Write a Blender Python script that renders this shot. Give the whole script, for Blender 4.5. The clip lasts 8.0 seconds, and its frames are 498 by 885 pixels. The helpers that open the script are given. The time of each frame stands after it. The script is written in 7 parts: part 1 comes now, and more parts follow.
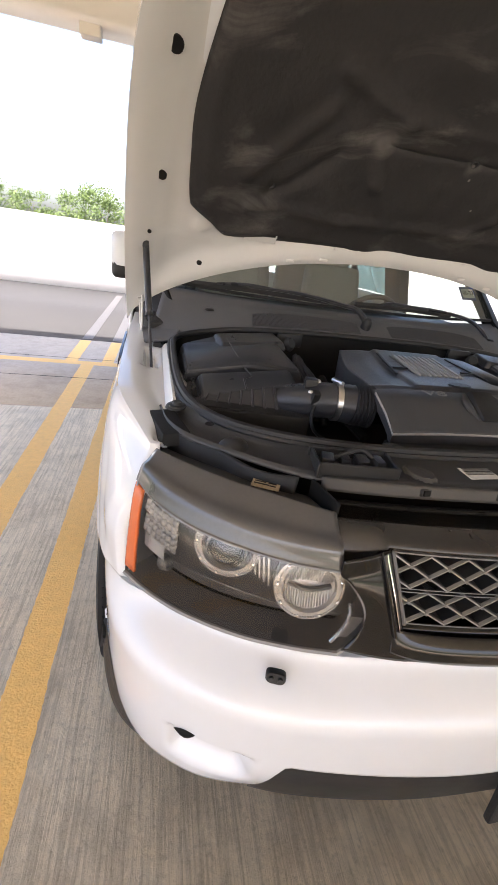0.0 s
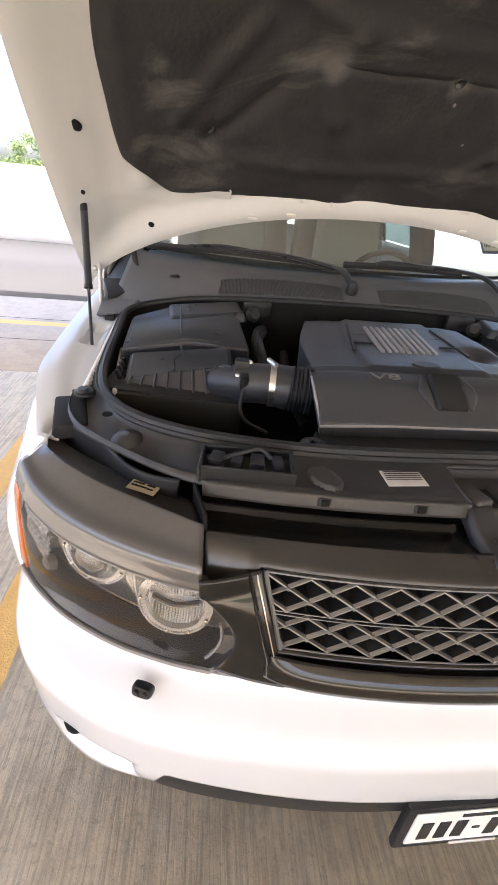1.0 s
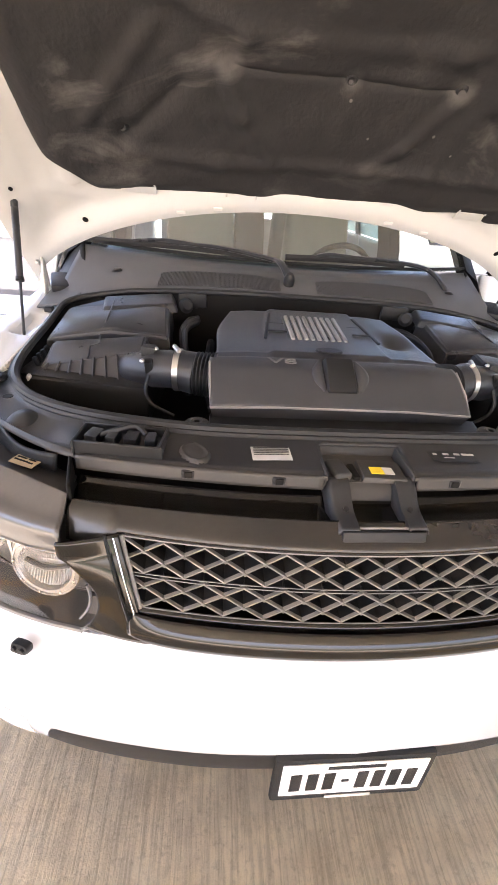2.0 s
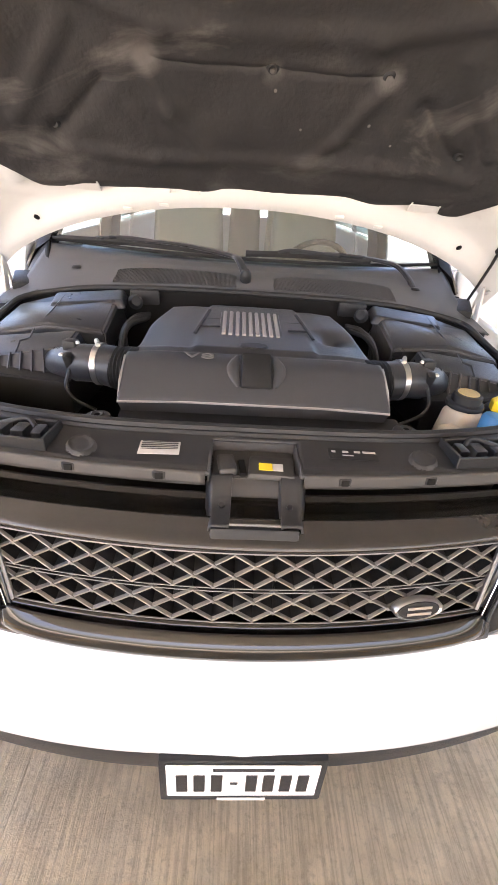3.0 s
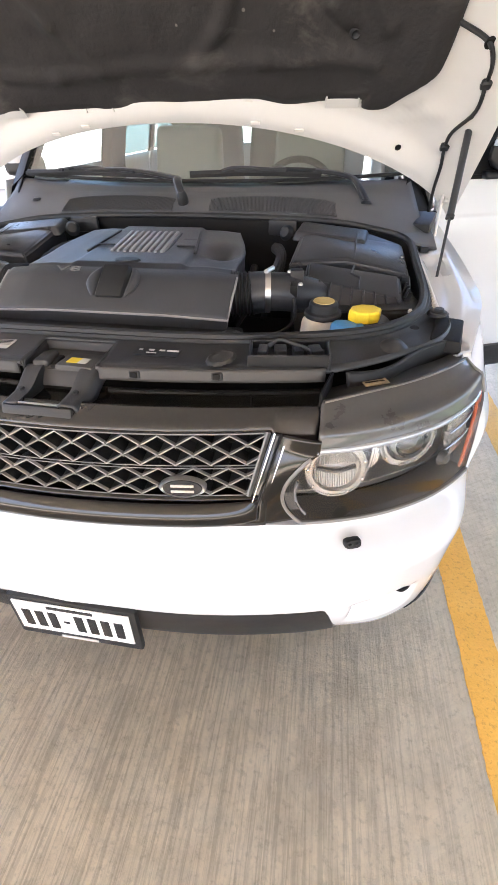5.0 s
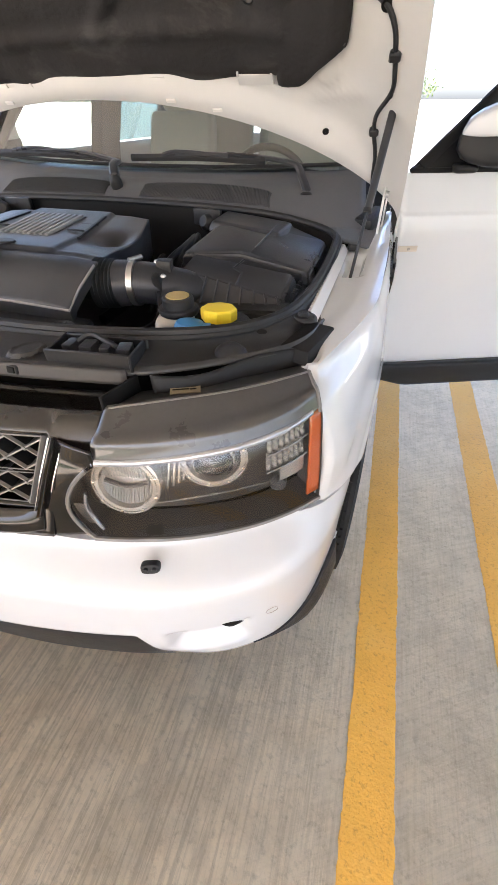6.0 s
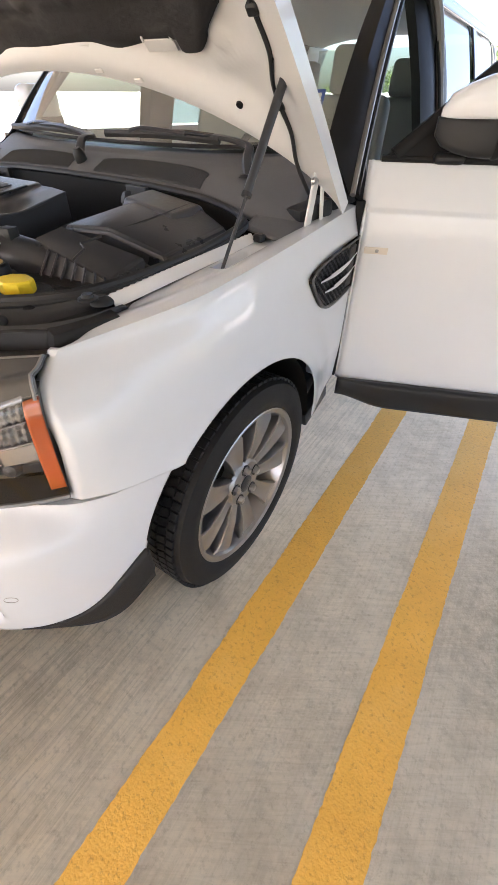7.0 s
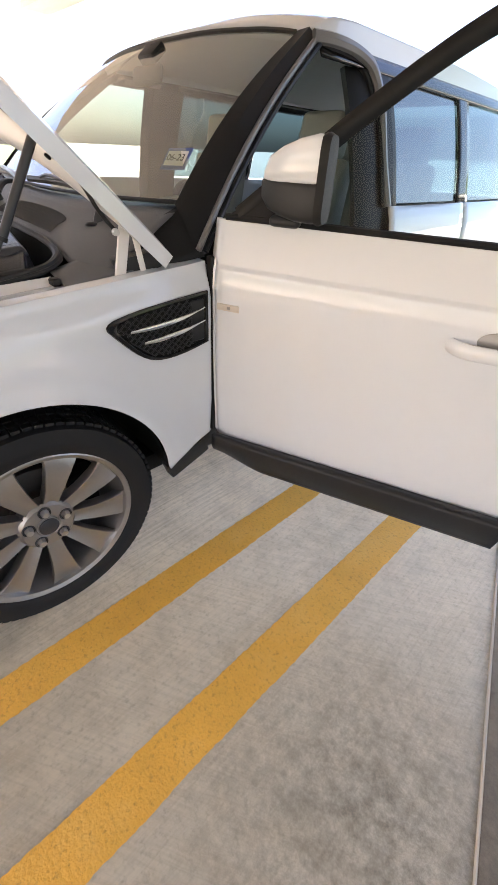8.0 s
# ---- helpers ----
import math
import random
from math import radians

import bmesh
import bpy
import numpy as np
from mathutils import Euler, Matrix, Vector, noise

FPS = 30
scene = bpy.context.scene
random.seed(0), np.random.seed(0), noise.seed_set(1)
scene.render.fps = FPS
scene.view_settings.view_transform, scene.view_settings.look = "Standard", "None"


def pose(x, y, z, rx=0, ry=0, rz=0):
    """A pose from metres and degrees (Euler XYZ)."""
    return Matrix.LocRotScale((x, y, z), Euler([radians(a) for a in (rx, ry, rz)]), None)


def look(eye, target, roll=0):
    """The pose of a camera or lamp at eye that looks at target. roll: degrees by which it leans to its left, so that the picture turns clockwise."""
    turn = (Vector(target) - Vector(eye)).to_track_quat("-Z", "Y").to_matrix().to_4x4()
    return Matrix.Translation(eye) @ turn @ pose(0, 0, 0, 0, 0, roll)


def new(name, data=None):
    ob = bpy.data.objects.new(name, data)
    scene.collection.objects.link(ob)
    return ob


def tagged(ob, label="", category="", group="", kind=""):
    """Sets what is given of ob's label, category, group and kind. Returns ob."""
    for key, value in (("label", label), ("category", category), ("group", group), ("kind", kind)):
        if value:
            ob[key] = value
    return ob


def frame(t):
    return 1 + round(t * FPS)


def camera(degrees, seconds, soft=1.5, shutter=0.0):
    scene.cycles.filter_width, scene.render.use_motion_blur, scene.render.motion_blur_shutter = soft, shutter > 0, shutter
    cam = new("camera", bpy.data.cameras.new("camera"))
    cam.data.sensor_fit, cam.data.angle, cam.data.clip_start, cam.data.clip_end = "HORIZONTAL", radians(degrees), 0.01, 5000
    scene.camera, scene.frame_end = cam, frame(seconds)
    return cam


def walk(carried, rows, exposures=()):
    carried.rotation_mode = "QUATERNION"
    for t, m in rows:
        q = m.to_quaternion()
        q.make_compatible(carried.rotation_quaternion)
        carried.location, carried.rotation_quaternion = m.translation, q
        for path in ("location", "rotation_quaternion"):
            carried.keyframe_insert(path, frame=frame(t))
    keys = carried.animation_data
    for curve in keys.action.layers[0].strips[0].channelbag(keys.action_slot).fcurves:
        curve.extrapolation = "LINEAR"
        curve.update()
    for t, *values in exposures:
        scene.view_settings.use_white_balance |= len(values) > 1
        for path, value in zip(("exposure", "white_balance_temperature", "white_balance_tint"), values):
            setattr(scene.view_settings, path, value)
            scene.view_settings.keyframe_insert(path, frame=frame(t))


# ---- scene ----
cam = camera(65.0, 8.0)
PATH = [
    (0, (-0.862, -0.292, 1.425), (-0.405, 1.447, 0.55), 8.4),
    (0.5, (-0.735, -0.239, 1.469), (-0.438, 1.481, 0.491), 7.2),
    (1, (-0.555, -0.225, 1.477), (-0.318, 1.446, 0.404), 6.1),
    (1.5, (-0.416, -0.298, 1.49), (-0.192, 1.367, 0.405), 5.7),
    (3, (-0.054, -0.316, 1.494), (0.049, 1.357, 0.404), 4.5),
    (3.5, (0.134, -0.338, 1.495), (0.136, 1.306, 0.355), 3.5),
    (4, (0.273, -0.401, 1.48), (0.097, 1.184, 0.274), 0.6),
    (4.2, (0.311, -0.426, 1.483), (0.063, 1.127, 0.248), -0.9),
    (5.5, (0.702, -0.352, 1.428), (0.421, 1.152, 0.139), -1.2),
    (6, (0.939, -0.223, 1.413), (0.502, 1.234, 0.115), -0.1),
    (6.5, (1.223, -0.12, 1.377), (0.595, 1.233, 0.045), 0.6),
    (7, (1.495, 0.123, 1.369), (0.677, 1.39, 0.055), 0.9),
    (7.5, (1.784, 0.409, 1.373), (0.796, 1.64, 0.145), 2.3),
    (8, (2.036, 0.728, 1.386), (0.903, 1.884, 0.21), 3.5),
]
walk(cam, [(t, look(eye, target, roll)) for t, eye, target, roll in PATH], [(0.0, 2.08, 6250, 18), (0.5, 2.25, 6150, 18), (1.0, 2.46, 6150, 18), (1.5, 2.80, 6250, 22), (3.0, 3.22, 6200, 22), (4.2, 3.22, 5900, 20), (5.5, 2.82, 5850, 17), (6.5, 2.68, 6200, 19), (7.5, 2.54, 6450, 20), (8.0, 2.50, 6600, 21)])

# ---------- light ----------
world = bpy.data.worlds.new("sky")
scene.world = world
world.use_nodes = True
wn, wl = world.node_tree.nodes, world.node_tree.links
sky = wn.new("ShaderNodeTexSky")
sky.sky_type = 'NISHITA'
sky.sun_disc = False
sky.sun_elevation = radians(54)
sky.sun_rotation = radians(190)
sky.air_density, sky.dust_density, sky.ozone_density = 1.0, 4.0, 1.0
wl.new(sky.outputs[0], wn["Background"].inputs[0])
wn["Background"].inputs[1].default_value = 0.15
sun = new("sun", bpy.data.lights.new("sun", 'SUN'))
sun.data.energy, sun.data.angle, sun.data.color = 4.0, radians(0.5), (1.0, 0.95, 0.88)
sun.matrix_world = look((-2, -12.5, 18), (0, 0, 0))

# ---------- materials ----------
def nd(nt, kind, **vals):
    n = nt.nodes.new(kind)
    for k, v in vals.items():
        n.inputs[k.replace("_", " ")].default_value = v
    return n


def mat(name, col, rough=0.5, metal=0.0, vary=0.12, scale=6.0, bump=0.0, bscale=200.0, coat=0.0, rvar=0.1, spec=0.5, random=0.0):
    """Principled surface with stains at a large scale, grain at a small one, and fine relief."""
    m = bpy.data.materials.new(name)
    m.use_nodes = True
    nt = m.node_tree
    b = nt.nodes["Principled BSDF"]
    b.inputs["Metallic"].default_value = metal
    b.inputs["Coat Weight"].default_value = coat
    b.inputs["Coat Roughness"].default_value = 0.04
    b.inputs["Specular IOR Level"].default_value = spec
    tc = nt.nodes.new("ShaderNodeTexCoord")
    n1 = nd(nt, "ShaderNodeTexNoise", Scale=scale, Detail=5.0, Roughness=0.6)
    n2 = nd(nt, "ShaderNodeTexNoise", Scale=scale * 14, Detail=3.0)
    nt.links.new(tc.outputs["Object"], n1.inputs["Vector"])
    nt.links.new(tc.outputs["Object"], n2.inputs["Vector"])
    mix = nt.nodes.new("ShaderNodeMix")
    mix.data_type = 'RGBA'
    mix.inputs[6].default_value = (*[c * (1 - vary) for c in col], 1)
    mix.inputs[7].default_value = (*[min(1, c * (1 + vary)) for c in col], 1)
    add = nt.nodes.new("ShaderNodeMath")
    add.operation = 'MULTIPLY_ADD'
    nt.links.new(n1.outputs[0], add.inputs[0])
    add.inputs[1].default_value = 0.7
    half = nt.nodes.new("ShaderNodeMath")
    half.operation = 'MULTIPLY'
    half.inputs[1].default_value = 0.3
    nt.links.new(n2.outputs[0], half.inputs[0])
    nt.links.new(half.outputs[0], add.inputs[2])
    nt.links.new(add.outputs[0], mix.inputs[0])
    nt.links.new(mix.outputs[2], b.inputs["Base Color"])
    r = nt.nodes.new("ShaderNodeMapRange")
    r.inputs[3].default_value, r.inputs[4].default_value = max(0.02, rough - rvar), min(1, rough + rvar)
    nt.links.new(n1.outputs[0], r.inputs[0])
    nt.links.new(r.outputs[0], b.inputs["Roughness"])
    if bump:
        n3 = nd(nt, "ShaderNodeTexNoise", Scale=bscale, Detail=4.0)
        nt.links.new(tc.outputs["Object"], n3.inputs["Vector"])
        bp = nt.nodes.new("ShaderNodeBump")
        bp.inputs["Strength"].default_value = bump
        bp.inputs["Distance"].default_value = 0.004
        nt.links.new(n3.outputs[0], bp.inputs["Height"])
        nt.links.new(bp.outputs[0], b.inputs["Normal"])
    return m


def glass(name, tint, ior=1.5, rough=0.0, haze=0.0, gloss=1.0):
    """A thin pane: tinted see-through, with gloss by Fresnel and a painted veil of haze."""
    m = bpy.data.materials.new(name)
    m.use_nodes = True
    nt = m.node_tree
    nt.nodes.remove(nt.nodes["Principled BSDF"])
    t = nt.nodes.new("ShaderNodeBsdfTransparent")
    t.inputs[0].default_value = (*tint, 1)
    g = nt.nodes.new("ShaderNodeBsdfGlossy")
    g.inputs["Roughness"].default_value = rough
    w = nt.nodes.new("ShaderNodeLayerWeight")
    w.inputs[0].default_value = 0.5
    p = nt.nodes.new("ShaderNodeMath")
    p.operation = 'POWER'
    p.inputs[1].default_value = 5.0
    nt.links.new(w.outputs["Facing"], p.inputs[0])
    f = nt.nodes.new("ShaderNodeMath")
    f.operation = 'MULTIPLY_ADD'
    base = ((ior - 1) / (ior + 1)) ** 2
    f.inputs[1].default_value, f.inputs[2].default_value = (1 - base) * gloss, base
    nt.links.new(p.outputs[0], f.inputs[0])
    mx = nt.nodes.new("ShaderNodeMixShader")
    nt.links.new(f.outputs[0], mx.inputs[0])
    nt.links.new(t.outputs[0], mx.inputs[1])
    nt.links.new(g.outputs[0], mx.inputs[2])
    if haze:
        d = nd(nt, "ShaderNodeBsdfDiffuse", Color=(0.62, 0.60, 0.52, 1))
        tc = nt.nodes.new("ShaderNodeTexCoord")
        n = nd(nt, "ShaderNodeTexNoise", Scale=5.0, Detail=6.0, Roughness=0.65)
        nt.links.new(tc.outputs["Object"], n.inputs["Vector"])
        r = nt.nodes.new("ShaderNodeMapRange")
        r.inputs[1].default_value, r.inputs[2].default_value = 0.25, 0.75
        r.inputs[3].default_value, r.inputs[4].default_value = haze * 0.75, haze * 1.25
        nt.links.new(n.outputs[0], r.inputs[0])
        md = nt.nodes.new("ShaderNodeMixShader")
        nt.links.new(r.outputs[0], md.inputs[0])
        nt.links.new(mx.outputs[0], md.inputs[1])
        nt.links.new(d.outputs[0], md.inputs[2])
        mx = md
    nt.links.new(mx.outputs[0], nt.nodes["Material Output"].inputs[0])
    return m


WHITE = mat("white_paint", (0.615, 0.642, 0.675), 0.34, 0, 0.03, 3, 0, coat=1.0, rvar=0.05, spec=0.22)
# the body's white again, darkened for the shade under the open bonnet
UNDER = mat("shaded_white_paint", (0.525, 0.53, 0.53), 0.40, 0, 0.06, 4, 0, coat=0.2)
INNER = mat("inner_white_paint", (0.69, 0.68, 0.665), 0.38, 0, 0.07, 5, 0, coat=0.15)
BLACK = mat("black_plastic", (0.0165, 0.0172, 0.0185), 0.42, 0, 0.25, 9, 0.15, 900, spec=0.3)
SATIN = mat("satin_black_plastic", (0.029, 0.031, 0.036), 0.30, 0, 0.3, 8, 0.12, 1200, spec=0.42)
DUSTY = mat("dusty_black_plastic", (0.042, 0.040, 0.038), 0.55, 0, 0.3, 7, 0.15, 700)
PIANO = mat("gloss_black", (0.010, 0.0095, 0.009), 0.10, 0, 0.1, 5, 0, coat=0.25, rvar=0.04, spec=0.3)
RUBBER = mat("rubber", (0.017, 0.0178, 0.0192), 0.5, 0, 0.2, 12, 0.1, 500, spec=0.35)
PANELM = mat("dusty_gloss_black", (0.020, 0.0187, 0.0177), 0.25, 0, 0.3, 6, 0, coat=0.12, rvar=0.06)
# near-black base that puts the deep shade of gaps and holes into the colour
DARK = mat("near_black_shade", (0.008, 0.0078, 0.0075), 0.6, 0, 0.3, 10, spec=0.12)
FELT = mat("felt_liner", (0.0215, 0.0205, 0.0215), 0.75, 0, 0.3, 4, 0.35, 90, spec=0.3)
# pale dust smears on the felt
nt_ = FELT.node_tree
tc_ = nt_.nodes.new("ShaderNodeTexCoord")
mp_ = nt_.nodes.new("ShaderNodeMapping")
mp_.inputs["Rotation"].default_value = (0, 0, 0.7)
mp_.inputs["Scale"].default_value = (1.0, 2.2, 1.6)
nt_.links.new(tc_.outputs["Object"], mp_.inputs[0])
sm_ = nd(nt_, "ShaderNodeTexNoise", Scale=2.4, Detail=7.0, Roughness=0.62, Distortion=1.2)
nt_.links.new(mp_.outputs[0], sm_.inputs["Vector"])
rg_ = nt_.nodes.new("ShaderNodeMapRange")
rg_.inputs[1].default_value, rg_.inputs[2].default_value, rg_.inputs[4].default_value = 0.53, 0.76, 0.68
nt_.links.new(sm_.outputs[0], rg_.inputs[0])
# pale lint in small specks, and a chafed ring round each of the middle clips
sp_ = nd(nt_, "ShaderNodeTexVoronoi", Scale=9.0)
nt_.links.new(tc_.outputs["Object"], sp_.inputs["Vector"])
last_ = rg_.outputs[0]
spots_ = [(sp_.outputs["Distance"], 0.045, 0.030, 1.0)]
for at_ in ((-0.288, 0.922, 1.734), (0.010, 0.934, 1.726), (0.290, 0.930, 1.729)):
    ds_ = nt_.nodes.new("ShaderNodeVectorMath")
    ds_.operation = 'DISTANCE'
    ds_.inputs[1].default_value = at_
    nt_.links.new(tc_.outputs["Object"], ds_.inputs[0])
    wb_ = nt_.nodes.new("ShaderNodeMath")
    wb_.operation = 'MULTIPLY_ADD'
    wb_.inputs[1].default_value = -0.10
    nt_.links.new(sm_.outputs[0], wb_.inputs[0])
    nt_.links.new(ds_.outputs["Value"], wb_.inputs[2])
    spots_.append((wb_.outputs[0], -0.008, -0.035, 0.42))
for out_, lo_, hi_, most_ in spots_:
    sr_ = nt_.nodes.new("ShaderNodeMapRange")
    sr_.inputs[1].default_value, sr_.inputs[2].default_value, sr_.inputs[4].default_value = lo_, hi_, most_
    nt_.links.new(out_, sr_.inputs[0])
    hi2_ = nt_.nodes.new("ShaderNodeMath")
    hi2_.operation = 'MAXIMUM'
    nt_.links.new(last_, hi2_.inputs[0])
    nt_.links.new(sr_.outputs[0], hi2_.inputs[1])
    last_ = hi2_.outputs[0]
mx_ = nt_.nodes.new("ShaderNodeMix")
mx_.data_type = 'RGBA'
mx_.inputs[7].default_value = (0.14, 0.13, 0.125, 1)
bs_ = nt_.nodes["Principled BSDF"].inputs["Base Color"]
nt_.links.new(last_, mx_.inputs[0])
nt_.links.new(bs_.links[0].from_socket, mx_.inputs[6])
nt_.links.new(mx_.outputs[2], bs_)
CHROME = mat("chrome", (0.75, 0.76, 0.78), 0.10, 1.0, 0.05, 8, 0, rvar=0.05)
MESHR = mat("grey_grille_rail", (0.13, 0.128, 0.125), 0.4, 0.3, 0.12, 10, 0)
LENSD = mat("dark_projector_glass", (0.03, 0.03, 0.032), 0.08, 0, 0.1, 20, 0, coat=0.8, rvar=0.03)
DISCM = mat("dark_iron", (0.10, 0.095, 0.09), 0.45, 0.6, 0.2, 20, 0)
STEEL = mat("steel", (0.55, 0.55, 0.55), 0.32, 1.0, 0.1, 20, 0)
WHEELM = mat("wheel_alloy", (0.34, 0.338, 0.335), 0.32, 0.85, 0.10, 9, 0, rvar=0.03)
GLASS = glass("window_glass", (0.80, 0.88, 0.82))
PRIVACY = glass("tinted_glass", (0.08, 0.13, 0.15), 2.8)
REARG = glass("rear_glass", (0.38, 0.47, 0.44), 2.0)
# a pale diffuse veil paints the ceiling's reflected haze into this pane
SCREENG = glass("windscreen_glass", (0.77, 0.86, 0.76), 2.8, haze=0.09)
# clear lamp ridges; the blue-white base carries the sky's reflection on the fold
RIDGE = mat("pale_glint_ridge", (0.46, 0.49, 0.55), 0.14, 0.7, 0.15, 20, 0)
LENS = glass("lamp_lens", (0.93, 0.92, 0.91), 1.6)
BEIGE = mat("beige_leather", (0.43, 0.415, 0.365), 0.5, 0, 0.1, 6, 0.2, 300)
SEATG = mat("grey_leather", (0.27, 0.28, 0.26), 0.5, 0, 0.1, 6, 0.2, 300)
WALLP = mat("plate_white", (0.72, 0.72, 0.70), 0.4, 0, 0.05, 30, 0)
AMBER = mat("amber_lens", (0.55, 0.12, 0.03), 0.15, 0, 0.1, 30, 0, coat=0.5)
LAMPIN = mat("lamp_housing", (0.050, 0.048, 0.047), 0.32, 0.0, 0.2, 12, 0)
BAND = mat("dark_grey_lamp_band", (0.054, 0.053, 0.052), 0.30, 0, 0.35, 10, 0, coat=1.0, spec=0.3)
MESHG = mat("grey_grille_mesh", (0.23, 0.225, 0.22), 0.32, 0.75, 0.12, 10, 0)
RIBG = mat("ribbed_clear_plastic", (0.20, 0.195, 0.19), 0.25, 0.3, 0.15, 30, 0.3, 300)
YCAP = mat("yellow_cap", (0.80, 0.60, 0.02), 0.45, 0, 0.06, 30, 0.1, 300)
BCAP = mat("blue_cap", (0.05, 0.22, 0.50), 0.45, 0, 0.08, 30, 0.1, 300)
POLYW = mat("milky_plastic", (0.55, 0.50, 0.44), 0.4, 0, 0.1, 12, 0.1, 200)
GOLD = mat("gold_label", (0.45, 0.34, 0.12), 0.45, 0, 0.25, 60, 0.2, 400)
PAPER = mat("label_paper", (0.55, 0.54, 0.52), 0.5, 0, 0.15, 60, 0)
TAN = mat("tan_label", (0.34, 0.27, 0.17), 0.5, 0, 0.2, 60, 0)
CABINB = mat("cabin_black", (0.0105, 0.0108, 0.0115), 0.5, 0, 0.2, 10, 0.1, 300, spec=0.22)
REFL = mat("lamp_reflector", (0.56, 0.555, 0.545), 0.22, 0.7, 0.06, 20, 0.25, 160)
SILVERP = mat("grey_ribs", (0.30, 0.29, 0.28), 0.35, 0.2, 0.15, 20, 0)
COVERM = mat("cover_plastic", (0.046, 0.048, 0.053), 0.34, 0, 0.2, 8, 0.12, 1200, spec=0.42)
TYREM = mat("matt_black_rubber", (0.012, 0.012, 0.0125), 0.65, 0, 0.25, 12, 0.15, 400, spec=0.25)
COWLM = mat("cowl_plastic", (0.098, 0.101, 0.107), 0.55, 0, 0.22, 6, 0.2, 600)
DECKM = mat("deck_plastic", (0.027, 0.0275, 0.029), 0.42, 0, 0.5, 8, 0.15, 700)
SCREEN = mat("perforated_plastic", (0.058, 0.060, 0.064), 0.6, 0, 0.3, 10, 0.9, 420)
STICKB = mat("sticker_blue", (0.05, 0.09, 0.30), 0.4, 0, 0.1, 40, 0)
SEALG = mat("grey_rubber", (0.16, 0.155, 0.15), 0.35, 0, 0.1, 20, 0)
LINING = mat("headlining", (0.55, 0.58, 0.56), 0.8, 0, 0.08, 6, 0.1, 400)


# ---------- mesh tools ----------
def sm(a, b, x):
    t = max(0.0, min(1.0, (x - a) / (b - a)))
    return t * t * (3 - 2 * t)


def interp(x, xs, ys):
    """Smooth curve through a few knots."""
    if x <= xs[0]:
        return ys[0]
    if x >= xs[-1]:
        return ys[-1]
    i = max(k for k in range(len(xs)) if xs[k] <= x)
    if i == len(xs) - 1:
        return ys[-1]
    def slope(k):
        if k == 0:
            return (ys[1] - ys[0]) / (xs[1] - xs[0])
        if k == len(xs) - 1:
            return (ys[-1] - ys[-2]) / (xs[-1] - xs[-2])
        return (ys[k + 1] - ys[k - 1]) / (xs[k + 1] - xs[k - 1])
    h = xs[i + 1] - xs[i]
    t = (x - xs[i]) / h
    m0, m1 = slope(i) * h, slope(i + 1) * h
    return (2*t**3 - 3*t*t + 1) * ys[i] + (t**3 - 2*t*t + t) * m0 + (3*t*t - 2*t**3) * ys[i + 1] + (t**3 - t*t) * m1


def poly(points, n):
    """n + 1 points at even steps on a smooth line through the given points."""
    P = [Vector(p) for p in points]
    d = [0.0]
    for a, b in zip(P, P[1:]):
        d.append(d[-1] + (b - a).length)
    out = []
    for k in range(n + 1):
        s = d[-1] * k / n
        out.append(Vector([interp(s, d, [p[c] for p in P]) for c in range(len(P[0]))]))
    return out


def link(name, bm, material, parent=None, smooth=40, label=""):
    me = bpy.data.meshes.new(name)
    bmesh.ops.remove_doubles(bm, verts=bm.verts, dist=1e-5)
    bm.normal_update()
    bm.to_mesh(me)
    bm.free()
    me.materials.append(material)
    for p in me.polygons:
        p.use_smooth = True
    if smooth:
        me.set_sharp_from_angle(angle=radians(smooth))
    ob = new(name, me)
    while parent and parent.parent and parent.parent.parent:
        parent = parent.parent
    if parent:
        ob.parent = parent
    if label:
        ob["label"] = label
    return ob


def part(name, bm, material, parent, label="", smooth=40):
    return link(name, bm, material, parent, smooth, label)


def solid(ob, t, offset=-1.0):
    md = ob.modifiers.new("thickness", 'SOLIDIFY')
    md.thickness, md.offset = t, offset
    return ob


def sheet(fn, nu, nv, u0=0.0, u1=1.0, v0=0.0, v1=1.0, keep=None, bm=None):
    """An open surface fn(u, v) on a grid; keep(u, v) leaves cells out."""
    bm = bm or bmesh.new()
    vs = [[bm.verts.new(fn(u0 + (u1 - u0) * i / nu, v0 + (v1 - v0) * j / nv)) for j in range(nv + 1)] for i in range(nu + 1)]
    for i in range(nu):
        for j in range(nv):
            if keep and not keep(u0 + (u1 - u0) * (i + .5) / nu, v0 + (v1 - v0) * (j + .5) / nv):
                continue
            q = [vs[i][j], vs[i + 1][j], vs[i + 1][j + 1], vs[i][j + 1]]
            try:
                bm.faces.new(q)
            except ValueError:
                pass
    for v in [v for v in bm.verts if not v.link_faces]:
        bm.verts.remove(v)
    return bm


def rbox(size, at=(0, 0, 0), rot=(0, 0, 0), bevel=0.01, seg=2, bm=None, taper=None):
    """A box with rounded edges; taper shrinks its top to (x, y) shares."""
    tmp = bmesh.new()
    bmesh.ops.create_cube(tmp, size=1.0)
    for v in tmp.verts:
        k = taper if taper and v.co.z > 0 else (1, 1)
        v.co = Vector((v.co.x * size[0] * k[0], v.co.y * size[1] * k[1], v.co.z * size[2]))
    if bevel:
        bmesh.ops.bevel(tmp, geom=list(tmp.edges), offset=bevel, segments=seg, profile=0.6, affect='EDGES')
    return merge(tmp, bm, pose(*at, *rot))


def merge(tmp, bm, m=None):
    if m is not None:
        bmesh.ops.transform(tmp, matrix=m, verts=tmp.verts)
    if bm is None:
        return tmp
    me = bpy.data.meshes.new("tmp")
    tmp.to_mesh(me)
    tmp.free()
    bm.from_mesh(me)
    bpy.data.meshes.remove(me)
    return bm


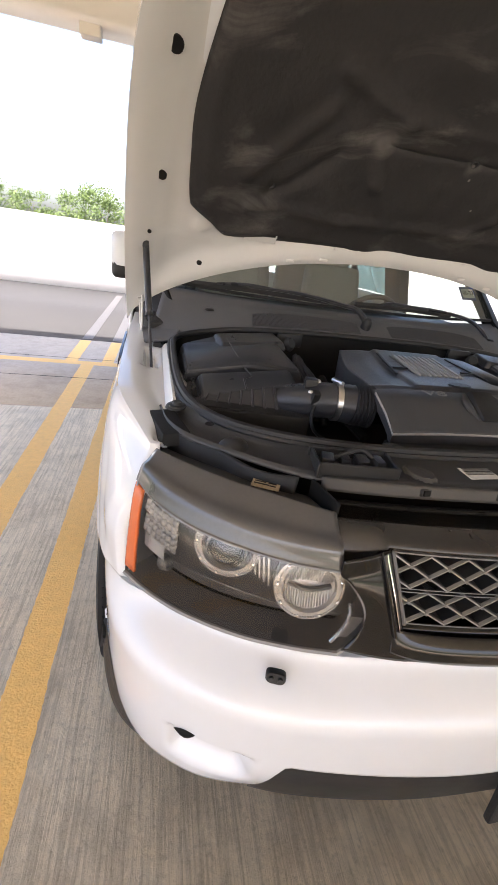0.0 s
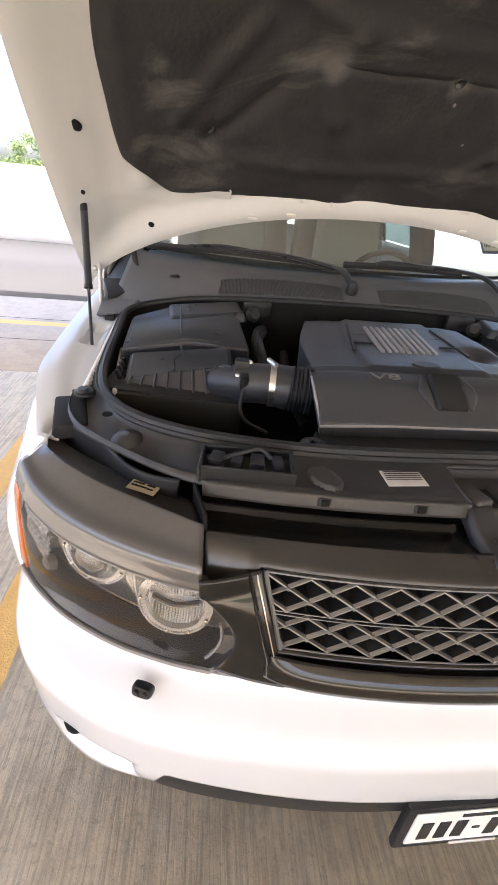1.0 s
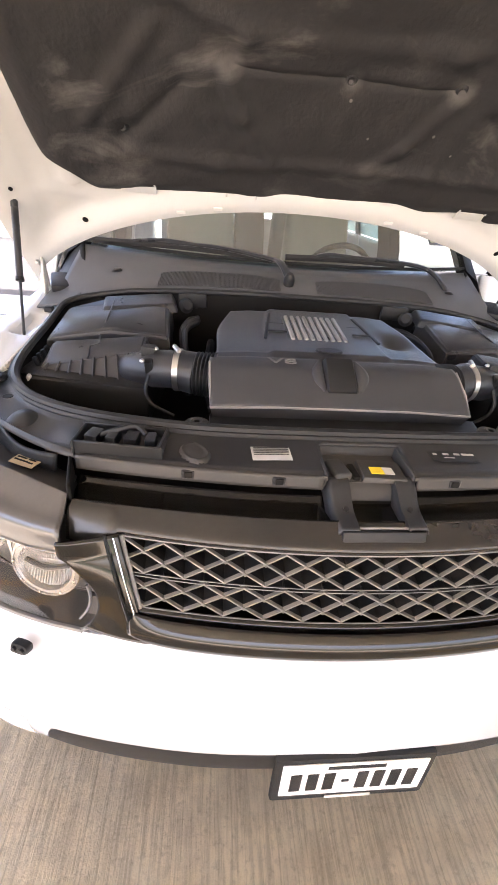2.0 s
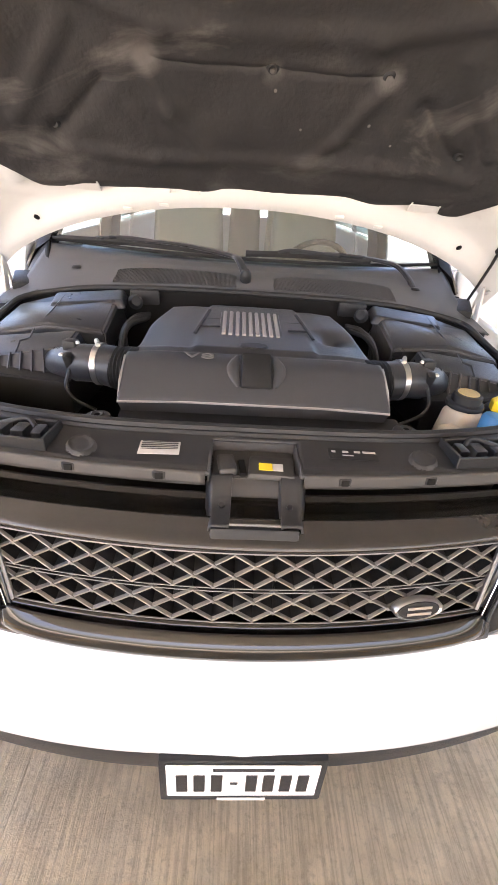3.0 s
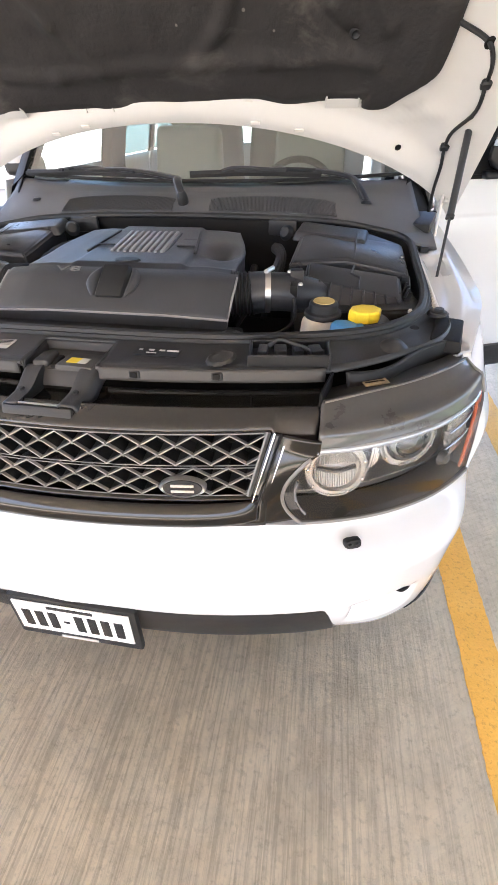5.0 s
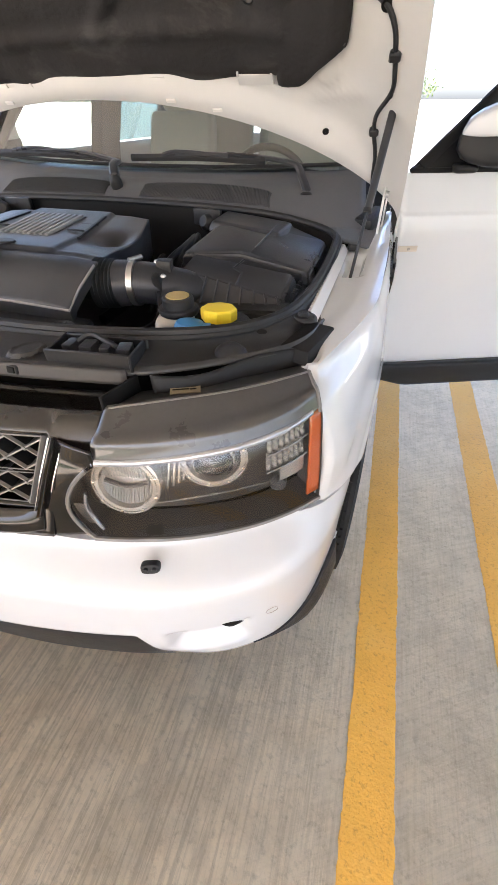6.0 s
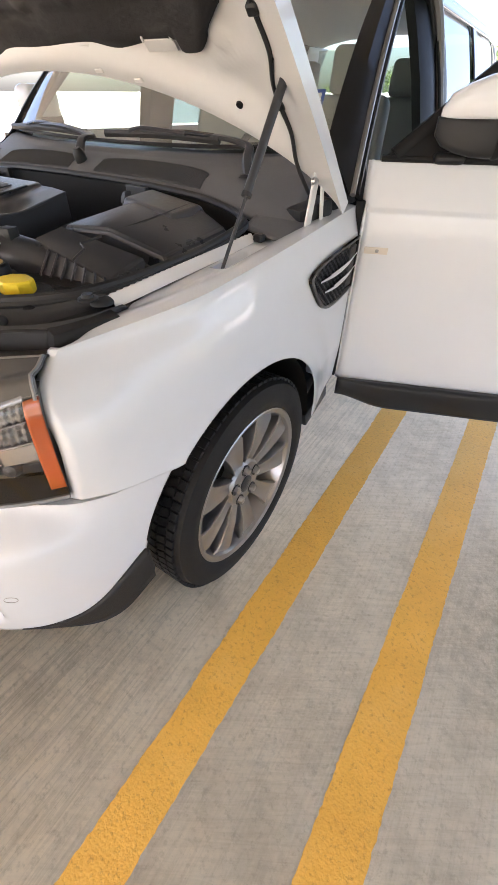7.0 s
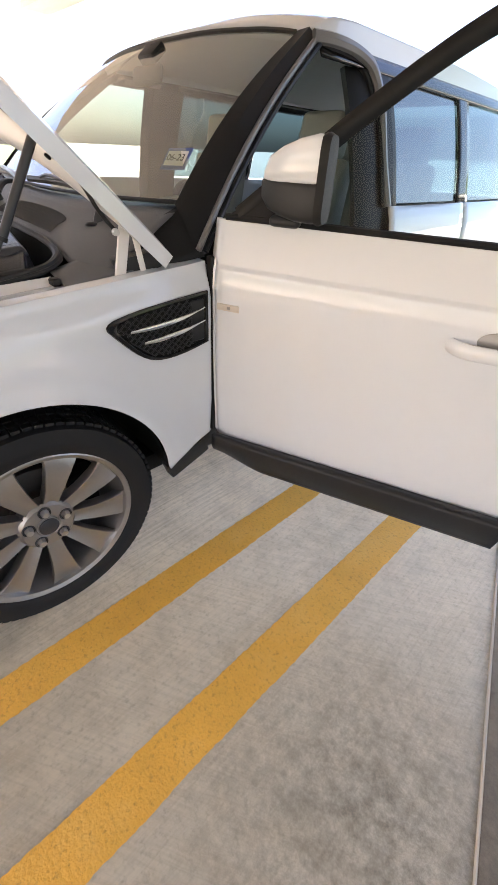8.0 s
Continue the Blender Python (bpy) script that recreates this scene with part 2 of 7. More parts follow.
def rings(rows, bm=None, closed=True, cap=True):
    """A skin over rows of points, each row a ring."""
    bm = bm or bmesh.new()
    vs = [[bm.verts.new(p) for p in row] for row in rows]
    n = len(vs[0])
    for a, b in zip(vs, vs[1:]):
        for j in range(n if closed else n - 1):
            bm.faces.new((a[j], a[(j + 1) % n], b[(j + 1) % n], b[j]))
    if cap and closed:
        bm.faces.new(vs[0][::-1])
        bm.faces.new(vs[-1])
    return bm


def tube(points, r, n=10, steps=0, bm=None, cap=True, flat=(1, 1)):
    """A round (or flat) rod along a line; r a number or a function of the share."""
    P = poly(points, steps) if steps else [Vector(p) for p in points]
    rows = []
    side = None
    for k, p in enumerate(P):
        d = (P[min(k + 1, len(P) - 1)] - P[max(k - 1, 0)]).normalized()
        if side is None:
            up = Vector((0, 0, 1)) if abs(d.z) < 0.9 else Vector((1, 0, 0))
            side = d.cross(up).normalized()
        side = (side - d * side.dot(d)).normalized()
        top = side.cross(d)
        rr = r(k / (len(P) - 1)) if callable(r) else r
        rows.append([p + side * math.cos(a) * rr * flat[0] + top * math.sin(a) * rr * flat[1] for a in [2 * math.pi * j / n for j in range(n)]])
    return rings(rows, bm, True, cap)


def lathe(profile, n=32, bm=None, m=None):
    """Turns (radius, height) pairs about z, then poses the result."""
    tmp = bmesh.new()
    rows = [[(max(r, 1e-4) * math.cos(2 * math.pi * j / n), max(r, 1e-4) * math.sin(2 * math.pi * j / n), h) for j in range(n)] for r, h in profile]
    rings(rows, tmp, True, False)
    return merge(tmp, bm, m)


def aim(at, way, roll=0):
    """A pose whose z points along way."""
    return Matrix.Translation(at) @ Vector(way).to_track_quat('Z', 'Y').to_matrix().to_4x4() @ pose(0, 0, 0, 0, 0, roll)


def empty(name, label, category, at=(0, 0, 0)):
    ob = new(name)
    ob.location = at
    return tagged(ob, label, category)

# ---------- the parking deck ----------
def concrete(name, col, dark, brush=0.75):
    """Broomed concrete: fine grooves across, blotches, pits."""
    m = mat(name, col, 0.85, 0, 0.14, 1.3, 0, spec=0.15)
    nt = m.node_tree
    b = nt.nodes["Principled BSDF"]
    tc = nt.nodes.new("ShaderNodeTexCoord")
    mp = nt.nodes.new("ShaderNodeMapping")
    mp.inputs["Scale"].default_value = (1.0, 0.035, 1.0)
    nt.links.new(tc.outputs["Object"], mp.inputs[0])
    w = nd(nt, "ShaderNodeTexNoise", Scale=80.0, Detail=6.0, Roughness=0.70, Distortion=0.4)
    nt.links.new(mp.outputs[0], w.inputs["Vector"])
    p = nd(nt, "ShaderNodeTexNoise", Scale=70.0, Detail=8.0, Roughness=0.75)
    nt.links.new(tc.outputs["Object"], p.inputs["Vector"])
    s = nt.nodes.new("ShaderNodeMath")
    s.operation = 'MULTIPLY_ADD'
    s.inputs[1].default_value = 1.3
    nt.links.new(w.outputs[0], s.inputs[0])
    nt.links.new(p.outputs[0], s.inputs[2])
    bp = nt.nodes.new("ShaderNodeBump")
    bp.inputs["Strength"].default_value = brush
    bp.inputs["Distance"].default_value = 0.006
    nt.links.new(s.outputs[0], bp.inputs["Height"])
    nt.links.new(bp.outputs[0], b.inputs["Normal"])
    # grooves also hold dirt
    src = b.inputs["Base Color"].links[0].from_socket
    mix = nt.nodes.new("ShaderNodeMix")
    mix.data_type = 'RGBA'
    mix.inputs[7].default_value = (*dark, 1)
    rng = nt.nodes.new("ShaderNodeMapRange")
    rng.inputs[1].default_value, rng.inputs[2].default_value, rng.inputs[4].default_value = 0.46, 0.59, 0.72 * min(1, brush * 1.1)
    nt.links.new(w.outputs[0], rng.inputs[0])
    # the brooming fades towards the side of the stall
    sep = nt.nodes.new("ShaderNodeSeparateXYZ")
    nt.links.new(tc.outputs["Object"], sep.inputs[0])
    fade = nt.nodes.new("ShaderNodeMapRange")
    fade.inputs[1].default_value, fade.inputs[2].default_value = 0.75, 1.25
    fade.inputs[3].default_value, fade.inputs[4].default_value = 1.0, 0.25
    nt.links.new(sep.outputs[0], fade.inputs[0])
    fm = nt.nodes.new("ShaderNodeMath")
    fm.operation = 'MULTIPLY'
    nt.links.new(rng.outputs[0], fm.inputs[0])
    nt.links.new(fade.outputs[0], fm.inputs[1])
    rest = nt.nodes.new("ShaderNodeMapRange")
    rest.inputs[1].default_value, rest.inputs[2].default_value, rest.inputs[4].default_value = 0.75, 1.25, 0.40
    nt.links.new(sep.outputs[0], rest.inputs[0])
    # there the broom was drawn across instead
    mp2 = nt.nodes.new("ShaderNodeMapping")
    mp2.vector_type = 'TEXTURE'
    mp2.inputs["Scale"].default_value = (14.0, 1.0, 1.0)
    mp2.inputs["Rotation"].default_value = (0, 0, 0.55)
    nt.links.new(tc.outputs["Object"], mp2.inputs[0])
    w2 = nd(nt, "ShaderNodeTexNoise", Scale=80.0, Detail=6.0, Roughness=0.72, Distortion=0.6)
    nt.links.new(mp2.outputs[0], w2.inputs["Vector"])
    r2 = nt.nodes.new("ShaderNodeMapRange")
    r2.inputs[1].default_value, r2.inputs[2].default_value = 0.44, 0.62
    r2.inputs[3].default_value, r2.inputs[4].default_value = 0.75, 1.30
    nt.links.new(w2.outputs[0], r2.inputs[0])
    rm = nt.nodes.new("ShaderNodeMath")
    rm.operation = 'MULTIPLY'
    nt.links.new(r2.outputs[0], rm.inputs[0])
    nt.links.new(rest.outputs[0], rm.inputs[1])
    hb = nt.nodes.new("ShaderNodeMath")
    hb.operation = 'MULTIPLY_ADD'
    nt.links.new(w2.outputs[0], hb.inputs[0])
    nt.links.new(rest.outputs[0], hb.inputs[1])
    nt.links.new(s.outputs[0], hb.inputs[2])
    nt.links.new(hb.outputs[0], bp.inputs["Height"])
    fa = nt.nodes.new("ShaderNodeMath")
    nt.links.new(fm.outputs[0], fa.inputs[0])
    nt.links.new(rm.outputs[0], fa.inputs[1])
    nt.links.new(fa.outputs[0], mix.inputs[0])
    nt.links.new(src, mix.inputs[6])
    # blotches the size of a palm, and gritty grain
    for sc, lo, hi, most, k in ((7.0, 0.46, 0.72, 0.45, 0.80), (45.0, 0.52, 0.70, 0.5, 0.72)):
        bl = nd(nt, "ShaderNodeTexNoise", Scale=sc, Detail=7.0, Roughness=0.7)
        nt.links.new(tc.outputs["Object"], bl.inputs["Vector"])
        br = nt.nodes.new("ShaderNodeMapRange")
        br.inputs[1].default_value, br.inputs[2].default_value, br.inputs[4].default_value = lo, hi, most
        nt.links.new(bl.outputs[0], br.inputs[0])
        bm_ = nt.nodes.new("ShaderNodeMix")
        bm_.data_type = 'RGBA'
        bm_.inputs[7].default_value = (*[c * k for c in dark], 1)
        nt.links.new(br.outputs[0], bm_.inputs[0])
        nt.links.new(mix.outputs[2], bm_.inputs[6])
        mix = bm_
    # broad wheel stains and small dark pits
    st = nd(nt, "ShaderNodeTexNoise", Scale=2.2, Detail=6.0, Roughness=0.7)
    nt.links.new(tc.outputs["Object"], st.inputs["Vector"])
    vo = nd(nt, "ShaderNodeTexVoronoi", Scale=21.0)
    nt.links.new(tc.outputs["Object"], vo.inputs["Vector"])
    pit = nt.nodes.new("ShaderNodeMapRange")
    pit.inputs[1].default_value, pit.inputs[2].default_value = 0.15, 0.07
    pit.inputs[4].default_value = 0.45
    nt.links.new(vo.outputs["Distance"], pit.inputs[0])
    sr = nt.nodes.new("ShaderNodeMapRange")
    sr.inputs[1].default_value, sr.inputs[2].default_value, sr.inputs[4].default_value = 0.52, 0.78, 0.55
    nt.links.new(st.outputs[0], sr.inputs[0])
    pm = nt.nodes.new("ShaderNodeMath")
    pm.operation = 'MULTIPLY'
    nt.links.new(pit.outputs[0], pm.inputs[0])
    nt.links.new(st.outputs[0], pm.inputs[1])
    mx = nt.nodes.new("ShaderNodeMath")
    mx.operation = 'MAXIMUM'
    nt.links.new(pm.outputs[0], mx.inputs[0])
    nt.links.new(sr.outputs[0], mx.inputs[1])
    # an old oil stain beside the stripes
    ds = nt.nodes.new("ShaderNodeVectorMath")
    ds.operation = 'DISTANCE'
    ds.inputs[1].default_value = (2.14, 1.18, 0.0)
    nt.links.new(tc.outputs["Object"], ds.inputs[0])
    dr_ = nt.nodes.new("ShaderNodeMapRange")
    dr_.inputs[1].default_value, dr_.inputs[2].default_value, dr_.inputs[3].default_value, dr_.inputs[4].default_value = 0.05, 0.70, 1.0, 0.0
    nt.links.new(ds.outputs["Value"], dr_.inputs[0])
    on = nd(nt, "ShaderNodeTexNoise", Scale=17.0, Detail=10.0, Roughness=0.85)
    nt.links.new(tc.outputs["Object"], on.inputs["Vector"])
    orng = nt.nodes.new("ShaderNodeMapRange")
    orng.inputs[1].default_value, orng.inputs[2].default_value, orng.inputs[4].default_value = 0.36, 0.60, 1.0
    nt.links.new(on.outputs[0], orng.inputs[0])
    om = nt.nodes.new("ShaderNodeMath")
    om.operation = 'MULTIPLY'
    nt.links.new(dr_.outputs[0], om.inputs[0])
    nt.links.new(orng.outputs[0], om.inputs[1])
    ox = nt.nodes.new("ShaderNodeMath")
    ox.operation = 'MAXIMUM'
    nt.links.new(mx.outputs[0], ox.inputs[0])
    nt.links.new(om.outputs[0], ox.inputs[1])
    mx = ox
    mix2 = nt.nodes.new("ShaderNodeMix")
    mix2.data_type = 'RGBA'
    mix2.inputs[7].default_value = (*[c * 0.54 for c in dark], 1)
    nt.links.new(mx.outputs[0], mix2.inputs[0])
    nt.links.new(mix.outputs[2], mix2.inputs[6])
    nt.links.new(mix2.outputs[2], b.inputs["Base Color"])
    return m


STALL = concrete("broomed_concrete", (0.81, 0.685, 0.495), (0.48, 0.393, 0.27))
AISLE = concrete("smooth_concrete", (0.36, 0.31, 0.24), (0.29, 0.245, 0.185), 0.2)
AISLEL = concrete("light_concrete", (0.46, 0.40, 0.32), (0.36, 0.31, 0.24), 0.2)
YELLOWW = mat("worn_yellow_road_paint", (0.70, 0.43, 0.125), 0.65, 0, 0.30, 30, 1.0, 110)
ASPHALT = mat("asphalt", (0.050, 0.047, 0.042), 0.85, 0, 0.25, 1.0, 0.4, 250)
YELLOW = mat("yellow_road_paint", (0.72, 0.405, 0.062), 0.6, 0, 0.28, 7, 0.9, 110)
# scuffed stripes: bare patches, grit and dark specks
nt_ = YELLOW.node_tree
tc_ = nt_.nodes.new("ShaderNodeTexCoord")
bs_ = nt_.nodes["Principled BSDF"].inputs["Base Color"]
for sc_, lo_, hi_, most_, col_ in ((3.5, 0.52, 0.75, 0.55, (0.62, 0.42, 0.13)), (70.0, 0.54, 0.68, 0.7, (0.40, 0.22, 0.04)), (120.0, 0.675, 0.71, 0.9, (0.05, 0.04, 0.03))):
    nz_ = nd(nt_, "ShaderNodeTexNoise", Scale=sc_, Detail=6.0, Roughness=0.65)
    nt_.links.new(tc_.outputs["Object"], nz_.inputs["Vector"])
    rg_ = nt_.nodes.new("ShaderNodeMapRange")
    rg_.inputs[1].default_value, rg_.inputs[2].default_value, rg_.inputs[4].default_value = lo_, hi_, most_
    nt_.links.new(nz_.outputs[0], rg_.inputs[0])
    mx_ = nt_.nodes.new("ShaderNodeMix")
    mx_.data_type = 'RGBA'
    mx_.inputs[7].default_value = (*col_, 1)
    nt_.links.new(rg_.outputs[0], mx_.inputs[0])
    nt_.links.new(bs_.links[0].from_socket, mx_.inputs[6])
    nt_.links.new(mx_.outputs[2], bs_)
CREAM = mat("cream_painted_concrete", (0.56, 0.51, 0.435), 0.7, 0, 0.06, 1.0, 0.1, 60)
WORNW = mat("worn_white_road_paint", (0.095, 0.090, 0.083), 0.75, 0, 0.3, 18, 0.6, 90)
WALLW = mat("white_painted_concrete", (0.78, 0.76, 0.72), 0.7, 0, 0.05, 0.8, 0.1, 60)


def slab(name, x0, x1, y0, y1, z0, z1, material, label, category, kind="structure"):
    bm = rbox((x1 - x0, y1 - y0, z1 - z0), ((x0 + x1) / 2, (y0 + y1) / 2, (z0 + z1) / 2), bevel=0)
    return tagged(link(name, bm, material, None, 0), label, category, kind=kind)


slab("floor_stalls", -22, 14, -16, 3.10, -0.30, 0, STALL, "broomed grey concrete floor of the covered parking stalls", "floor")
bm = bmesh.new()
rings([[(2.228 - 0.289 * (y - 1.742), y, z) for y, z in ((-12, -0.02), (-12, 0.005), (3.10, 0.005), (3.10, -0.02))], [(14, -12, -0.02), (14, -12, 0.005), (14, 3.10, 0.005), (14, 3.10, -0.02)]], bm)
tagged(link("floor_side", bm, AISLE, None, 0), "smooth grey concrete bay beside the stalls", "floor", kind="structure")
bm = bmesh.new()
tube([(2.222 - 0.289 * (y - 1.742), y, 0.001) for y in (-12, -4, 0, 1, 2, 3.09)], 0.005, 6, 0, bm)
tagged(link("joint_sealant", bm, CREAM, None, 0), "pale sealant bead along the slab joint", "joint", kind="structure")
slab("floor_aisle", -22, 14, 3.115, 5.58, -0.30, 0, AISLEL, "smooth light concrete drive strip beyond the stalls", "floor")
slab("floor_deck", -22, 14, 5.59, 11.2, -0.30, -0.004, ASPHALT, "dark asphalt parking deck in the open", "floor")
slab("wall_parapet", -22, 14, 11.0, 11.25, -0.2, 1.55, WALLW, "white painted concrete parapet wall in sunlight", "wall")
slab("ceiling", -4.2, 9, -7, 3.4, 2.9, 3.3, CREAM, "cream painted concrete ceiling slab over the stalls", "ceiling")
slab("beam_edge", -4.2, 9, 3.15, 3.45, 2.57, 3.5, CREAM, "cream painted concrete edge beam of the roof", "beam")

tagged(link("beam_bracket", rbox((0.13, 0.10, 0.07), (-1.36, 3.30, 2.545), (0, 0, 0), 0.008), CREAM, None, 0), "small cream block under the edge beam", "bracket", kind="structure")


def line(x0, x1, y0, y1, seed, white=False):
    """A painted stripe with slightly frayed edges."""
    rnd = random.Random(seed)
    n = max(2, int(max(x1 - x0, y1 - y0) / 0.012))
    bm = bmesh.new()
    along = (y1 - y0) > (x1 - x0)
    rows = []
    for k in range(n + 1):
        f = k / n
        a = rnd.uniform(-.0022, .0022) + 0.004 * noise.noise((f * n * 0.06, seed, 0))
        b = rnd.uniform(-.0022, .0022) + 0.004 * noise.noise((f * n * 0.06, seed, 9))
        if along:
            y = y0 + (y1 - y0) * f
            rows.append([(x0 + a, y, 0.0005), (x1 + b, y, 0.0005)])
        else:
            x = x0 + (x1 - x0) * f
            rows.append([(x, y0 + a, 0.0009), (x, y1 + b, 0.0009)])
    rings(rows, bm, False)
    if white:
        return tagged(link("deck_line", bm, WORNW, None, 0), "worn white painted stripe on asphalt", "road marking", "white deck stripes", "structure")
    ob = link("parking_line", bm, YELLOWW if x0 < 0 else YELLOW, None, 0)
    return tagged(ob, "pale worn yellow parking stripe on concrete" if x0 < 0 else "scuffed yellow painted parking stripe on concrete", "road marking", "yellow stall stripes", "structure")


for k, (a, b) in enumerate(((1.128, 1.262), (1.585, 1.725), (-1.337, -1.203), (-1.745, -1.605))):
    # past the cross line the far stripes stand a little to one side
    far = 0.0 if a > 0 else -0.20
    line(a, b, -4.0, 4.40 if a < 0 else 5.56, k)
    if a < 0:
        line(a + far, b + far, 4.54, 5.56, k + 10)
    line(a + far, b + far, 5.65, 10.4, k + 20, True)
line(-22, 14, 4.40, 4.54, 9)
for y in (3.92, 4.64):
    tagged(link("saw_cut", rbox((36, 0.010, 0.0012), (-4, y, 0.0006), (0, 0, 0), 0), DARK, None, 0), "dark saw-cut joint across the drive strip", "joint", "saw cuts", "structure")

car = empty("car", "white off-road estate car with its bonnet up and driver's door open", "car")

# ---------- the car: outer panels ----------
NX = [0, 0.3, 0.55, 0.70, 0.80, 0.88, 0.935, 0.965, 0.985, 0.995]
NY = [-0.015, 0.0, 0.042, 0.09, 0.145, 0.21, 0.30, 0.40, 0.52, 0.62]
NOSE = poly(list(zip(NX, NY)), 60)


def nose(f):
    """The bumper's plan line: place and outward way, f from -1 (right) to 1 (left)."""
    s = 1 if f >= 0 else -1
    k = min(59.999, abs(f) * 60)
    i = int(k)
    p = NOSE[i].lerp(NOSE[i + 1], k - i)
    d = (NOSE[min(i + 1, 60)] - NOSE[max(i - 1, 0)]).normalized()
    return Vector((p[0] * s, p[1])), Vector((d[1] * s, -d[0]))


def bumper_top(x):
    x = abs(x)
    return interp(x, [0, 0.45, 0.52, 0.7, 0.85, 0.915, 0.93, 1.0], [0.803, 0.793, 0.782, 0.770, 0.767, 0.769, 0.764, 0.728])


def bumper_low(x, y):
    x = abs(x)
    if x < 0.60:
        return 0.566
    if x < 0.66:
        return 0.566 - 0.142 * sm(0.60, 0.66, x)
    return 0.424 - 0.01 * sm(0.66, 0.85, x) + 0.115 * sm(0.26, 0.50, y)


ARCH_Y, ARCH_Z, ARCH_R = 0.89, 0.375, 0.455


def arch_front(z):
    """Where the wheel arch meets the panel in front of the wheel, by height."""
    return ARCH_Y - math.sqrt(max(0.0, ARCH_R ** 2 - (z - ARCH_Z) ** 2))


def bumper(f, v):
    p, n = nose(f)
    zt, zb = bumper_top(p.x), bumper_low(p.x, p.y)
    z = zb + (zt - zb) * v
    p, n = nose(f * (1 - abs(f) ** 8 * max(0.0, 0.62 - arch_front(z)) / 1.3))
    zt, zb = bumper_top(p.x), bumper_low(p.x, p.y)
    z = zb + (zt - zb) * min(1.0, v / 0.96)
    ax = abs(p.x)
    lip = interp(ax, [0, 0.52, 0.73, 0.90, 0.94, 0.957, 0.975, 1.0], [0.07, 0.085, 0.095, 0.085, 0.050, 0.026, 0.006, 0.0])
    ins = lip * sm(zt - 0.11, zt, z) ** 1.8 + (0.030 - 0.022 * sm(0.62, 0.80, ax)) * max(0, (0.54 - z) / 0.13) ** 1.6
    pocket = sm(0.66, 0.70, ax) * (1 - sm(0.805, 0.825, ax)) * sm(0.455, 0.50, z) * (1 - sm(0.558, 0.569, z))
    ins += 0.032 * pocket
    # the top edge turns inwards under the lamp and wing
    ins += 0.035 * max(0.0, v - 0.96) / 0.04
    return (p.x - n.x * ins, p.y - n.y * ins, z)


solid(part("front_bumper", sheet(bumper, 240, 48, -1, 1), WHITE, car, "white painted front bumper"), 0.004)


def valance(f, v):
    p, n = nose(f)
    ins = 0.012 + 0.03 * v * v
    return (p.x - n.x * ins, p.y - n.y * ins, 0.576 - 0.180 * v)


solid(part("lower_valance", sheet(valance, 90, 8, -0.492, 0.492), BLACK, car, "matt black plastic lower valance"), 0.01)


def skirt(s):
    """Black lip under the bumper's end, down to the wheel arch."""
    def fn(f, v):
        x, y, z = bumper(s * (0.64 + 0.36 * f), 0.0)
        n = nose(s * (0.64 + 0.33 * f))[1]
        ins = 0.004 - (0.004 + 0.013 * v) * sm(0.15, 0.7, f)
        return (x - n.x * ins, y - n.y * ins, z + 0.006 - v * 0.105 * sm(0.0, 0.6, f))
    solid(part("bumper_lip", sheet(fn, 30, 5), BLACK, car, "matt black lower lip"), 0.008)


skirt(1)
skirt(-1)
for s in (1, -1):
    # washer cover, fog slot and towing eye seam
    bm = bmesh.new()
    rows = []
    for r, h in ((0.0, 0.003), (0.88, 0.003), (1.0, -0.001), (1.0, -0.012)):
        ring = []
        for j in range(28):
            a = 2 * math.pi * j / 28
            c, d = math.cos(a), math.sin(a)
            ring.append((r * 0.0185 * math.copysign(abs(c) ** 0.6, c), r * 0.0108 * math.copysign(abs(d) ** 0.6, d), h))
        rows.append(ring)
    rings(rows, bm, True, False)
    merge_m = aim((s * 0.644, 0.112, 0.755), (s * 0.30, -0.85, 0.36), 0)
    bmesh.ops.transform(bm, matrix=merge_m, verts=bm.verts)
    wc = part("washer_cover", bm, BLACK, car, "black headlamp washer cover")
    for o in (-0.008, 0.008):
        part("nozzle", lathe([(0.0, 0.006), (0.004, 0.006), (0.005, 0.002), (0.005, 0)], 10, None, merge_m @ pose(o, 0, 0.002)), RUBBER, wc)
    fs = bmesh.new()
    tube([(s * 0.772, 0.128, 0.574), (s * 0.79, 0.136, 0.568), (s * 0.812, 0.155, 0.559)], lambda t: 0.001 + (0.007 if s > 0 else 0.010) * math.sin(math.pi * t), 8, 8, fs, True, (0.5, 1))
    part("fog_slot", fs, DARK, car, "dark slit over the pocket")
    if s > 0:
        se = bmesh.new()
        tube([(s * (0.868 + 0.011 * math.cos(a)), 0.187 + 0.009 * math.cos(a), 0.578 + 0.010 * math.sin(a)) for a in [k * math.pi / 8 for k in range(17)]], 0.0007, 5, 0, se, False)
        part("sensor_ring", se, SILVERP, car)

# number plate with its writing as plain bars
PM = pose(0.004, -0.028, 0.497, -7, 0, 0)
pl = part("number_plate_bracket", rbox((0.335, 0.018, 0.155), (0, 0.006, -0.004), (0, 0, 0), 0.008), BLACK, car, "black plate bracket")
pl.matrix_basis = PM
part("number_plate", rbox((0.303, 0.004, 0.112), (0, -0.005, 0.006), (0, 0, 0), 0.0015, 1), WALLP, pl, "white number plate")
for k in range(8):
    size = (0.016, 0.003, 0.008) if k == 3 else (0.023, 0.003, 0.062)
    part("plate_mark", rbox(size, (-0.121 + 0.0345 * k, -0.0068, 0.0), (0, 0, 0), 0.001, 1), BLACK, pl, "dark bar of an unreadable character")
part("plate_mark", rbox((0.12, 0.003, 0.011), (0, -0.0068, 0.050), (0, 0, 0), 0.001, 1), BLACK, pl)
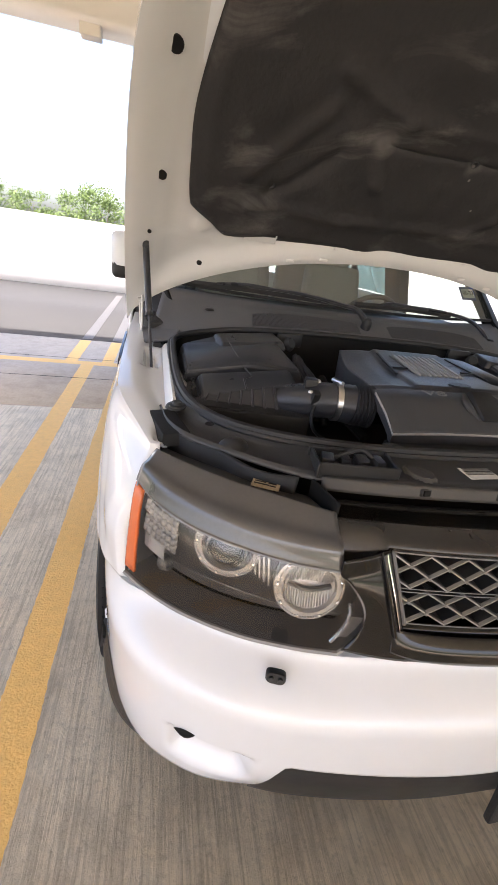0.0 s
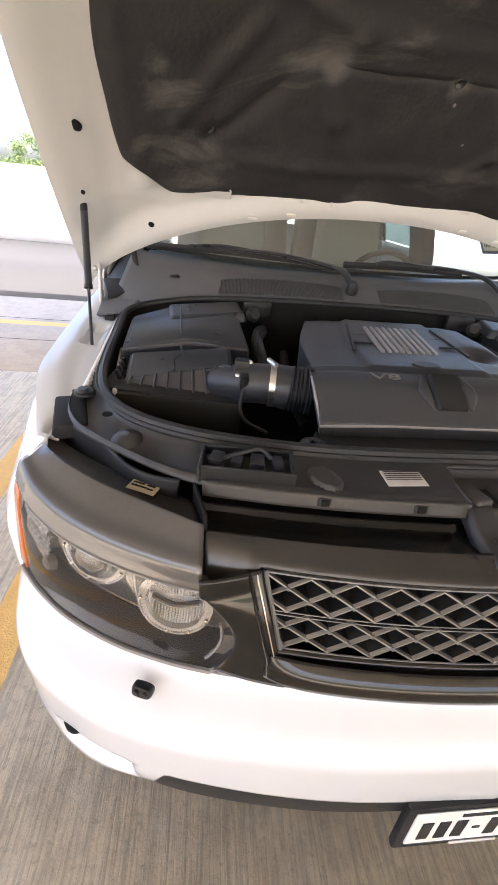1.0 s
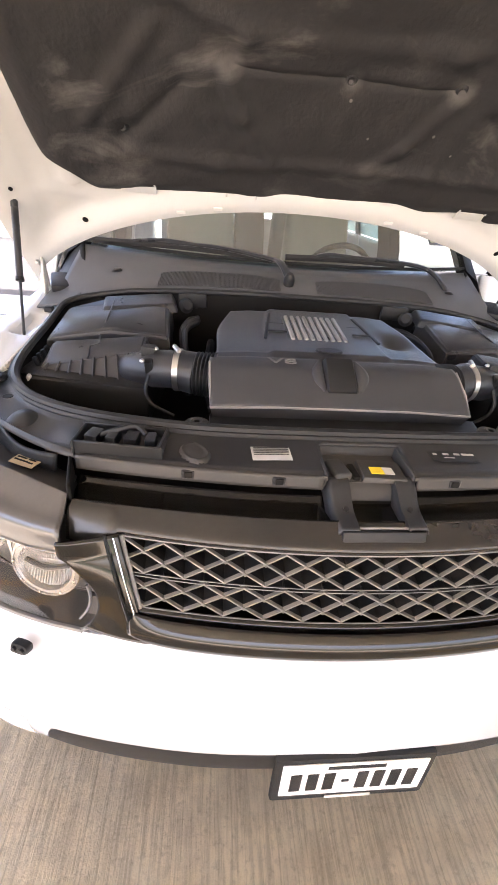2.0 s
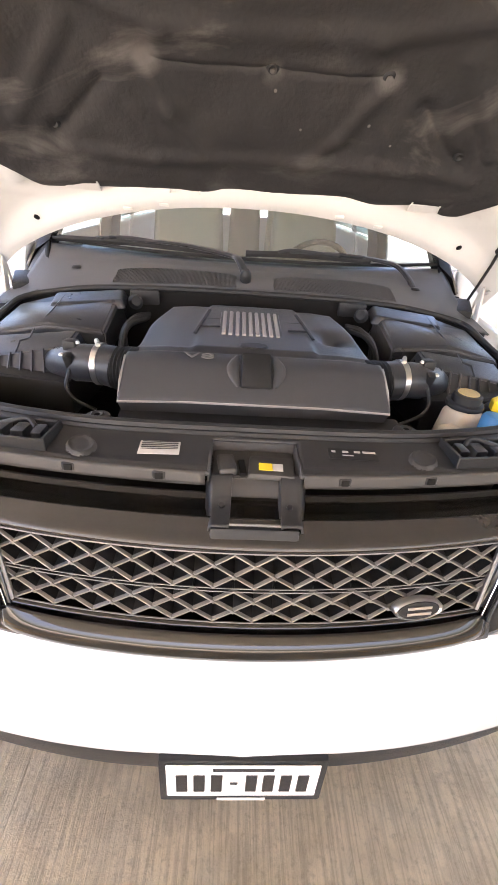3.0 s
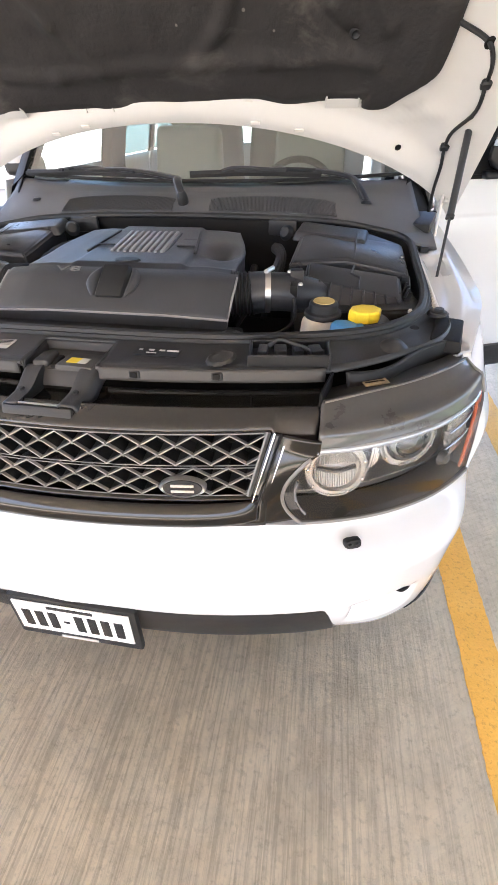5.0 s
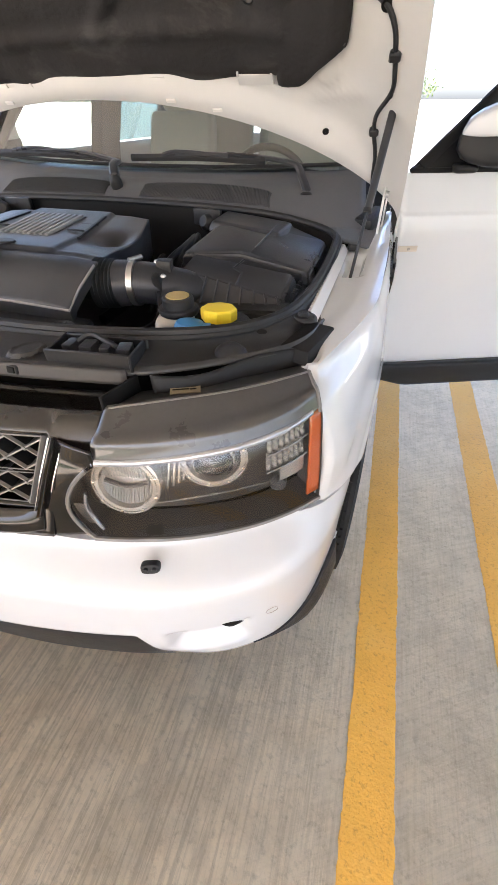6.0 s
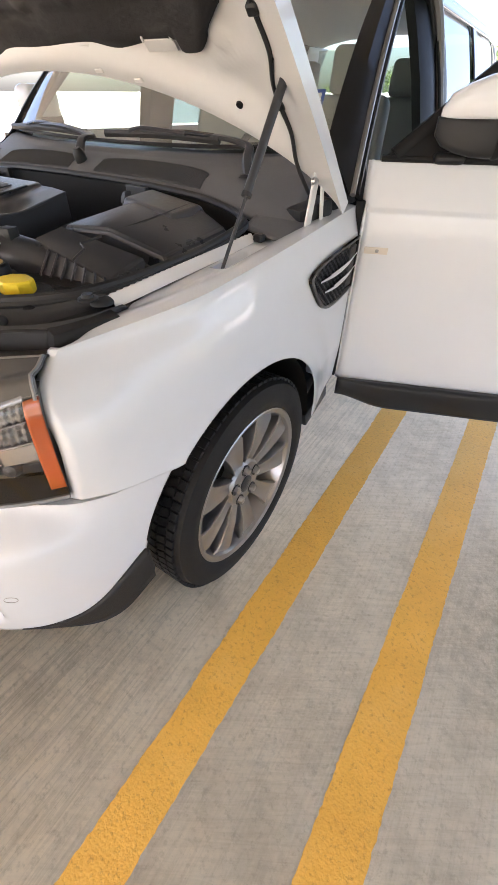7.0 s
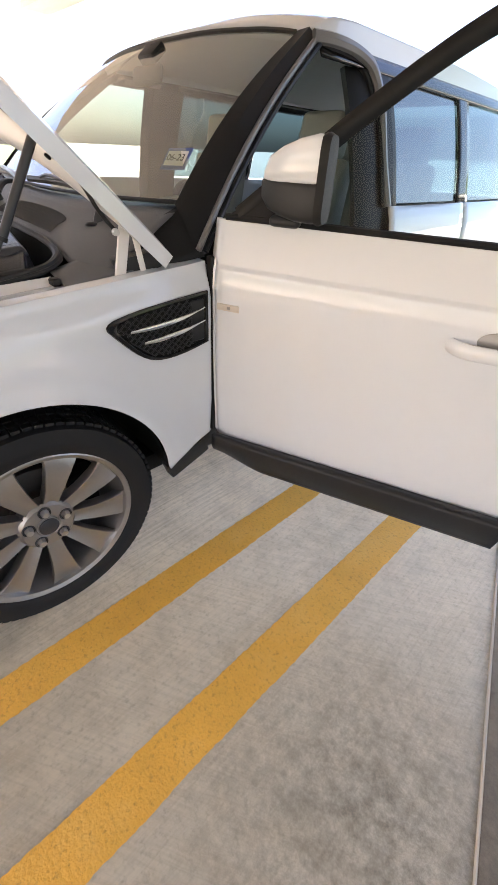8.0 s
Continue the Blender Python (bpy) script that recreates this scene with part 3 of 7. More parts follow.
part("plate_mark", rbox((0.10, 0.003, 0.009), (0, -0.0045, -0.068), (0, 0, 0), 0.001, 1), PAPER, pl, "pale bar of unreadable print")

# ---------- bonnet: a clamshell panel turned up about its rear hinge ----------
HINGE = (1.40, 1.115)
OPEN = radians(44)


def bonnet_place(x, u, w):
    c, s = math.cos(OPEN), math.sin(OPEN)
    return (x, HINGE[0] - u * c + w * s, HINGE[1] + u * s + w * c)


def bonnet_half(u):
    return interp(u, [0, 0.3, 0.6, 0.9, 1.15], [0.995, 0.985, 0.965, 0.93, 0.86])


def bonnet_rear(x):
    return 0.377 * max(0.0, 1 - (x / 0.995) ** 2) ** 0.6


def bonnet_at(a, v, w):
    u0 = bonnet_rear(a * 0.995)
    u1 = 1.15 - 0.12 * abs(a) ** 3
    u = u0 + (u1 - u0) * v
    return bonnet_place(a * bonnet_half(u), u, w)


def bonnet_w(a):
    return 0.080 * (1 - abs(a) ** 2.4)


def liner_w(x, u):
    """How far the crown of the lining lies over the hinge plane."""
    return interp(u, [0.4, 0.6, 0.8, 1.1], [0.095, 0.108, 0.118, 0.115]) * max(0.0, 1 - abs(x / 0.96) ** 4)


def frame_w(x, u):
    """The inner frame: level with the rim at the edges, under the lining inside."""
    a = max(-1.0, min(1.0, x / bonnet_half(u)))
    u0 = bonnet_rear(a * 0.995)
    v = (u - u0) / (1.15 - 0.12 * abs(a) ** 3 - u0)
    return bonnet_w(a) + (liner_w(x, u) + 0.022 - bonnet_w(a)) * sm(0.02, 0.14, v) * sm(0, 0.16, 1 - abs(a))


def bonnet_rows():
    """A closed shell: outer skin, rolled edge, inner frame."""
    bm = bmesh.new()
    n, m = 130, 60
    grid = {}
    for side in (0, 1):
        for i in range(n + 1):
            a = -1 + 2 * i / n
            for j in range(m + 1):
                v = j / m
                edge = min(1 - abs(a), 1.0) / 0.08
                if side == 0:
                    w = bonnet_w(a) + 0.052 - 0.012 * max(0, 1 - edge) ** 2 + 0.030 * sm(0, 0.3, v) * sm(0, 0.5, 1 - abs(a))
                else:
                    u0 = bonnet_rear(a * 0.995)
                    u = u0 + (1.15 - 0.12 * abs(a) ** 3 - u0) * v
                    x = a * bonnet_half(u)
                    w = frame_w(x, u)
                    # a pressed cup beside each rear corner of the lining
                    d = math.hypot(abs(x) - 0.738, u - 0.445) / 0.034
                    w -= 0.013 * (1 - sm(0.55, 1.15, d)) - 0.005 * (1 - sm(0.2, 0.7, d))
                    # a pressed bead along the sides, and one across the rear corner
                    w -= 0.003 * math.exp(-((1 - abs(a) - 0.105 - 0.02 * v) / 0.020) ** 2) * sm(0.14, 0.24, v)
                    w -= 0.006 * math.exp(-((v - 0.13 - 0.9 * max(0.0, 0.30 - 1 + abs(a))) / 0.022) ** 2) * sm(0.10, 0.16, 1 - abs(a)) * sm(0.45, 0.6, abs(a))
                grid[side, i, j] = bm.verts.new(bonnet_at(a, v, w))
        for i in range(n):
            for j in range(m):
                q = [grid[side, i, j], grid[side, i + 1, j], grid[side, i + 1, j + 1], grid[side, i, j + 1]]
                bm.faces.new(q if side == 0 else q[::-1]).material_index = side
    for i in range(n):
        bm.faces.new((grid[0, i, 0], grid[1, i, 0], grid[1, i + 1, 0], grid[0, i + 1, 0]))
        bm.faces.new((grid[0, i, m], grid[0, i + 1, m], grid[1, i + 1, m], grid[1, i, m]))
    for j in range(m):
        bm.faces.new((grid[0, 0, j], grid[0, 0, j + 1], grid[1, 0, j + 1], grid[1, 0, j]))
        bm.faces.new((grid[0, n, j], grid[1, n, j], grid[1, n, j + 1], grid[0, n, j + 1]))
    return bm


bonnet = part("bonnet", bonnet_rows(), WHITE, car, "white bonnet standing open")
# inner face takes the darkened white, shade included
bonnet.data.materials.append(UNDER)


CLIPS = ((-0.288, 0.774), (0.010, 0.760), (0.290, 0.765), (-0.56, 0.60), (0.56, 0.60))


def liner_side(u):
    return interp(u, [0.40, 0.44, 0.47, 0.51, 0.55, 0.64, 0.8, 1.1], [0.705, 0.728, 0.745, 0.778, 0.788, 0.793, 0.79, 0.72])


def liner_fn(a, v):
    # the wavy rear edge
    u0 = interp(a * 0.71, [-0.67, -0.61, -0.39, -0.28, -0.176, -0.047, 0.064, 0.172, 0.275, 0.373, 0.498, 0.597, 0.610, 0.67], [0.411, 0.408, 0.408, 0.406, 0.392, 0.392, 0.404, 0.424, 0.431, 0.414, 0.427, 0.432, 0.406, 0.410])
    u0 += 0.105 * sm(0.92, 1.0, abs(a)) ** 1.5
    u = u0 + (1.09 - u0) * v
    x = a * liner_side(u)
    fold = noise.noise((x * 3.1, u * 3.3, 0.3)) * 0.014 + noise.noise((x * 9, u * 9, 2.0)) * 0.006 + noise.noise((x * 22, u * 22, 5.0)) * 0.002
    # stiffening ribs of the panel press through the felt
    for x0, u0r, x1, u1r, high in ((-0.46, 0.82, -0.64, 0.63, 0.009), (0.46, 0.82, 0.64, 0.63, 0.009), (0.29, 0.75, 0.207, 0.626, 0.010), (0.207, 0.626, 0.13, 0.548, 0.010), (-0.295, 0.76, -0.245, 0.66, 0.010), (-0.245, 0.66, -0.16, 0.548, 0.008), (-0.614, 0.543, -0.30, 0.526, 0.008), (-0.30, 0.526, 0.32, 0.552, 0.008), (0.32, 0.552, 0.62, 0.543, 0.008), (-0.40, 0.714, -0.564, 0.571, -0.011), (0.40, 0.714, 0.564, 0.571, -0.011), (-0.25, 0.83, 0.25, 0.84, 0.006), (0.25, 0.84, 0.46, 0.90, 0.008), (-0.25, 0.83, -0.46, 0.90, 0.008)):
        ex, eu = x1 - x0, u1r - u0r
        t = max(0, min(1, ((x - x0) * ex + (u - u0r) * eu) / (ex * ex + eu * eu)))
        d = math.hypot(x - x0 - ex * t, u - u0r - eu * t)
        fold -= high * math.exp(-(d / 0.021) ** 2)
    # the felt is pulled in round its clips, with a crease between them
    for xc, uc in CLIPS:
        fold += 0.012 * math.exp(-(math.hypot(x - xc, u - uc) / 0.026) ** 2)
    fold += 0.006 * math.exp(-((u - 0.764) / 0.007) ** 2) * sm(-0.3, -0.25, x) * (1 - sm(0.25, 0.30, x))
    edge = min((1 - abs(a)) / 0.05, v / 0.05, 1)
    w = liner_w(x, u) + 0.020 - 0.020 * max(0.0, edge) ** 0.5 + fold * max(0.0, edge)
    return bonnet_place(x, u, w)


liner = part("bonnet_liner", sheet(liner_fn, 200, 130, -1, 1), FELT, bonnet, "black felt sound liner")
solid(liner, 0.008, 1)
for x, u in CLIPS:
    p = bonnet_place(x, u, liner_w(x, u) + 0.010)
    part("clip", lathe([(0.0, 0.002), (0.006, 0.003), (0.010, 0.007), (0.016, 0.004), (0.018, -0.01)], 18, None, aim(p, (0, -math.sin(OPEN), -math.cos(OPEN)))), RUBBER, bonnet, "black plastic push clip")
for s in (1, -1):
    for x, u, r in ((0.738, 0.298, 0.0095), (0.872, 0.620, 0.0135), (0.850, 0.905, 0.0165), (0.905, 0.44, 0.006)):
        p = bonnet_place(s * x, u, frame_w(x, u) - 0.002)
        nrm = (s * 0.10, -math.sin(OPEN), -math.cos(OPEN))
        part("hole", lathe([(0.0, 0.0045), (r * 0.96, 0.0045), (r, 0.0)], 20, None, aim(p, nrm)), DARK, bonnet, "dark hole in the inner frame")
for x, u in ((0.745, 0.565), (0.737, 0.60), (0.750, 0.635), (-0.742, 0.577)):
    p = bonnet_place(x, u, liner_w(x, u) + 0.004)
    part("torn_tuft", lathe([(0.0, 0.008), (0.006, 0.007), (0.013, 0.002), (0.009, -0.008)], 7, None, aim(p, (0.1, -math.sin(OPEN), -math.cos(OPEN)))), PAPER, bonnet, "pale torn clip at the liner's edge")
# painted tabs of the frame that hold the liner's rear edge
for x, u, wide, ears in ((-0.546, 0.420, 0.108, 1), (-0.228, 0.402, 0.100, 1), (0.224, 0.416, 0.100, 0), (0.545, 0.424, 0.100, 1)):
    w = liner_w(x, u) + (-0.003 if x < 0 else 0.004)
    bm = rbox((wide, 0.030, 0.004), bonnet_place(x, u - 0.002, w), (-44, 0, 0), 0.0015, 1)
    for e in (1, -1) if ears else ():
        rbox((0.006, 0.014, 0.005), bonnet_place(x + e * (wide / 2 - 0.003), u + 0.016, w - 0.003), (-44, 0, e * -14), 0.0015, 1, bm)
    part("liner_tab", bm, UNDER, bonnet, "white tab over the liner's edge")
# rubber edge clips on the rear rim
for x in (-0.42, -0.30, 0.28, 0.42):
    p = bonnet_place(x, bonnet_rear(x) + 0.02, bonnet_w(x) - 0.002)
    part("rim_clip", rbox((0.03, 0.012, 0.006), p, (-44, 0, 0), 0.002, 1), INNER, bonnet)

# ---------- front wings ----------
def wing_top(y):
    return interp(y, [0.44, 0.7, 1.0, 1.3, 1.56], [1.035, 1.058, 1.078, 1.098, 1.115])


def wing(s):
    def fn(a, v):
        zmax = 1.0
        y0 = interp(v, [0, 0.08, 0.36, 0.66, 0.80, 1.0], [0.360, 0.364, 0.374, 0.393, 0.447, 0.46])
        y = y0 + (1.563 - y0) * a
        zt = wing_top(max(0.44, y))
        d = (y - ARCH_Y) / ARCH_R
        seam = 0.757 - 0.16 * max(0, y - 0.37)
        if y < arch_front(0.727):
            zb = seam
        elif d < 0.999:
            zb = ARCH_Z + ARCH_R * math.sqrt(max(0, 1 - d * d))
            zb = max(zb, 0.39)
        else:
            zb = 0.39 + 0.35 * (y - 1.345)
        k = min(1, v / 0.80)
        z = zb + (zt - zb) * k
        x = interp(y, [0.36, 0.40, 0.45, 0.6, 0.8, 1.1, 1.56], [0.922, 0.946, 0.966, 0.985, 0.997, 1.005, 1.0])
        front = 1 - sm(0.38, 0.80, y)
        x -= 0.028 * sm(zt - 0.13, zt, z) ** 1.5 + front * (0.042 * sm(0.84, 1.0, z) ** 1.2 + 0.030 * sm(0.98, 1.035, z))
        x -= 0.018 * max(0, (0.62 - z) / 0.25)
        r = math.hypot(y - ARCH_Y, z - ARCH_Z)
        x += 0.012 * math.exp(-((r - ARCH_R) / 0.050) ** 2) + 0.012 * (1 - sm(0.52, 0.63, r))
        if v > 0.80:
            q = (v - 0.80) / 0.20
            x -= (0.020 + 0.105 * sm(0.47, 0.58, y)) * q
            z += 0.004 * math.sin(q * 3) * sm(0.5, 0.6, y) - 0.012 * sm(0.25, 0.7, q)
            # the pocket for the foot of the gas stay
            z -= 0.020 * sm(0.864, 0.874, x) * (1 - sm(0.908, 0.918, x)) * sm(0.908, 0.918, y) * (1 - sm(1.05, 1.10, y))
        # the front edge rolls in to meet the lamp
        x -= 0.014 * max(0.0, 1 - a / 0.012)
        y += 0.006 * max(0.0, 1 - a / 0.012)
        return (s * x, y, z)
    ob = part("front_wing", sheet(fn, 170, 75), WHITE, car, "white painted front wing")
    solid(ob, 0.004)
    # serrated inner flange beside the bay seal
    rows = []
    for k in range(112):
        f = k / 111
        y = 0.627 + 0.499 * f
        x = 0.822 + 0.016 * f
        z = 1.071 + 0.023 * f
        t = 0.004 * (k // 2 % 2)
        rows.append([(s * (x - t), y, z - 0.010), (s * (x + 0.002 - t), y, z), (s * (x + 0.005), y, z + 0.001), (s * (x + 0.012), y, z - 0.006), (s * (x + 0.022), y, z - 0.022)])
    teeth = rings(rows, None, False)
    part("serrated_flange", teeth, INNER, ob, "pale serrated flange strip")
    # inner arch, dark
    rows = []
    for k in range(25):
        t = math.pi * (0.02 + 0.915 * k / 24)
        y, z = ARCH_Y + (ARCH_R + 0.004) * math.cos(t), ARCH_Z + (ARCH_R + 0.004) * math.sin(t)
        rows.append([(s * 0.985, y, z), (s * 0.90, y, z), (s * 0.55, y, z)])
    part("arch_liner", rings(rows, None, False), DARK, ob, "black wheel arch liner")
    # side vent
    def vent_in(y, z):
        return (s * (1.003 - 0.004 * (z < 0.9)), y, z)
    pts = [(1.172, 0.992), (1.27, 1.014), (1.40, 1.026), (1.543, 1.036), (1.543, 0.866), (1.435, 0.846), (1.34, 0.846), (1.28, 0.872), (1.21, 0.945)]
    for k in range(2):
        cut = []
        for p, q in zip(pts, pts[1:] + pts[:1]):
            if p[0] == q[0]:
                cut += [p, q]
            else:
                cut += [(p[0] * 0.75 + q[0] * 0.25, p[1] * 0.75 + q[1] * 0.25), (p[0] * 0.25 + q[0] * 0.75, p[1] * 0.25 + q[1] * 0.75)]
        pts = cut
    cy, cz = 1.405, 0.938
    rows = []
    for k, dx in ((1.0, 0.002), (0.985, 0.010), (0.91, 0.011), (0.86, 0.006), (0.84, -0.004)):
        rows.append([(s * (1.004 + dx), cy + (y - cy) * k, cz + (z - cz) * k) for y, z in pts])
    vf = part("side_vent", rings(rows, None, True, False), PIANO, ob, "gloss black side vent with silver blades")
    bm = bmesh.new()
    bm.faces.new([bm.verts.new((s * 1.0070, cy + (y - cy) * 0.88, cz + (z - cz) * 0.88)) for y, z in pts])
    part("backing", bm, DARK, vf)
    part("rear_blank", rbox((0.010, 0.060, 0.135), (s * 1.006, 1.504, 0.945), (0, 0, 0), 0.003, 1), BLACK, vf)
    mesh = bmesh.new()
    inner = [(cy + (y - cy) * 0.87, cz + (z - cz) * 0.87) for y, z in pts]

    def inside(y, z):
        if y > 1.482:
            return False
        odd = False
        for (ya, za), (yb, zb2) in zip(inner, inner[1:] + inner[:1]):
            if (za > z) != (zb2 > z) and y < ya + (z - za) / (zb2 - za) * (yb - ya):
                odd = not odd
        return odd
    for i in range(-8, 18):
        for sg in (1, -1):
            run = [(1.16 + 0.026 * i + 0.26 * k / 40, 0.94 + sg * (0.105 - 0.21 * k / 40)) for k in range(41)]
            run = [(s * 1.0095, y, z) for y, z in run if inside(y, z)]
            if len(run) > 2:
                tube([run[0], run[-1]], 0.0026, 5, 0, mesh)
    part("mesh", mesh, BLACK, vf)
    for z0 in (0.968, 0.926):
        b = bmesh.new()
        tube([(s * 1.013, 1.255 + (0.968 - z0), z0 - 0.010), (s * 1.021, 1.35, z0 - 0.006), (s * 1.023, 1.44, z0 + 0.004), (s * 1.017, 1.525, z0 + 0.018)], lambda t: 0.002 + 0.005 * math.sin(math.pi * min(1, t * 1.05 + .08)), 8, 18, b, True, (0.6, 1.1))
        part("blade", b, CHROME, vf, "silver blade")
    # black sill end behind the wheel
    part("sill_end", rbox((0.05, 0.20, 0.075), (s * 0.955, 1.46, 0.372), (18, 0, 0), 0.01), BLACK, ob, "matt black sill end")
    return ob


wing(1)
wing(-1)

# ---------- headlamps ----------
HL_LOW = poly([(0.530, 0.124, 0.790), (0.60, 0.145, 0.785), (0.70, 0.185, 0.780), (0.80, 0.245, 0.776), (0.87, 0.305, 0.775), (0.921, 0.362, 0.777)], 40)
HL_MID = poly([(0.535, 0.132, 0.87), (0.61, 0.150, 0.872), (0.71, 0.190, 0.876), (0.80, 0.245, 0.88), (0.868, 0.31, 0.885), (0.912, 0.372, 0.89)], 40)
HL_FOLD = poly([(0.548, 0.156, 0.960), (0.62, 0.18, 0.958), (0.72, 0.222, 0.965), (0.80, 0.272, 0.972), (0.86, 0.33, 0.982), (0.897, 0.39, 0.992)], 40)
HL_TOP = poly([(0.548, 0.228, 1.028), (0.63, 0.268, 1.033), (0.72, 0.315, 1.037), (0.79, 0.365, 1.038), (0.835, 0.41, 1.036), (0.862, 0.445, 1.031)], 40)


def lamp_at(a, v, depth=0.0):
    k = min(39.999, max(0.0, a * 40))
    i = int(k)
    p = [r[i].lerp(r[i + 1], k - i) for r in (HL_LOW, HL_MID, HL_FOLD, HL_TOP)]
    q = Vector([interp(v, [0, 0.35, 0.68, 1.0], [w[c] for w in p]) for c in range(3)])
    q.x -= 0.048 * (1 - sm(0.0, 0.20, a)) * max(0, math.sin(math.pi * min(1, max(0, v / 0.66)))) ** 0.75
    if v > 0.68:
        b = 0.004 * math.sin(math.pi * min(1, (v - 0.68) / 0.32)) ** 0.7 + 0.010 * math.exp(-((v - 0.79) / 0.055) ** 2)
        q.y -= b * 0.45
        q.z += b * 0.85
    if depth:
        d = (HL_LOW[min(i + 1, 40)] - HL_LOW[max(0, i - 1)])
        n = Vector((d.y, -d.x, 0)).normalized()
        q -= n * depth
    return q


def headlamp(s):
    def f(v0, v1, depth=0.0, a0=0.0, a1=1.0):
        def fn(a, v):
            q = lamp_at(a0 + (a1 - a0) * a, v0 + (v1 - v0) * v, depth)
            return (s * q.x, q.y, q.z)
        return fn
    # housing: a dark bowl behind the lens
    bm = sheet(f(0.03, 0.70, 0.075), 30, 12)
    hl = part("headlamp", bm, LAMPIN, car, "clear headlamp with twin round reflectors and amber side marker")
    rows = []
    for d in (0.0, 0.075):
        ring = [lamp_at(t / 30, 0.0, d) for t in range(31)] + [lamp_at(1, t / 10 * 0.70, d) for t in range(1, 11)]
        ring += [lamp_at(1 - t / 30, 0.70, d) for t in range(1, 31)] + [lamp_at(0, 0.70 - t / 10 * 0.70, d) for t in range(1, 10)]
        rows.append([(s * q.x, q.y, q.z) for q in ring])
    part("bowl_wall", rings(rows, None, True, False), LAMPIN, hl)
    part("lens", sheet(f(0.0, 0.69), 44, 18), LENS, hl, "clear lamp lens")
    band = part("top_band", sheet(f(0.68, 1.0), 44, 28), BAND, hl, "glossy dark grey band over the lens")
    solid(band, 0.004)
    # strip along the fold, coloured to read as a sky highlight
    part("fold_glint", sheet(lambda a, v: f(0.668, 0.704, -0.0012 - 0.002 * math.sin(math.pi * v), 0.0, 0.94)(a, v), 40, 6), RIDGE, hl, "clear ridge over the lens with the sky's glint in its colour")
    part("lens_end", tube([f(0.0, 1.0, -0.001, 0.004, 0.004)(0, v / 30) for v in range(0, 20)], 0.0042, 6), SEALG, hl, "pale clear end of the lens")
    part("band_end", tube([f(0.0, 1.0, -0.001, 0.985, 0.985)(0, v / 20) for v in range(13, 21)], 0.0035, 6), SEALG, hl, "pale clear end of the band")
    edge = [lamp_at(1 - k / 30, 0.0, -0.001) for k in range(31)]
    part("lens_rim", tube([(s * q.x, q.y, q.z) for q in edge], 0.0050, 6), SEALG, hl, "pale clear rim of the lens")
    am = part("side_marker", sheet(f(0.06, 0.66, 0.004, 0.935, 1.0), 6, 12), AMBER, hl, "amber side marker")
    solid(am, 0.006)
    # outer reflectors: low and high beam
    for (x, y, z, r, way, name) in ((0.590, 0.178, 0.904, 0.064, (0.20, -0.95, 0.22), "high_beam"), (0.730, 0.252, 0.938, 0.063, (0.36, -0.9, 0.15), "low_beam")):
        m = aim((s * x, y, z), (s * way[0], way[1], way[2]))
        ring = part(name, lathe([(r, -0.02), (r, 0.0), (r * 0.985, 0.005), (r * 0.93, 0.006), (r * 0.92, 0.003), (r * 0.87, 0.003), (r * 0.86, 0.006), (r * 0.78, 0.006), (r * 0.765, 0.002), (r * 0.74, -0.012), (r * 0.72, -0.02)], 48, None, m), REFL, hl, "silver lamp ring")
        if name == "high_beam":
            part("reflector", lathe([(r * 0.76, -0.004), (r * 0.6, -0.022), (r * 0.35, -0.036), (r * 0.14, -0.040), (0.0, -0.040)], 40, None, m), REFL, ring)
            rib = bmesh.new()
            for k in range(-9, 10):
                xx = k * r * 0.078
                h = math.sqrt(max(0, (r * 0.74) ** 2 - xx * xx))
                for sg in (1, -1):
                    tube([(xx, sg * h * 0.12, -0.012), (xx, sg * h * 0.55, -0.010), (xx, sg * h * 0.97, -0.003)], 0.0016, 4, 0, rib)
            bmesh.ops.transform(rib, matrix=m, verts=rib.verts)
            part("flutes", rib, REFL, ring)
            part("bulb_shield", tube([m @ Vector((-r * 0.62, 0.004, -0.002)), m @ Vector((0, -0.004, 0.002)), m @ Vector((r * 0.62, 0.004, -0.002))], 0.005, 8, 10), LAMPIN, ring)
        else:
            part("projector", lathe([(r * 0.62, -0.02), (r * 0.62, 0.012), (r * 0.55, 0.018), (r * 0.55, 0.006)], 40, None, m), REFL, ring)
            part("projector_lens", lathe([(r * 0.56, 0.004), (r * 0.48, 0.016), (r * 0.3, 0.025), (0.0, 0.029)], 32, None, m), LENSD, ring, "dark glass projector lens")
        ribs = bmesh.new()
        for k in range(72):
            t = 2 * math.pi * k / 72
            tube([(r * 0.775 * math.cos(t), r * 0.775 * math.sin(t), 0.0056), (r * 0.975 * math.cos(t), r * 0.975 * math.sin(t), 0.0052)], 0.0008, 4, 0, ribs)
        bmesh.ops.transform(ribs, matrix=m, verts=ribs.verts)
        part("ring_ribs", ribs, REFL, ring, "fine silver ribs round the ring")
        for k in range(9):
            t = 2 * math.pi * k / 9 + 0.3
            part("lamp_dot", lathe([(0.0, 0.003), (0.0024, 0.0024), (0.0034, 0)], 10, None, m @ pose(r * 0.905 * math.cos(t), r * 0.905 * math.sin(t), 0.006)), CHROME, ring)
    # upright ridge in the inner lobe of the lens
    part("lobe_ridge", tube([f(0.0, 1.0, 0.012, 0.055, 0.045)(0.5, 0.04 + 0.36 * v / 8) for v in range(9)], 0.0035, 6), RIDGE, hl, "clear upright ridge")
    part("lobe_flap", sheet(f(0.06, 0.26, 0.020, 0.0, 0.05), 6, 6), RIBG, hl, "grey inner flap")
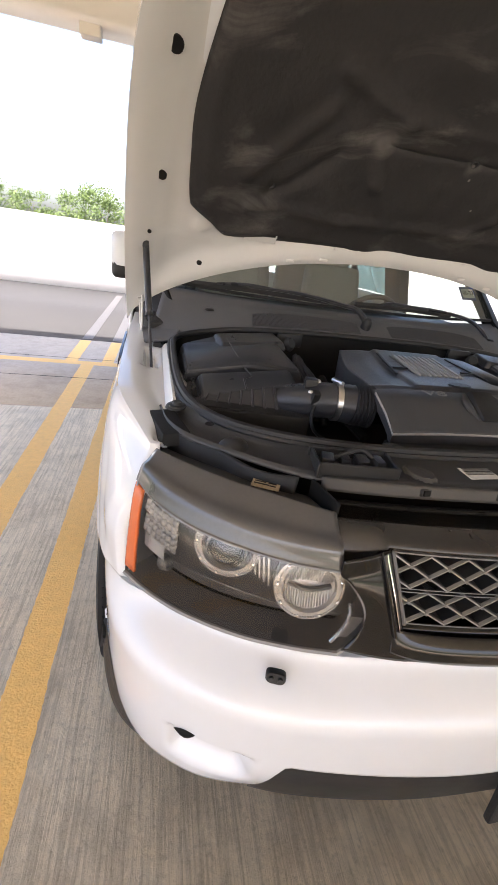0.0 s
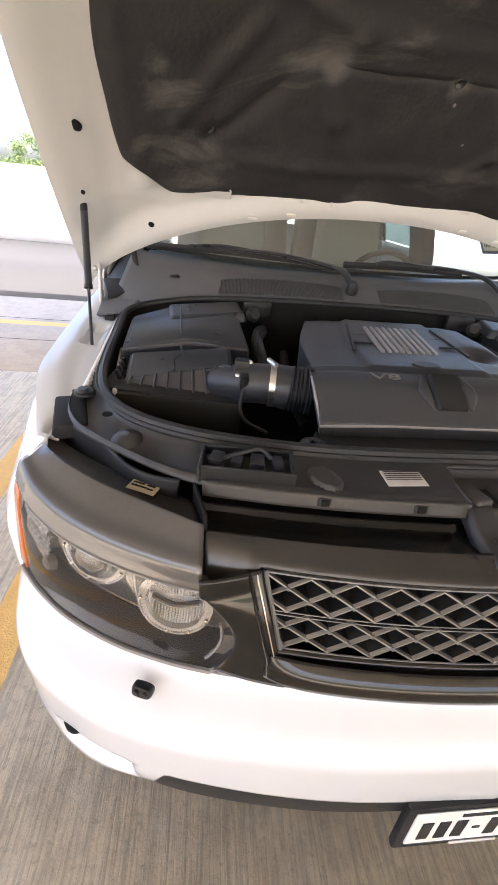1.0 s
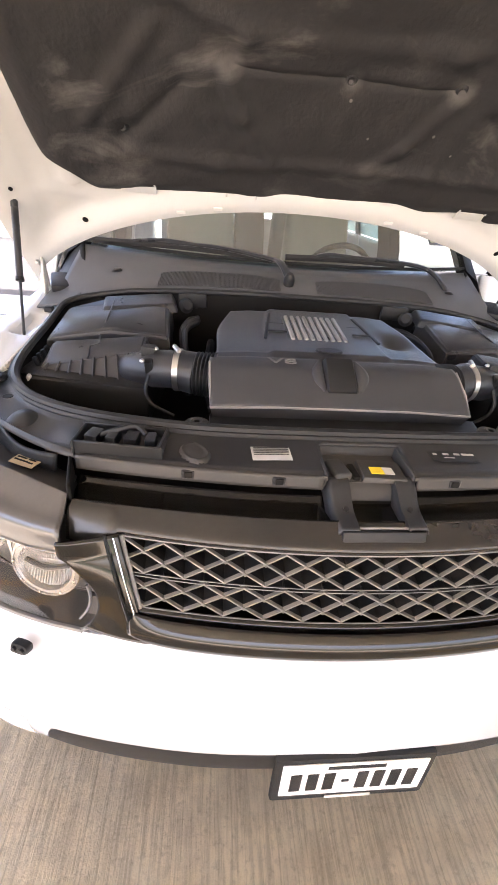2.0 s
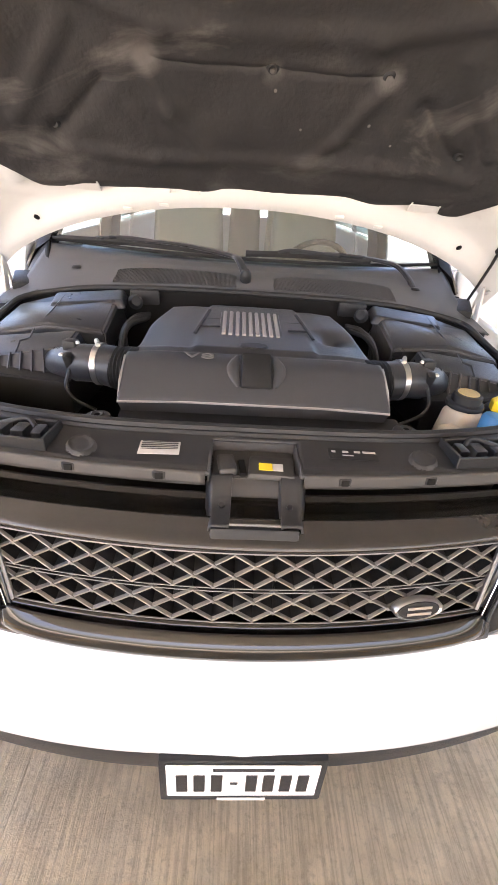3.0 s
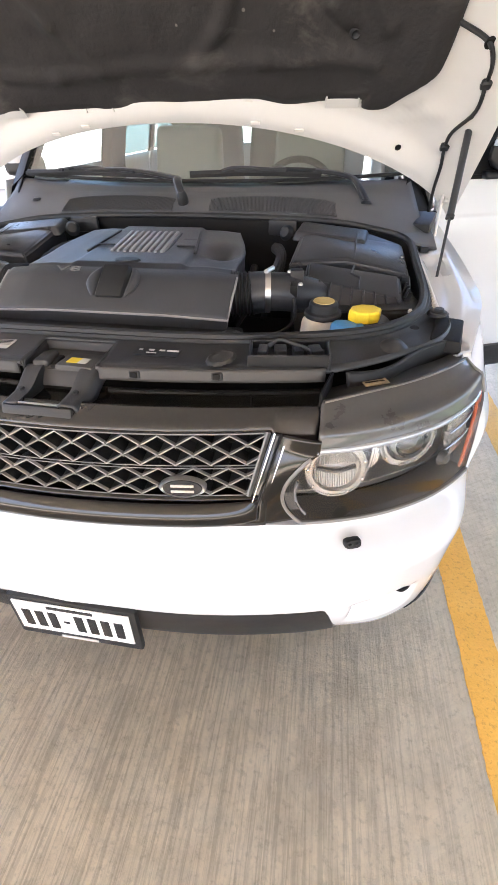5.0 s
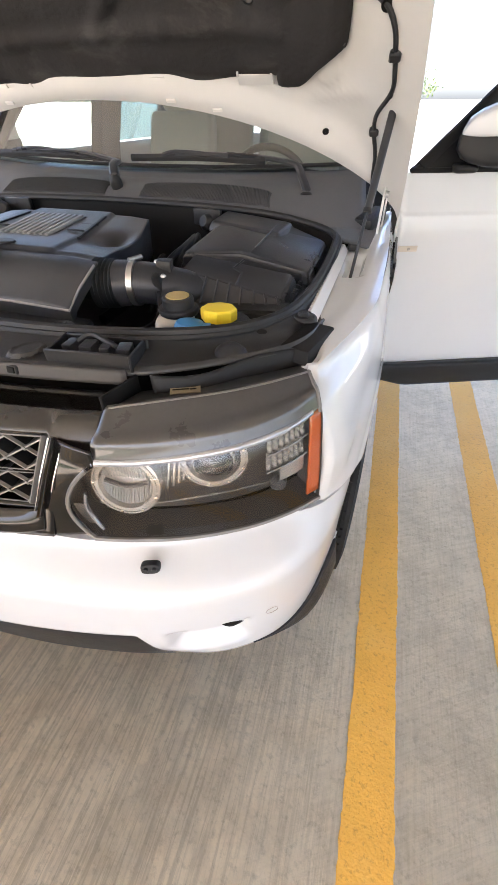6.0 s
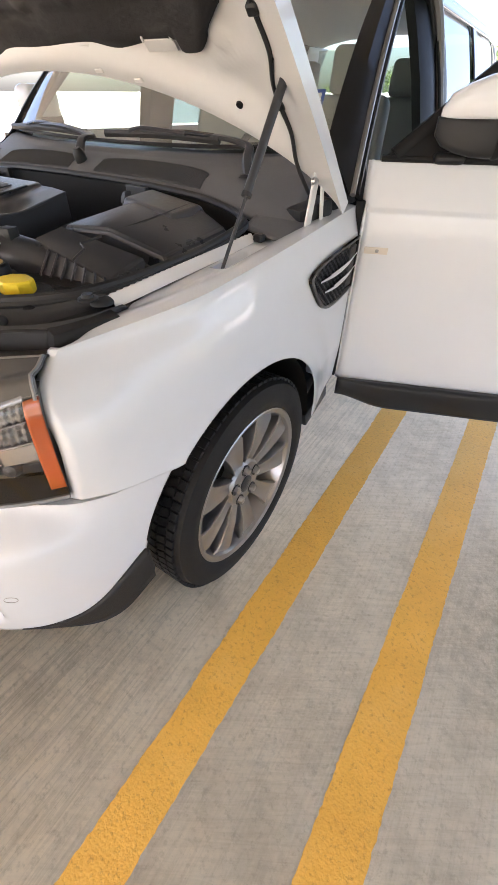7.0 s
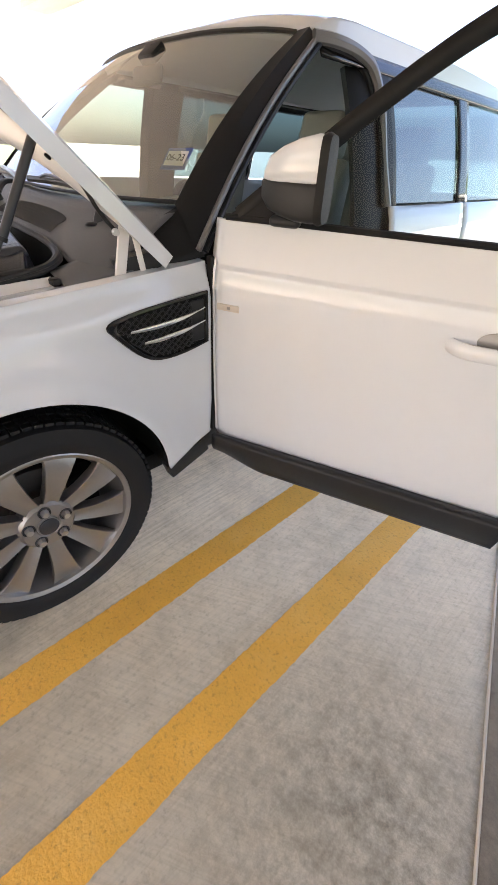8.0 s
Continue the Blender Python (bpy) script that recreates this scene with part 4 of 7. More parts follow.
    # bright fins between the two lamps
    for k in range(4):
        a = 0.30 + 0.022 * k
        part("lamp_fin", tube([f(0.0, 1.0, 0.030 + 0.006 * k, a, a + 0.01)(0.3 * v / 6, 0.40 + 0.24 * v / 6) for v in range(7)], 0.0022, 5), REFL, hl, "bright reflector fin")
    part("band_top", tube([f(0.0, 1.0, -0.001, 0.02, 0.985)(v / 30, 0.992) for v in range(31)], 0.0022, 5), SEALG, hl, "pale clear top edge of the band")
    part("bezel_line", tube([f(0.0, 1.0, 0.05, 0.05, 0.9)(v / 24, 0.16 + 0.05 * math.sin(math.pi * v / 24)) for v in range(25)], 0.0016, 5), RIBG, hl, "step line of the bezel")
    # indicator block with stacked facets
    for k in range(2):
        v0 = 0.40 + 0.130 * k
        def ribbed(a, v, v0=v0):
            q = lamp_at(0.720 + 0.205 * a, v0 + 0.115 * v, 0.016 + 0.0022 * math.cos(a * 2 * math.pi * 7) + 0.0012 * math.cos(v * 2 * math.pi * 3) + 0.006 * v)
            return (s * q.x, q.y, q.z)
        ob = part("indicator", sheet(ribbed, 60, 14), RIBG, hl, "ribbed clear indicator")
        solid(ob, 0.006)
        part("indicator_rim", tube([f(0.0, 1.0, 0.012, 0.715, 0.93)(t / 12, v0 - 0.004) for t in range(13)], 0.0022, 5), RIDGE, hl)
    part("reflector_flap", sheet(f(0.265, 0.375, 0.018, 0.79, 0.925), 8, 6), REFL, hl, "bright angled reflector flap")
    part("flap_bulb", lathe([(0.0, 0.016), (0.012, 0.013), (0.017, 0.004), (0.019, 0.0)], 18, None, aim((s * 0.838, 0.318, 0.842), (s * 0.6, -0.75, 0.2))), LAMPIN, hl, "dark round bulb cap")
    # top flange behind the band, with a label
    rows = []
    for k in range(25):
        q = lamp_at(k / 24, 1.0)
        rows.append([(s * q.x, q.y, q.z - 0.002), (s * (q.x + 0.004), q.y + 0.012, q.z - 0.012), (s * (q.x + 0.01), q.y + 0.075, q.z - 0.020)])
    solid(part("back_flange", rings(rows, None, False), DUSTY, hl), 0.004)
    lab = part("maker_label", rbox((0.055, 0.028, 0.002), (s * 0.655, 0.322, 1.026), (0, 0, s * 24), 0.0005, 1), TAN, hl, "tan maker's label with unreadable print")
    for dx, dy, w in ((-0.012, 0.006, 0.022), (0.012, 0.006, 0.016), (-0.008, -0.002, 0.030), (0.014, -0.003, 0.012)):
        r = radians(s * 24)
        part("label_bar", rbox((w, 0.0035, 0.001), (s * 0.655 + dx * math.cos(r) - dy * math.sin(r), 0.322 + dx * math.sin(r) + dy * math.cos(r), 1.0272), (0, 0, s * 24), 0, 1), DARK, lab)


headlamp(1)
headlamp(-1)

# ---------- grille and front panel ----------
def gy(x, z):
    return 0.1285 + 0.23 * x * x + 0.39 * (z - 0.975)


def trim(z0, z1, x1, fn, nu=60, nv=8):
    return sheet(lambda a, v: (a * x1, fn(a * x1, v), z0 + (z1 - z0) * v), nu, nv, -1, 1)


grille = part("grille", sheet(lambda a, v: (a * 0.50, gy(a * 0.50, 0.98) + 0.05 - 0.16 * max(0, v - 0.6), 0.98 - 0.20 * min(1, v / 0.6)), 30, 10, -1, 1), DARK, car, "grey diamond-mesh grille in gloss black frame")


def mesh_half(z):
    """Half width of the mesh by height: its ends lean inwards."""
    return 0.422 + 0.030 * (z - 0.862) / 0.117


def lattice(z0, z1, deep, pitch=0.066, rows=3, half=0.449):
    """Diamond mesh between two heights: thin face bars, or the deep walls behind them."""
    bm = bmesh.new()
    h = (z1 - z0) / rows
    n = int(2 * half / pitch)
    px = 2 * half / n
    for k in range(rows):
        for i in range(n + 1):
            for sg in (0.5, -0.5):
                xa = -half + px * (i + (0.5 if k % 2 else 0.0))
                xb = xa + sg * px
                za, zb = z1 - h * k, z1 - h * (k + 1)
                la, lb = mesh_half(za), mesh_half(zb)
                if abs(xa) > la and abs(xb) > lb:
                    continue
                # a bar that runs past the end is cut there
                if abs(xb) > lb:
                    f = (lb - abs(xa)) / (abs(xb) - abs(xa))
                    xb, zb = xa + (xb - xa) * f, za + (zb - za) * f
                elif abs(xa) > la:
                    f = (la - abs(xb)) / (abs(xa) - abs(xb))
                    xa, za = xb + (xa - xb) * f, zb + (za - zb) * f
                pa = Vector((xa, gy(xa, za) - 0.006, za))
                pb = Vector((xb, gy(xb, zb) - 0.006, zb))
                d = (pb - pa).normalized()
                nr = Vector((0, -1, 0.1)).cross(d).normalized() * 0.0023
                f0, f1 = (Vector((0, 0.0045, 0)), Vector((0, 0.034, 0))) if deep else (Vector((0, -0.001, 0)), Vector((0, 0.005, 0)))
                ends = []
                for p in (pa - d * 0.002, pb + d * 0.002):
                    ends.append([p - nr * 0.6 + f0, p + f0 * 1.5, p + nr * 0.6 + f0, p + nr * 1.2 + f1, p - nr * 1.2 + f1])
                rings(ends, bm, True, True)
                if not deep and sg > 0 and k:
                    # bright boss where the bars cross
                    rbox((0.0085, 0.004, 0.0065), pa + Vector((0, -0.0012, 0)), (0, 45, 0), 0.0012, 1, bm)
    return bm


for z0, z1 in ((0.925, 0.981), (0.866, 0.918)):
    part("diamond_mesh", lattice(z0, z1, False), MESHG, grille, "grey diamond mesh")
    part("mesh_backing", lattice(z0, z1, True), BLACK, grille, "dark mesh walls")
for z, hh in ((0.9845, 0.0020), (0.9185, 0.0012), (0.9240, 0.0012), (0.8635, 0.0020)):
    part("mesh_rail", tube([(x / 20 * mesh_half(z), gy(x / 20 * mesh_half(z), z) - 0.006, z) for x in range(-20, 21)], hh, 6), MESHR, grille)
for s in (1, -1):
    part("mesh_end", tube([(s * mesh_half(z), gy(mesh_half(z), z) - 0.006, z) for z in (0.986, 0.92, 0.862)], 0.0045, 6, 0, None, True, (1, 1.8)), MESHR, grille, "grey end of the mesh")
    # side cheek of the frame, with its bright slash
    def cheek(a, v):
        z = 0.799 + (0.988 - 0.799) * v
        vv = min(0.66, max(0.0, (z - 0.790) / (0.960 - 0.790) * 0.68))
        q = lamp_at(0, vv)
        x1 = q.x + 0.006
        x0 = mesh_half(z) + 0.003
        x = x0 + (x1 - x0) * a
        y = gy(x0, z) - 0.006 + (q.y + 0.001 - gy(x0, z) + 0.006) * a
        return (s * x, y - 0.003 * math.sin(math.pi * a), z)
    solid(part("frame_cheek", sheet(cheek, 18, 28), PIANO, grille, "gloss black frame cheek"), 0.006)
    edge = [Vector((s * (0.428 + 0.038 * k / 8), gy(0.428 + 0.038 * k / 8, 0.846 + 0.142 * k / 8) - 0.019 + 0.004 * abs(k / 4 - 1), 0.846 + 0.142 * k / 8)) for k in range(9)]
    slash = part("frame_slash", tube([p + Vector((s * 0.012, 0.003, 0)) for p in edge], 0.011, 10, 0, None, True, (1, 0.35)), PIANO, grille, "gloss black slash with bright edges")
    part("slash_edge", tube(edge, lambda t: 0.0011 + 0.0009 * t, 8), CHROME, slash, "bright inner edge")
    part("slash_edge", tube([p + Vector((s * 0.024, 0.002, -0.004)) for p in edge[3:]], lambda t: 0.0010 + 0.0012 * t, 8), CHROME, slash, "bright outer edge")

# lower frame and the gloss bar on it
def lowframe(a, v):
    x = a * 0.458
    z = 0.862 - 0.064 * v
    return (x, gy(x, z) - 0.002 - 0.002 * v, z)


solid(part("lower_frame", sheet(lowframe, 60, 6, -1, 1), PIANO, grille, "gloss black lower frame"), 0.006)


def lowbar(a, v):
    x = a * 0.440
    z = 0.853 - 0.040 * v - 0.003 * (1 - abs(a) ** 6)
    end = 1 - abs(a) ** 14
    return (x, gy(x, z) - 0.003 - (0.004 + 0.013 * math.sin(math.pi * (0.10 + 0.75 * v))) * end, z)


solid(part("lower_bar", sheet(lowbar, 90, 12, -1, 1), PIANO, grille, "gloss black lower bar"), 0.01)
part("bar_edge", tube([(x / 24 * 0.40, lowbar(x / 24 * 0.40 / 0.44, 0.92)[1] - 0.001, lowbar(x / 24 * 0.40 / 0.44, 0.92)[2]) for x in range(-24, 25)], 0.0024, 6), CHROME, grille, "bright lower edge")
part("badge", lathe([(0.0, 0.006), (0.85, 0.006), (0.93, 0.009), (1.0, 0.005), (1.0, -0.006)], 40, None, aim((0.293, gy(0.293, 0.893) - 0.016, 0.889), (0.12, -1, 0.25)) @ Matrix.Diagonal((0.047, 0.022, 1, 1))), STEEL, grille, "silver oval badge")
part("badge_field", lathe([(0.0, 0.0085), (0.82, 0.0085), (0.84, 0.007)], 40, None, aim((0.293, gy(0.293, 0.893) - 0.016, 0.889), (0.12, -1, 0.25)) @ Matrix.Diagonal((0.047, 0.022, 1, 1))), BLACK, grille, "dark badge field")
for dz in (0.0062, -0.0062):
    bm = rbox((0.046, 0.0060, 0.002), (0, dz, 0.0098), (0, 0, 0), 0.0006, 1)
    bmesh.ops.transform(bm, matrix=aim((0.293, gy(0.293, 0.893) - 0.016, 0.889), (0.12, -1, 0.25)), verts=bm.verts)
    part("badge_mark", bm, STEEL, grille, "silver bar on the badge")

# upper gloss panel, pocket and lip
def up_panel(a, v):
    x = a * 0.548
    end = 0.038 * sm(0.458, 0.474, abs(x))
    y0 = gy(x, 0.99 - end) - 0.009
    y1 = 0.174 + 0.18 * x * x
    return (x, interp(v, [0, 0.15, 0.55, 1], [y0, y0 + 0.003, y0 + (y1 - y0) * 0.55, y1]), interp(v, [0, 0.15, 0.55, 1], [0.988 - end, 0.997 - 0.7 * end, 1.010, 1.020]))


solid(part("upper_panel", sheet(up_panel, 160, 12, -1, 1), PANELM, car, "gloss black panel above the grille"), 0.005)


def pocket_fn(a, v):
    x = a * 0.552
    y0 = 0.174 + 0.18 * x * x
    return (x, interp(v, [0, 0.10, 0.80, 1], [y0, y0 + 0.004, y0 + 0.058, y0 + 0.074]), interp(v, [0, 0.10, 0.80, 1], [1.019, 1.008, 1.004, 1.012]))


part("pocket", sheet(pocket_fn, 50, 20, -1, 1), PIANO, car, "gloss black trough behind the panel")


def flange(a, v):
    """Upright dusty flange along the deck's front edge."""
    x = a * 0.552
    return (x, 0.251 + 0.175 * x * x - 0.006 * v, 1.058 - 0.026 * v)


for a0, a1 in ((-1.0, -0.172), (0.160, 1.0)):
    solid(part("deck_flange", sheet(flange, 40, 4, a0, a1), DUSTY, car, "dusty upright flange of the deck"), 0.005)

DECK_F = poly([(0, 0.248), (0.3, 0.264), (0.55, 0.303), (0.64, 0.345), (0.74, 0.415), (0.81, 0.475), (0.845, 0.54), (0.858, 0.62)], 48)
DECK_R = poly([(0, 0.372), (0.25, 0.375), (0.40, 0.389), (0.58, 0.432), (0.70, 0.497), (0.775, 0.582), (0.818, 0.68), (0.832, 0.76)], 48)


def deck(a, v):
    k = min(47.999, abs(a) * 48)
    i = int(k)
    f, r = DECK_F[i].lerp(DECK_F[i + 1], k - i), DECK_R[i].lerp(DECK_R[i + 1], k - i)
    q = f.lerp(r, v)
    low = 0.012 * sm(0.56, 0.64, q.x)
    z = interp(v, [0, 0.10, 0.22, 0.80, 1.0], [1.048, 1.058, 1.058 - low, 1.066 - low, 1.072])
    return ((1 if a >= 0 else -1) * q.x, q.y, z)


def over_latch(a, v):
    """The deck is cut away round the latch."""
    x = deck(a, v)[0]
    return -0.088 < x < 0.082 and v < 0.80


solid(part("front_deck", sheet(deck, 240, 20, -1, 1, 0, 1, lambda a, v: not over_latch(a, v)), DECKM, car, "dusty black plastic deck over the radiator"), 0.006)
for x0, x1 in ((-0.55, -0.088), (0.082, 0.55)):
    part("deck_lip", tube([(x0 + (x1 - x0) * k / 20, 0.250 + 0.175 * (x0 + (x1 - x0) * k / 20) ** 2, 1.055) for k in range(21)], 0.0045, 6), DUSTY, car, "dusty raised lip")
for x in (-0.089, 0.083):
    part("latch_side", rbox((0.005, 0.100, 0.036), (x, 0.302, 1.044), (0, 0, 0), 0.002, 1), DUSTY, car, "dusty side of the latch recess")
part("latch_rear", rbox((0.172, 0.005, 0.036), (-0.003, 0.352, 1.046), (-14, 0, 0), 0.002, 1), DUSTY, car, "dusty rear of the latch recess")
for s in (1, -1):
    # open-topped duct box with plugs inside
    bx = empty("deck_box", "", "")
    bx.parent = car
    bx["label"] = "black plastic duct box with plugs inside"
    for dx, dy, sx, sy in ((0, -0.034, 0.165, 0.006), (0, 0.034, 0.165, 0.006), (-0.08, 0, 0.006, 0.07), (0.08, 0, 0.006, 0.07)):
        part("box_wall", rbox((sx, sy, 0.034), (s * (0.475 + dx), 0.338 + dy + 0.06 * dx, 1.066), (0, 0, s * 7), 0.002, 1), BLACK, bx)
    part("box_floor", rbox((0.16, 0.066, 0.004), (s * 0.475, 0.338, 1.054), (0, 0, s * 7), 0.001, 1), DARK, bx)
    for k in range(4):
        part("plug", rbox((0.020 + 0.006 * (k % 2), 0.034, 0.026), (s * (0.42 + 0.036 * k), 0.336 + 0.004 * k, 1.068), (0, 0, s * (7 + 5 * (k - 1))), 0.004), SATIN, bx)
    part("plug_lead", tube([(s * 0.43, 0.345, 1.078), (s * 0.45, 0.36, 1.088), (s * 0.49, 0.352, 1.082), (s * 0.53, 0.345, 1.07)], 0.005, 6, 12), RUBBER, bx)
    part("pocket_end", rbox((0.006, 0.090, 0.070), (s * 0.556, 0.268, 1.014), (0, 0, s * -14), 0.002, 1), DARK, car, "upright end plate of the recess")
    part("stop_stack", lathe([(0, 0.014), (0.008, 0.015), (0.012, 0.011), (0.018, 0.009), (0.022, 0.005), (0.024, 0.0)], 20, None, pose(s * 0.822, 0.612, 1.060)), RUBBER, car, "black rubber bonnet stop")
    # rounded hump beside it
    def hump(a, v, s=s):
        r = math.hypot(a, v)
        h = max(0.0, 1 - r ** 4) - 0.55 * max(0.0, 1 - (r / 0.78) ** 6)
        return (s * (0.335 + 0.031 * a), 0.312 + 0.034 * v + 0.01 * a, 1.060 + 0.013 * h)
    part("deck_hump", sheet(hump, 20, 20, -0.99, 0.99, -0.99, 0.99, lambda a, v: a * a + v * v < 0.98), DUSTY, car, "dusty rounded seat in the deck")
    # moulded wall that drops from the deck to the back of the lamp
    def deck_wall(a, v, s=s):
        k = 28 + 18 * a
        i = min(46, int(k))
        p = DECK_F[i].lerp(DECK_F[i + 1], k - i)
        q = 0.012 * math.sin(a * 8)
        return (s * (p.x + (0.004 + q) * 0.6 + 0.010 * v), p.y - (0.004 + q) * 0.7 - 0.012 * v, 1.049 - 0.060 * v - 0.004 * math.sin(a * 8) * (1 - v))
    solid(part("deck_wall", sheet(deck_wall, 50, 8), BLACK, car, "wavy black plastic wall behind the lamp"), 0.005)
    part("deck_bump", lathe([(0.0, 0.016), (0.018, 0.014), (0.028, 0.006), (0.034, 0.0)], 20, None, pose(s * 0.70, 0.445, 1.046)), DECKM, car)
    part("corner_block", rbox((0.078, 0.15, 0.026), (s * 0.838, 0.545, 1.041), (2, 0, s * -16), 0.005, 2, None, (0.8, 0.85)), TYREM, car, "black plastic corner block")
    part("stud", lathe([(0.0, 0.012), (0.010, 0.012), (0.013, 0.006), (0.02, 0.004), (0.02, 0.0)], 16, None, pose(s * 0.818, 0.585, 1.074)), BLACK, car)
    part("deck_hole", lathe([(0.0, 0.001), (0.010, 0.001), (0.011, 0)], 16, None, pose(s * 0.75, 0.50, 1.070)), DARK, car)
    part("mount_eye", lathe([(0.006, 0.010), (0.012, 0.012), (0.016, 0.008), (0.026, 0.006), (0.028, 0.0)], 20, None, pose(s * 0.335, 0.415, 1.062)), DUSTY, car)
    for x in (0.165, 0.335) if s > 0 else (0.178, 0.345):
        part("panel_clip", rbox((0.026, 0.010, 0.018), (s * x, 0.246 + 0.175 * x * x, 1.046), (-12, 0, 0), 0.003, 1), BLACK, car, "black plastic clip")
        part("clip_core", rbox((0.015, 0.004, 0.012), (s * x, 0.2405 + 0.175 * x * x, 1.047), (-12, 0, 0), 0.001, 1), DARK, car)
# bonnet latch in the middle
latch = part("bonnet_latch", rbox((0.164, 0.094, 0.03), (-0.003, 0.304, 1.026), (0, 0, 0), 0.008), DUSTY, car, "dusty grey bonnet latch platform")
part("latch_pad", rbox((0.090, 0.070, 0.012), (0.030, 0.286, 1.045), (-4, 0, -4), 0.004, 2, None, (0.94, 0.94)), DUSTY, latch)
part("latch_ridge", rbox((0.034, 0.062, 0.016), (-0.056, 0.290, 1.046), (-6, 0, 8), 0.007, 3), DUSTY, latch)
part("latch_slot", rbox((0.013, 0.046, 0.010), (-0.026, 0.284, 1.044), (0, 0, 4), 0.002, 1), DARK, latch)
part("latch_label", rbox((0.026, 0.024, 0.0016), (0.018, 0.280, 1.0522), (-4, 0, -3), 0.0004, 1), YCAP, latch, "yellow part of a warning label")
part("latch_label", rbox((0.020, 0.024, 0.0016), (0.0412, 0.2788, 1.0522), (-4, 0, -3), 0.0004, 1), PAPER, latch, "white part of a warning label")
# the tray below it: walls that lean out to the panel, a sill, a dark well with the striker hook
for x0, x1, sg in ((-0.048, -0.098, -1), (0.044, 0.088, 1)):
    def cheek_wall(a, v, x0=x0, x1=x1):
        y = 0.150 + 0.112 * a
        top = 1.022 + 0.026 * sm(0.35, 1.0, a)
        if v < 0.45:
            k = v / 0.45
            return (x0 + 0.004 * a, y, 1.002 + (top - 1.002) * k)
        k = (v - 0.45) / 0.55
        return (x0 + (x1 - x0) * k * (0.80 + 0.20 * a) + 0.004 * a, y + 0.002 * k, top - 0.002 * k - 0.022 * max(0.0, k - 0.8) / 0.2)
    solid(part("tray_wall", sheet(cheek_wall, 14, 20), DECKM, latch, "dusty brown side wall of the tray"), 0.004)
    part("latch_screw", lathe([(0, 0.004), (0.005, 0.004), (0.006, 0.0)], 8, None, aim((x0 + sg * 0.014, 0.196, 1.026), (0, -0.25, 0.97))), BLACK, latch)
part("tray_back", sheet(lambda a, v: (-0.050 + 0.100 * a, interp(v, [0, 0.3, 0.6, 1.0], [0.236, 0.240, 0.250, 0.264]), interp(v, [0, 0.3, 0.6, 1.0], [1.006, 1.016, 1.030, 1.042])), 6, 14), DUSTY, latch, "dusty stepped back of the tray")
well = bmesh.new()
rings([[(-0.050 + 0.096 * i, 0.156 + 0.080 * j, z) for i, j in ((0, 0), (1, 0), (1, 1), (0, 1))] for z in (1.012, 0.93)], well, True, False)
rbox((0.098, 0.072, 0.004), (-0.002, 0.191, 0.930), (0, 0, 0), 0, 1, well)
part("striker_well", well, DARK, latch, "dark striker well")
part("striker_hook", tube([(-0.03, 0.225, 0.972), (-0.01, 0.205, 0.978), (0.018, 0.203, 0.977), (0.03, 0.222, 0.970)], 0.004, 6, 10), BLACK, latch)
part("tray_sill", rbox((0.150, 0.016, 0.026), (-0.004, 0.149, 1.006), (-22, 0, 0), 0.005, 2), BLACK, latch, "dusty sill of the tray")
part("sill_lip", rbox((0.098, 0.004, 0.005), (-0.002, 0.1575, 1.0195), (-22, 0, 0), 0.0015, 1), SEALG, latch, "pale worn lip")
lab = part("deck_label", rbox((0.078, 0.045, 0.0016), (-0.187, 0.314, 1.0632), (0, 0, 2), 0.0004, 1), PAPER, car, "pale label with rows of unreadable print")
bars = bmesh.new()
for k in range(7):
    rbox((0.070, 0.0022, 0.0008), (-0.187, 0.298 + 0.0054 * k, 1.0645 + 0.0006 * (k - 3)), (0, 0, 2), 0, 1, bars)
part("label_print", bars, DUSTY, lab)
lab = part("deck_label", rbox((0.098, 0.036, 0.0016), (0.193, 0.318, 1.0636), (0, 0, -2), 0.0004, 1), BLACK, car, "black warning label with small pale marks")
bars = bmesh.new()
for k, w in enumerate((0.008, 0.012, 0.012, 0.026)):
    rbox((w, 0.006, 0.0008), (0.155 + 0.024 * k, 0.324, 1.0652), (0, 0, -2), 0, 1, bars)
rbox((0.022, 0.003, 0.0008), (0.182, 0.312, 1.0650), (0, 0, -2), 0, 1, bars)
part("label_print", bars, PAPER, lab)

# ---------- engine bay ----------
SEAL_H = [(0, 0.375, 1.076), (0.25, 0.378, 1.076), (0.40, 0.392, 1.076), (0.58, 0.435, 1.075), (0.70, 0.50, 1.074), (0.768, 0.585, 1.074), (0.800, 0.69, 1.077), (0.813, 0.82, 1.082), (0.818, 0.95, 1.090), (0.820, 1.05, 1.102), (0.815, 1.125, 1.114), (0.782, 1.168, 1.122), (0.715, 1.20, 1.131), (0.60, 1.212, 1.147), (0.45, 1.206, 1.158), (0.25, 1.205, 1.164), (0, 1.205, 1.166)]
HALF = poly(SEAL_H, 90)
LOOP = [Vector((p.x, p.y, p.z)) for p in HALF] + [Vector((-p.x, p.y, p.z)) for p in HALF[-2:0:-1]]
seal = part("bay_seal", tube(LOOP + [LOOP[0]], 0.0105, 8, 0, None, False), RUBBER, car, "black rubber seal round the engine bay")
part("seal_lip", tube([p + Vector((0, -0.012 if p.y < 0.8 else 0.012, -0.006)) if abs(p.x) < 0.78 else p + Vector((0.012 if p.x > 0 else -0.012, 0, -0.006)) for p in LOOP + [LOOP[0]]], 0.007, 6, 0, None, False), RUBBER, seal)
# bay sides and floor, coloured near black to stand in for deep shade
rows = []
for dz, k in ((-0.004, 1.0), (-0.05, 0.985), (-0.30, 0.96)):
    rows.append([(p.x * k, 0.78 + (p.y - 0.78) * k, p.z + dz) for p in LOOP])
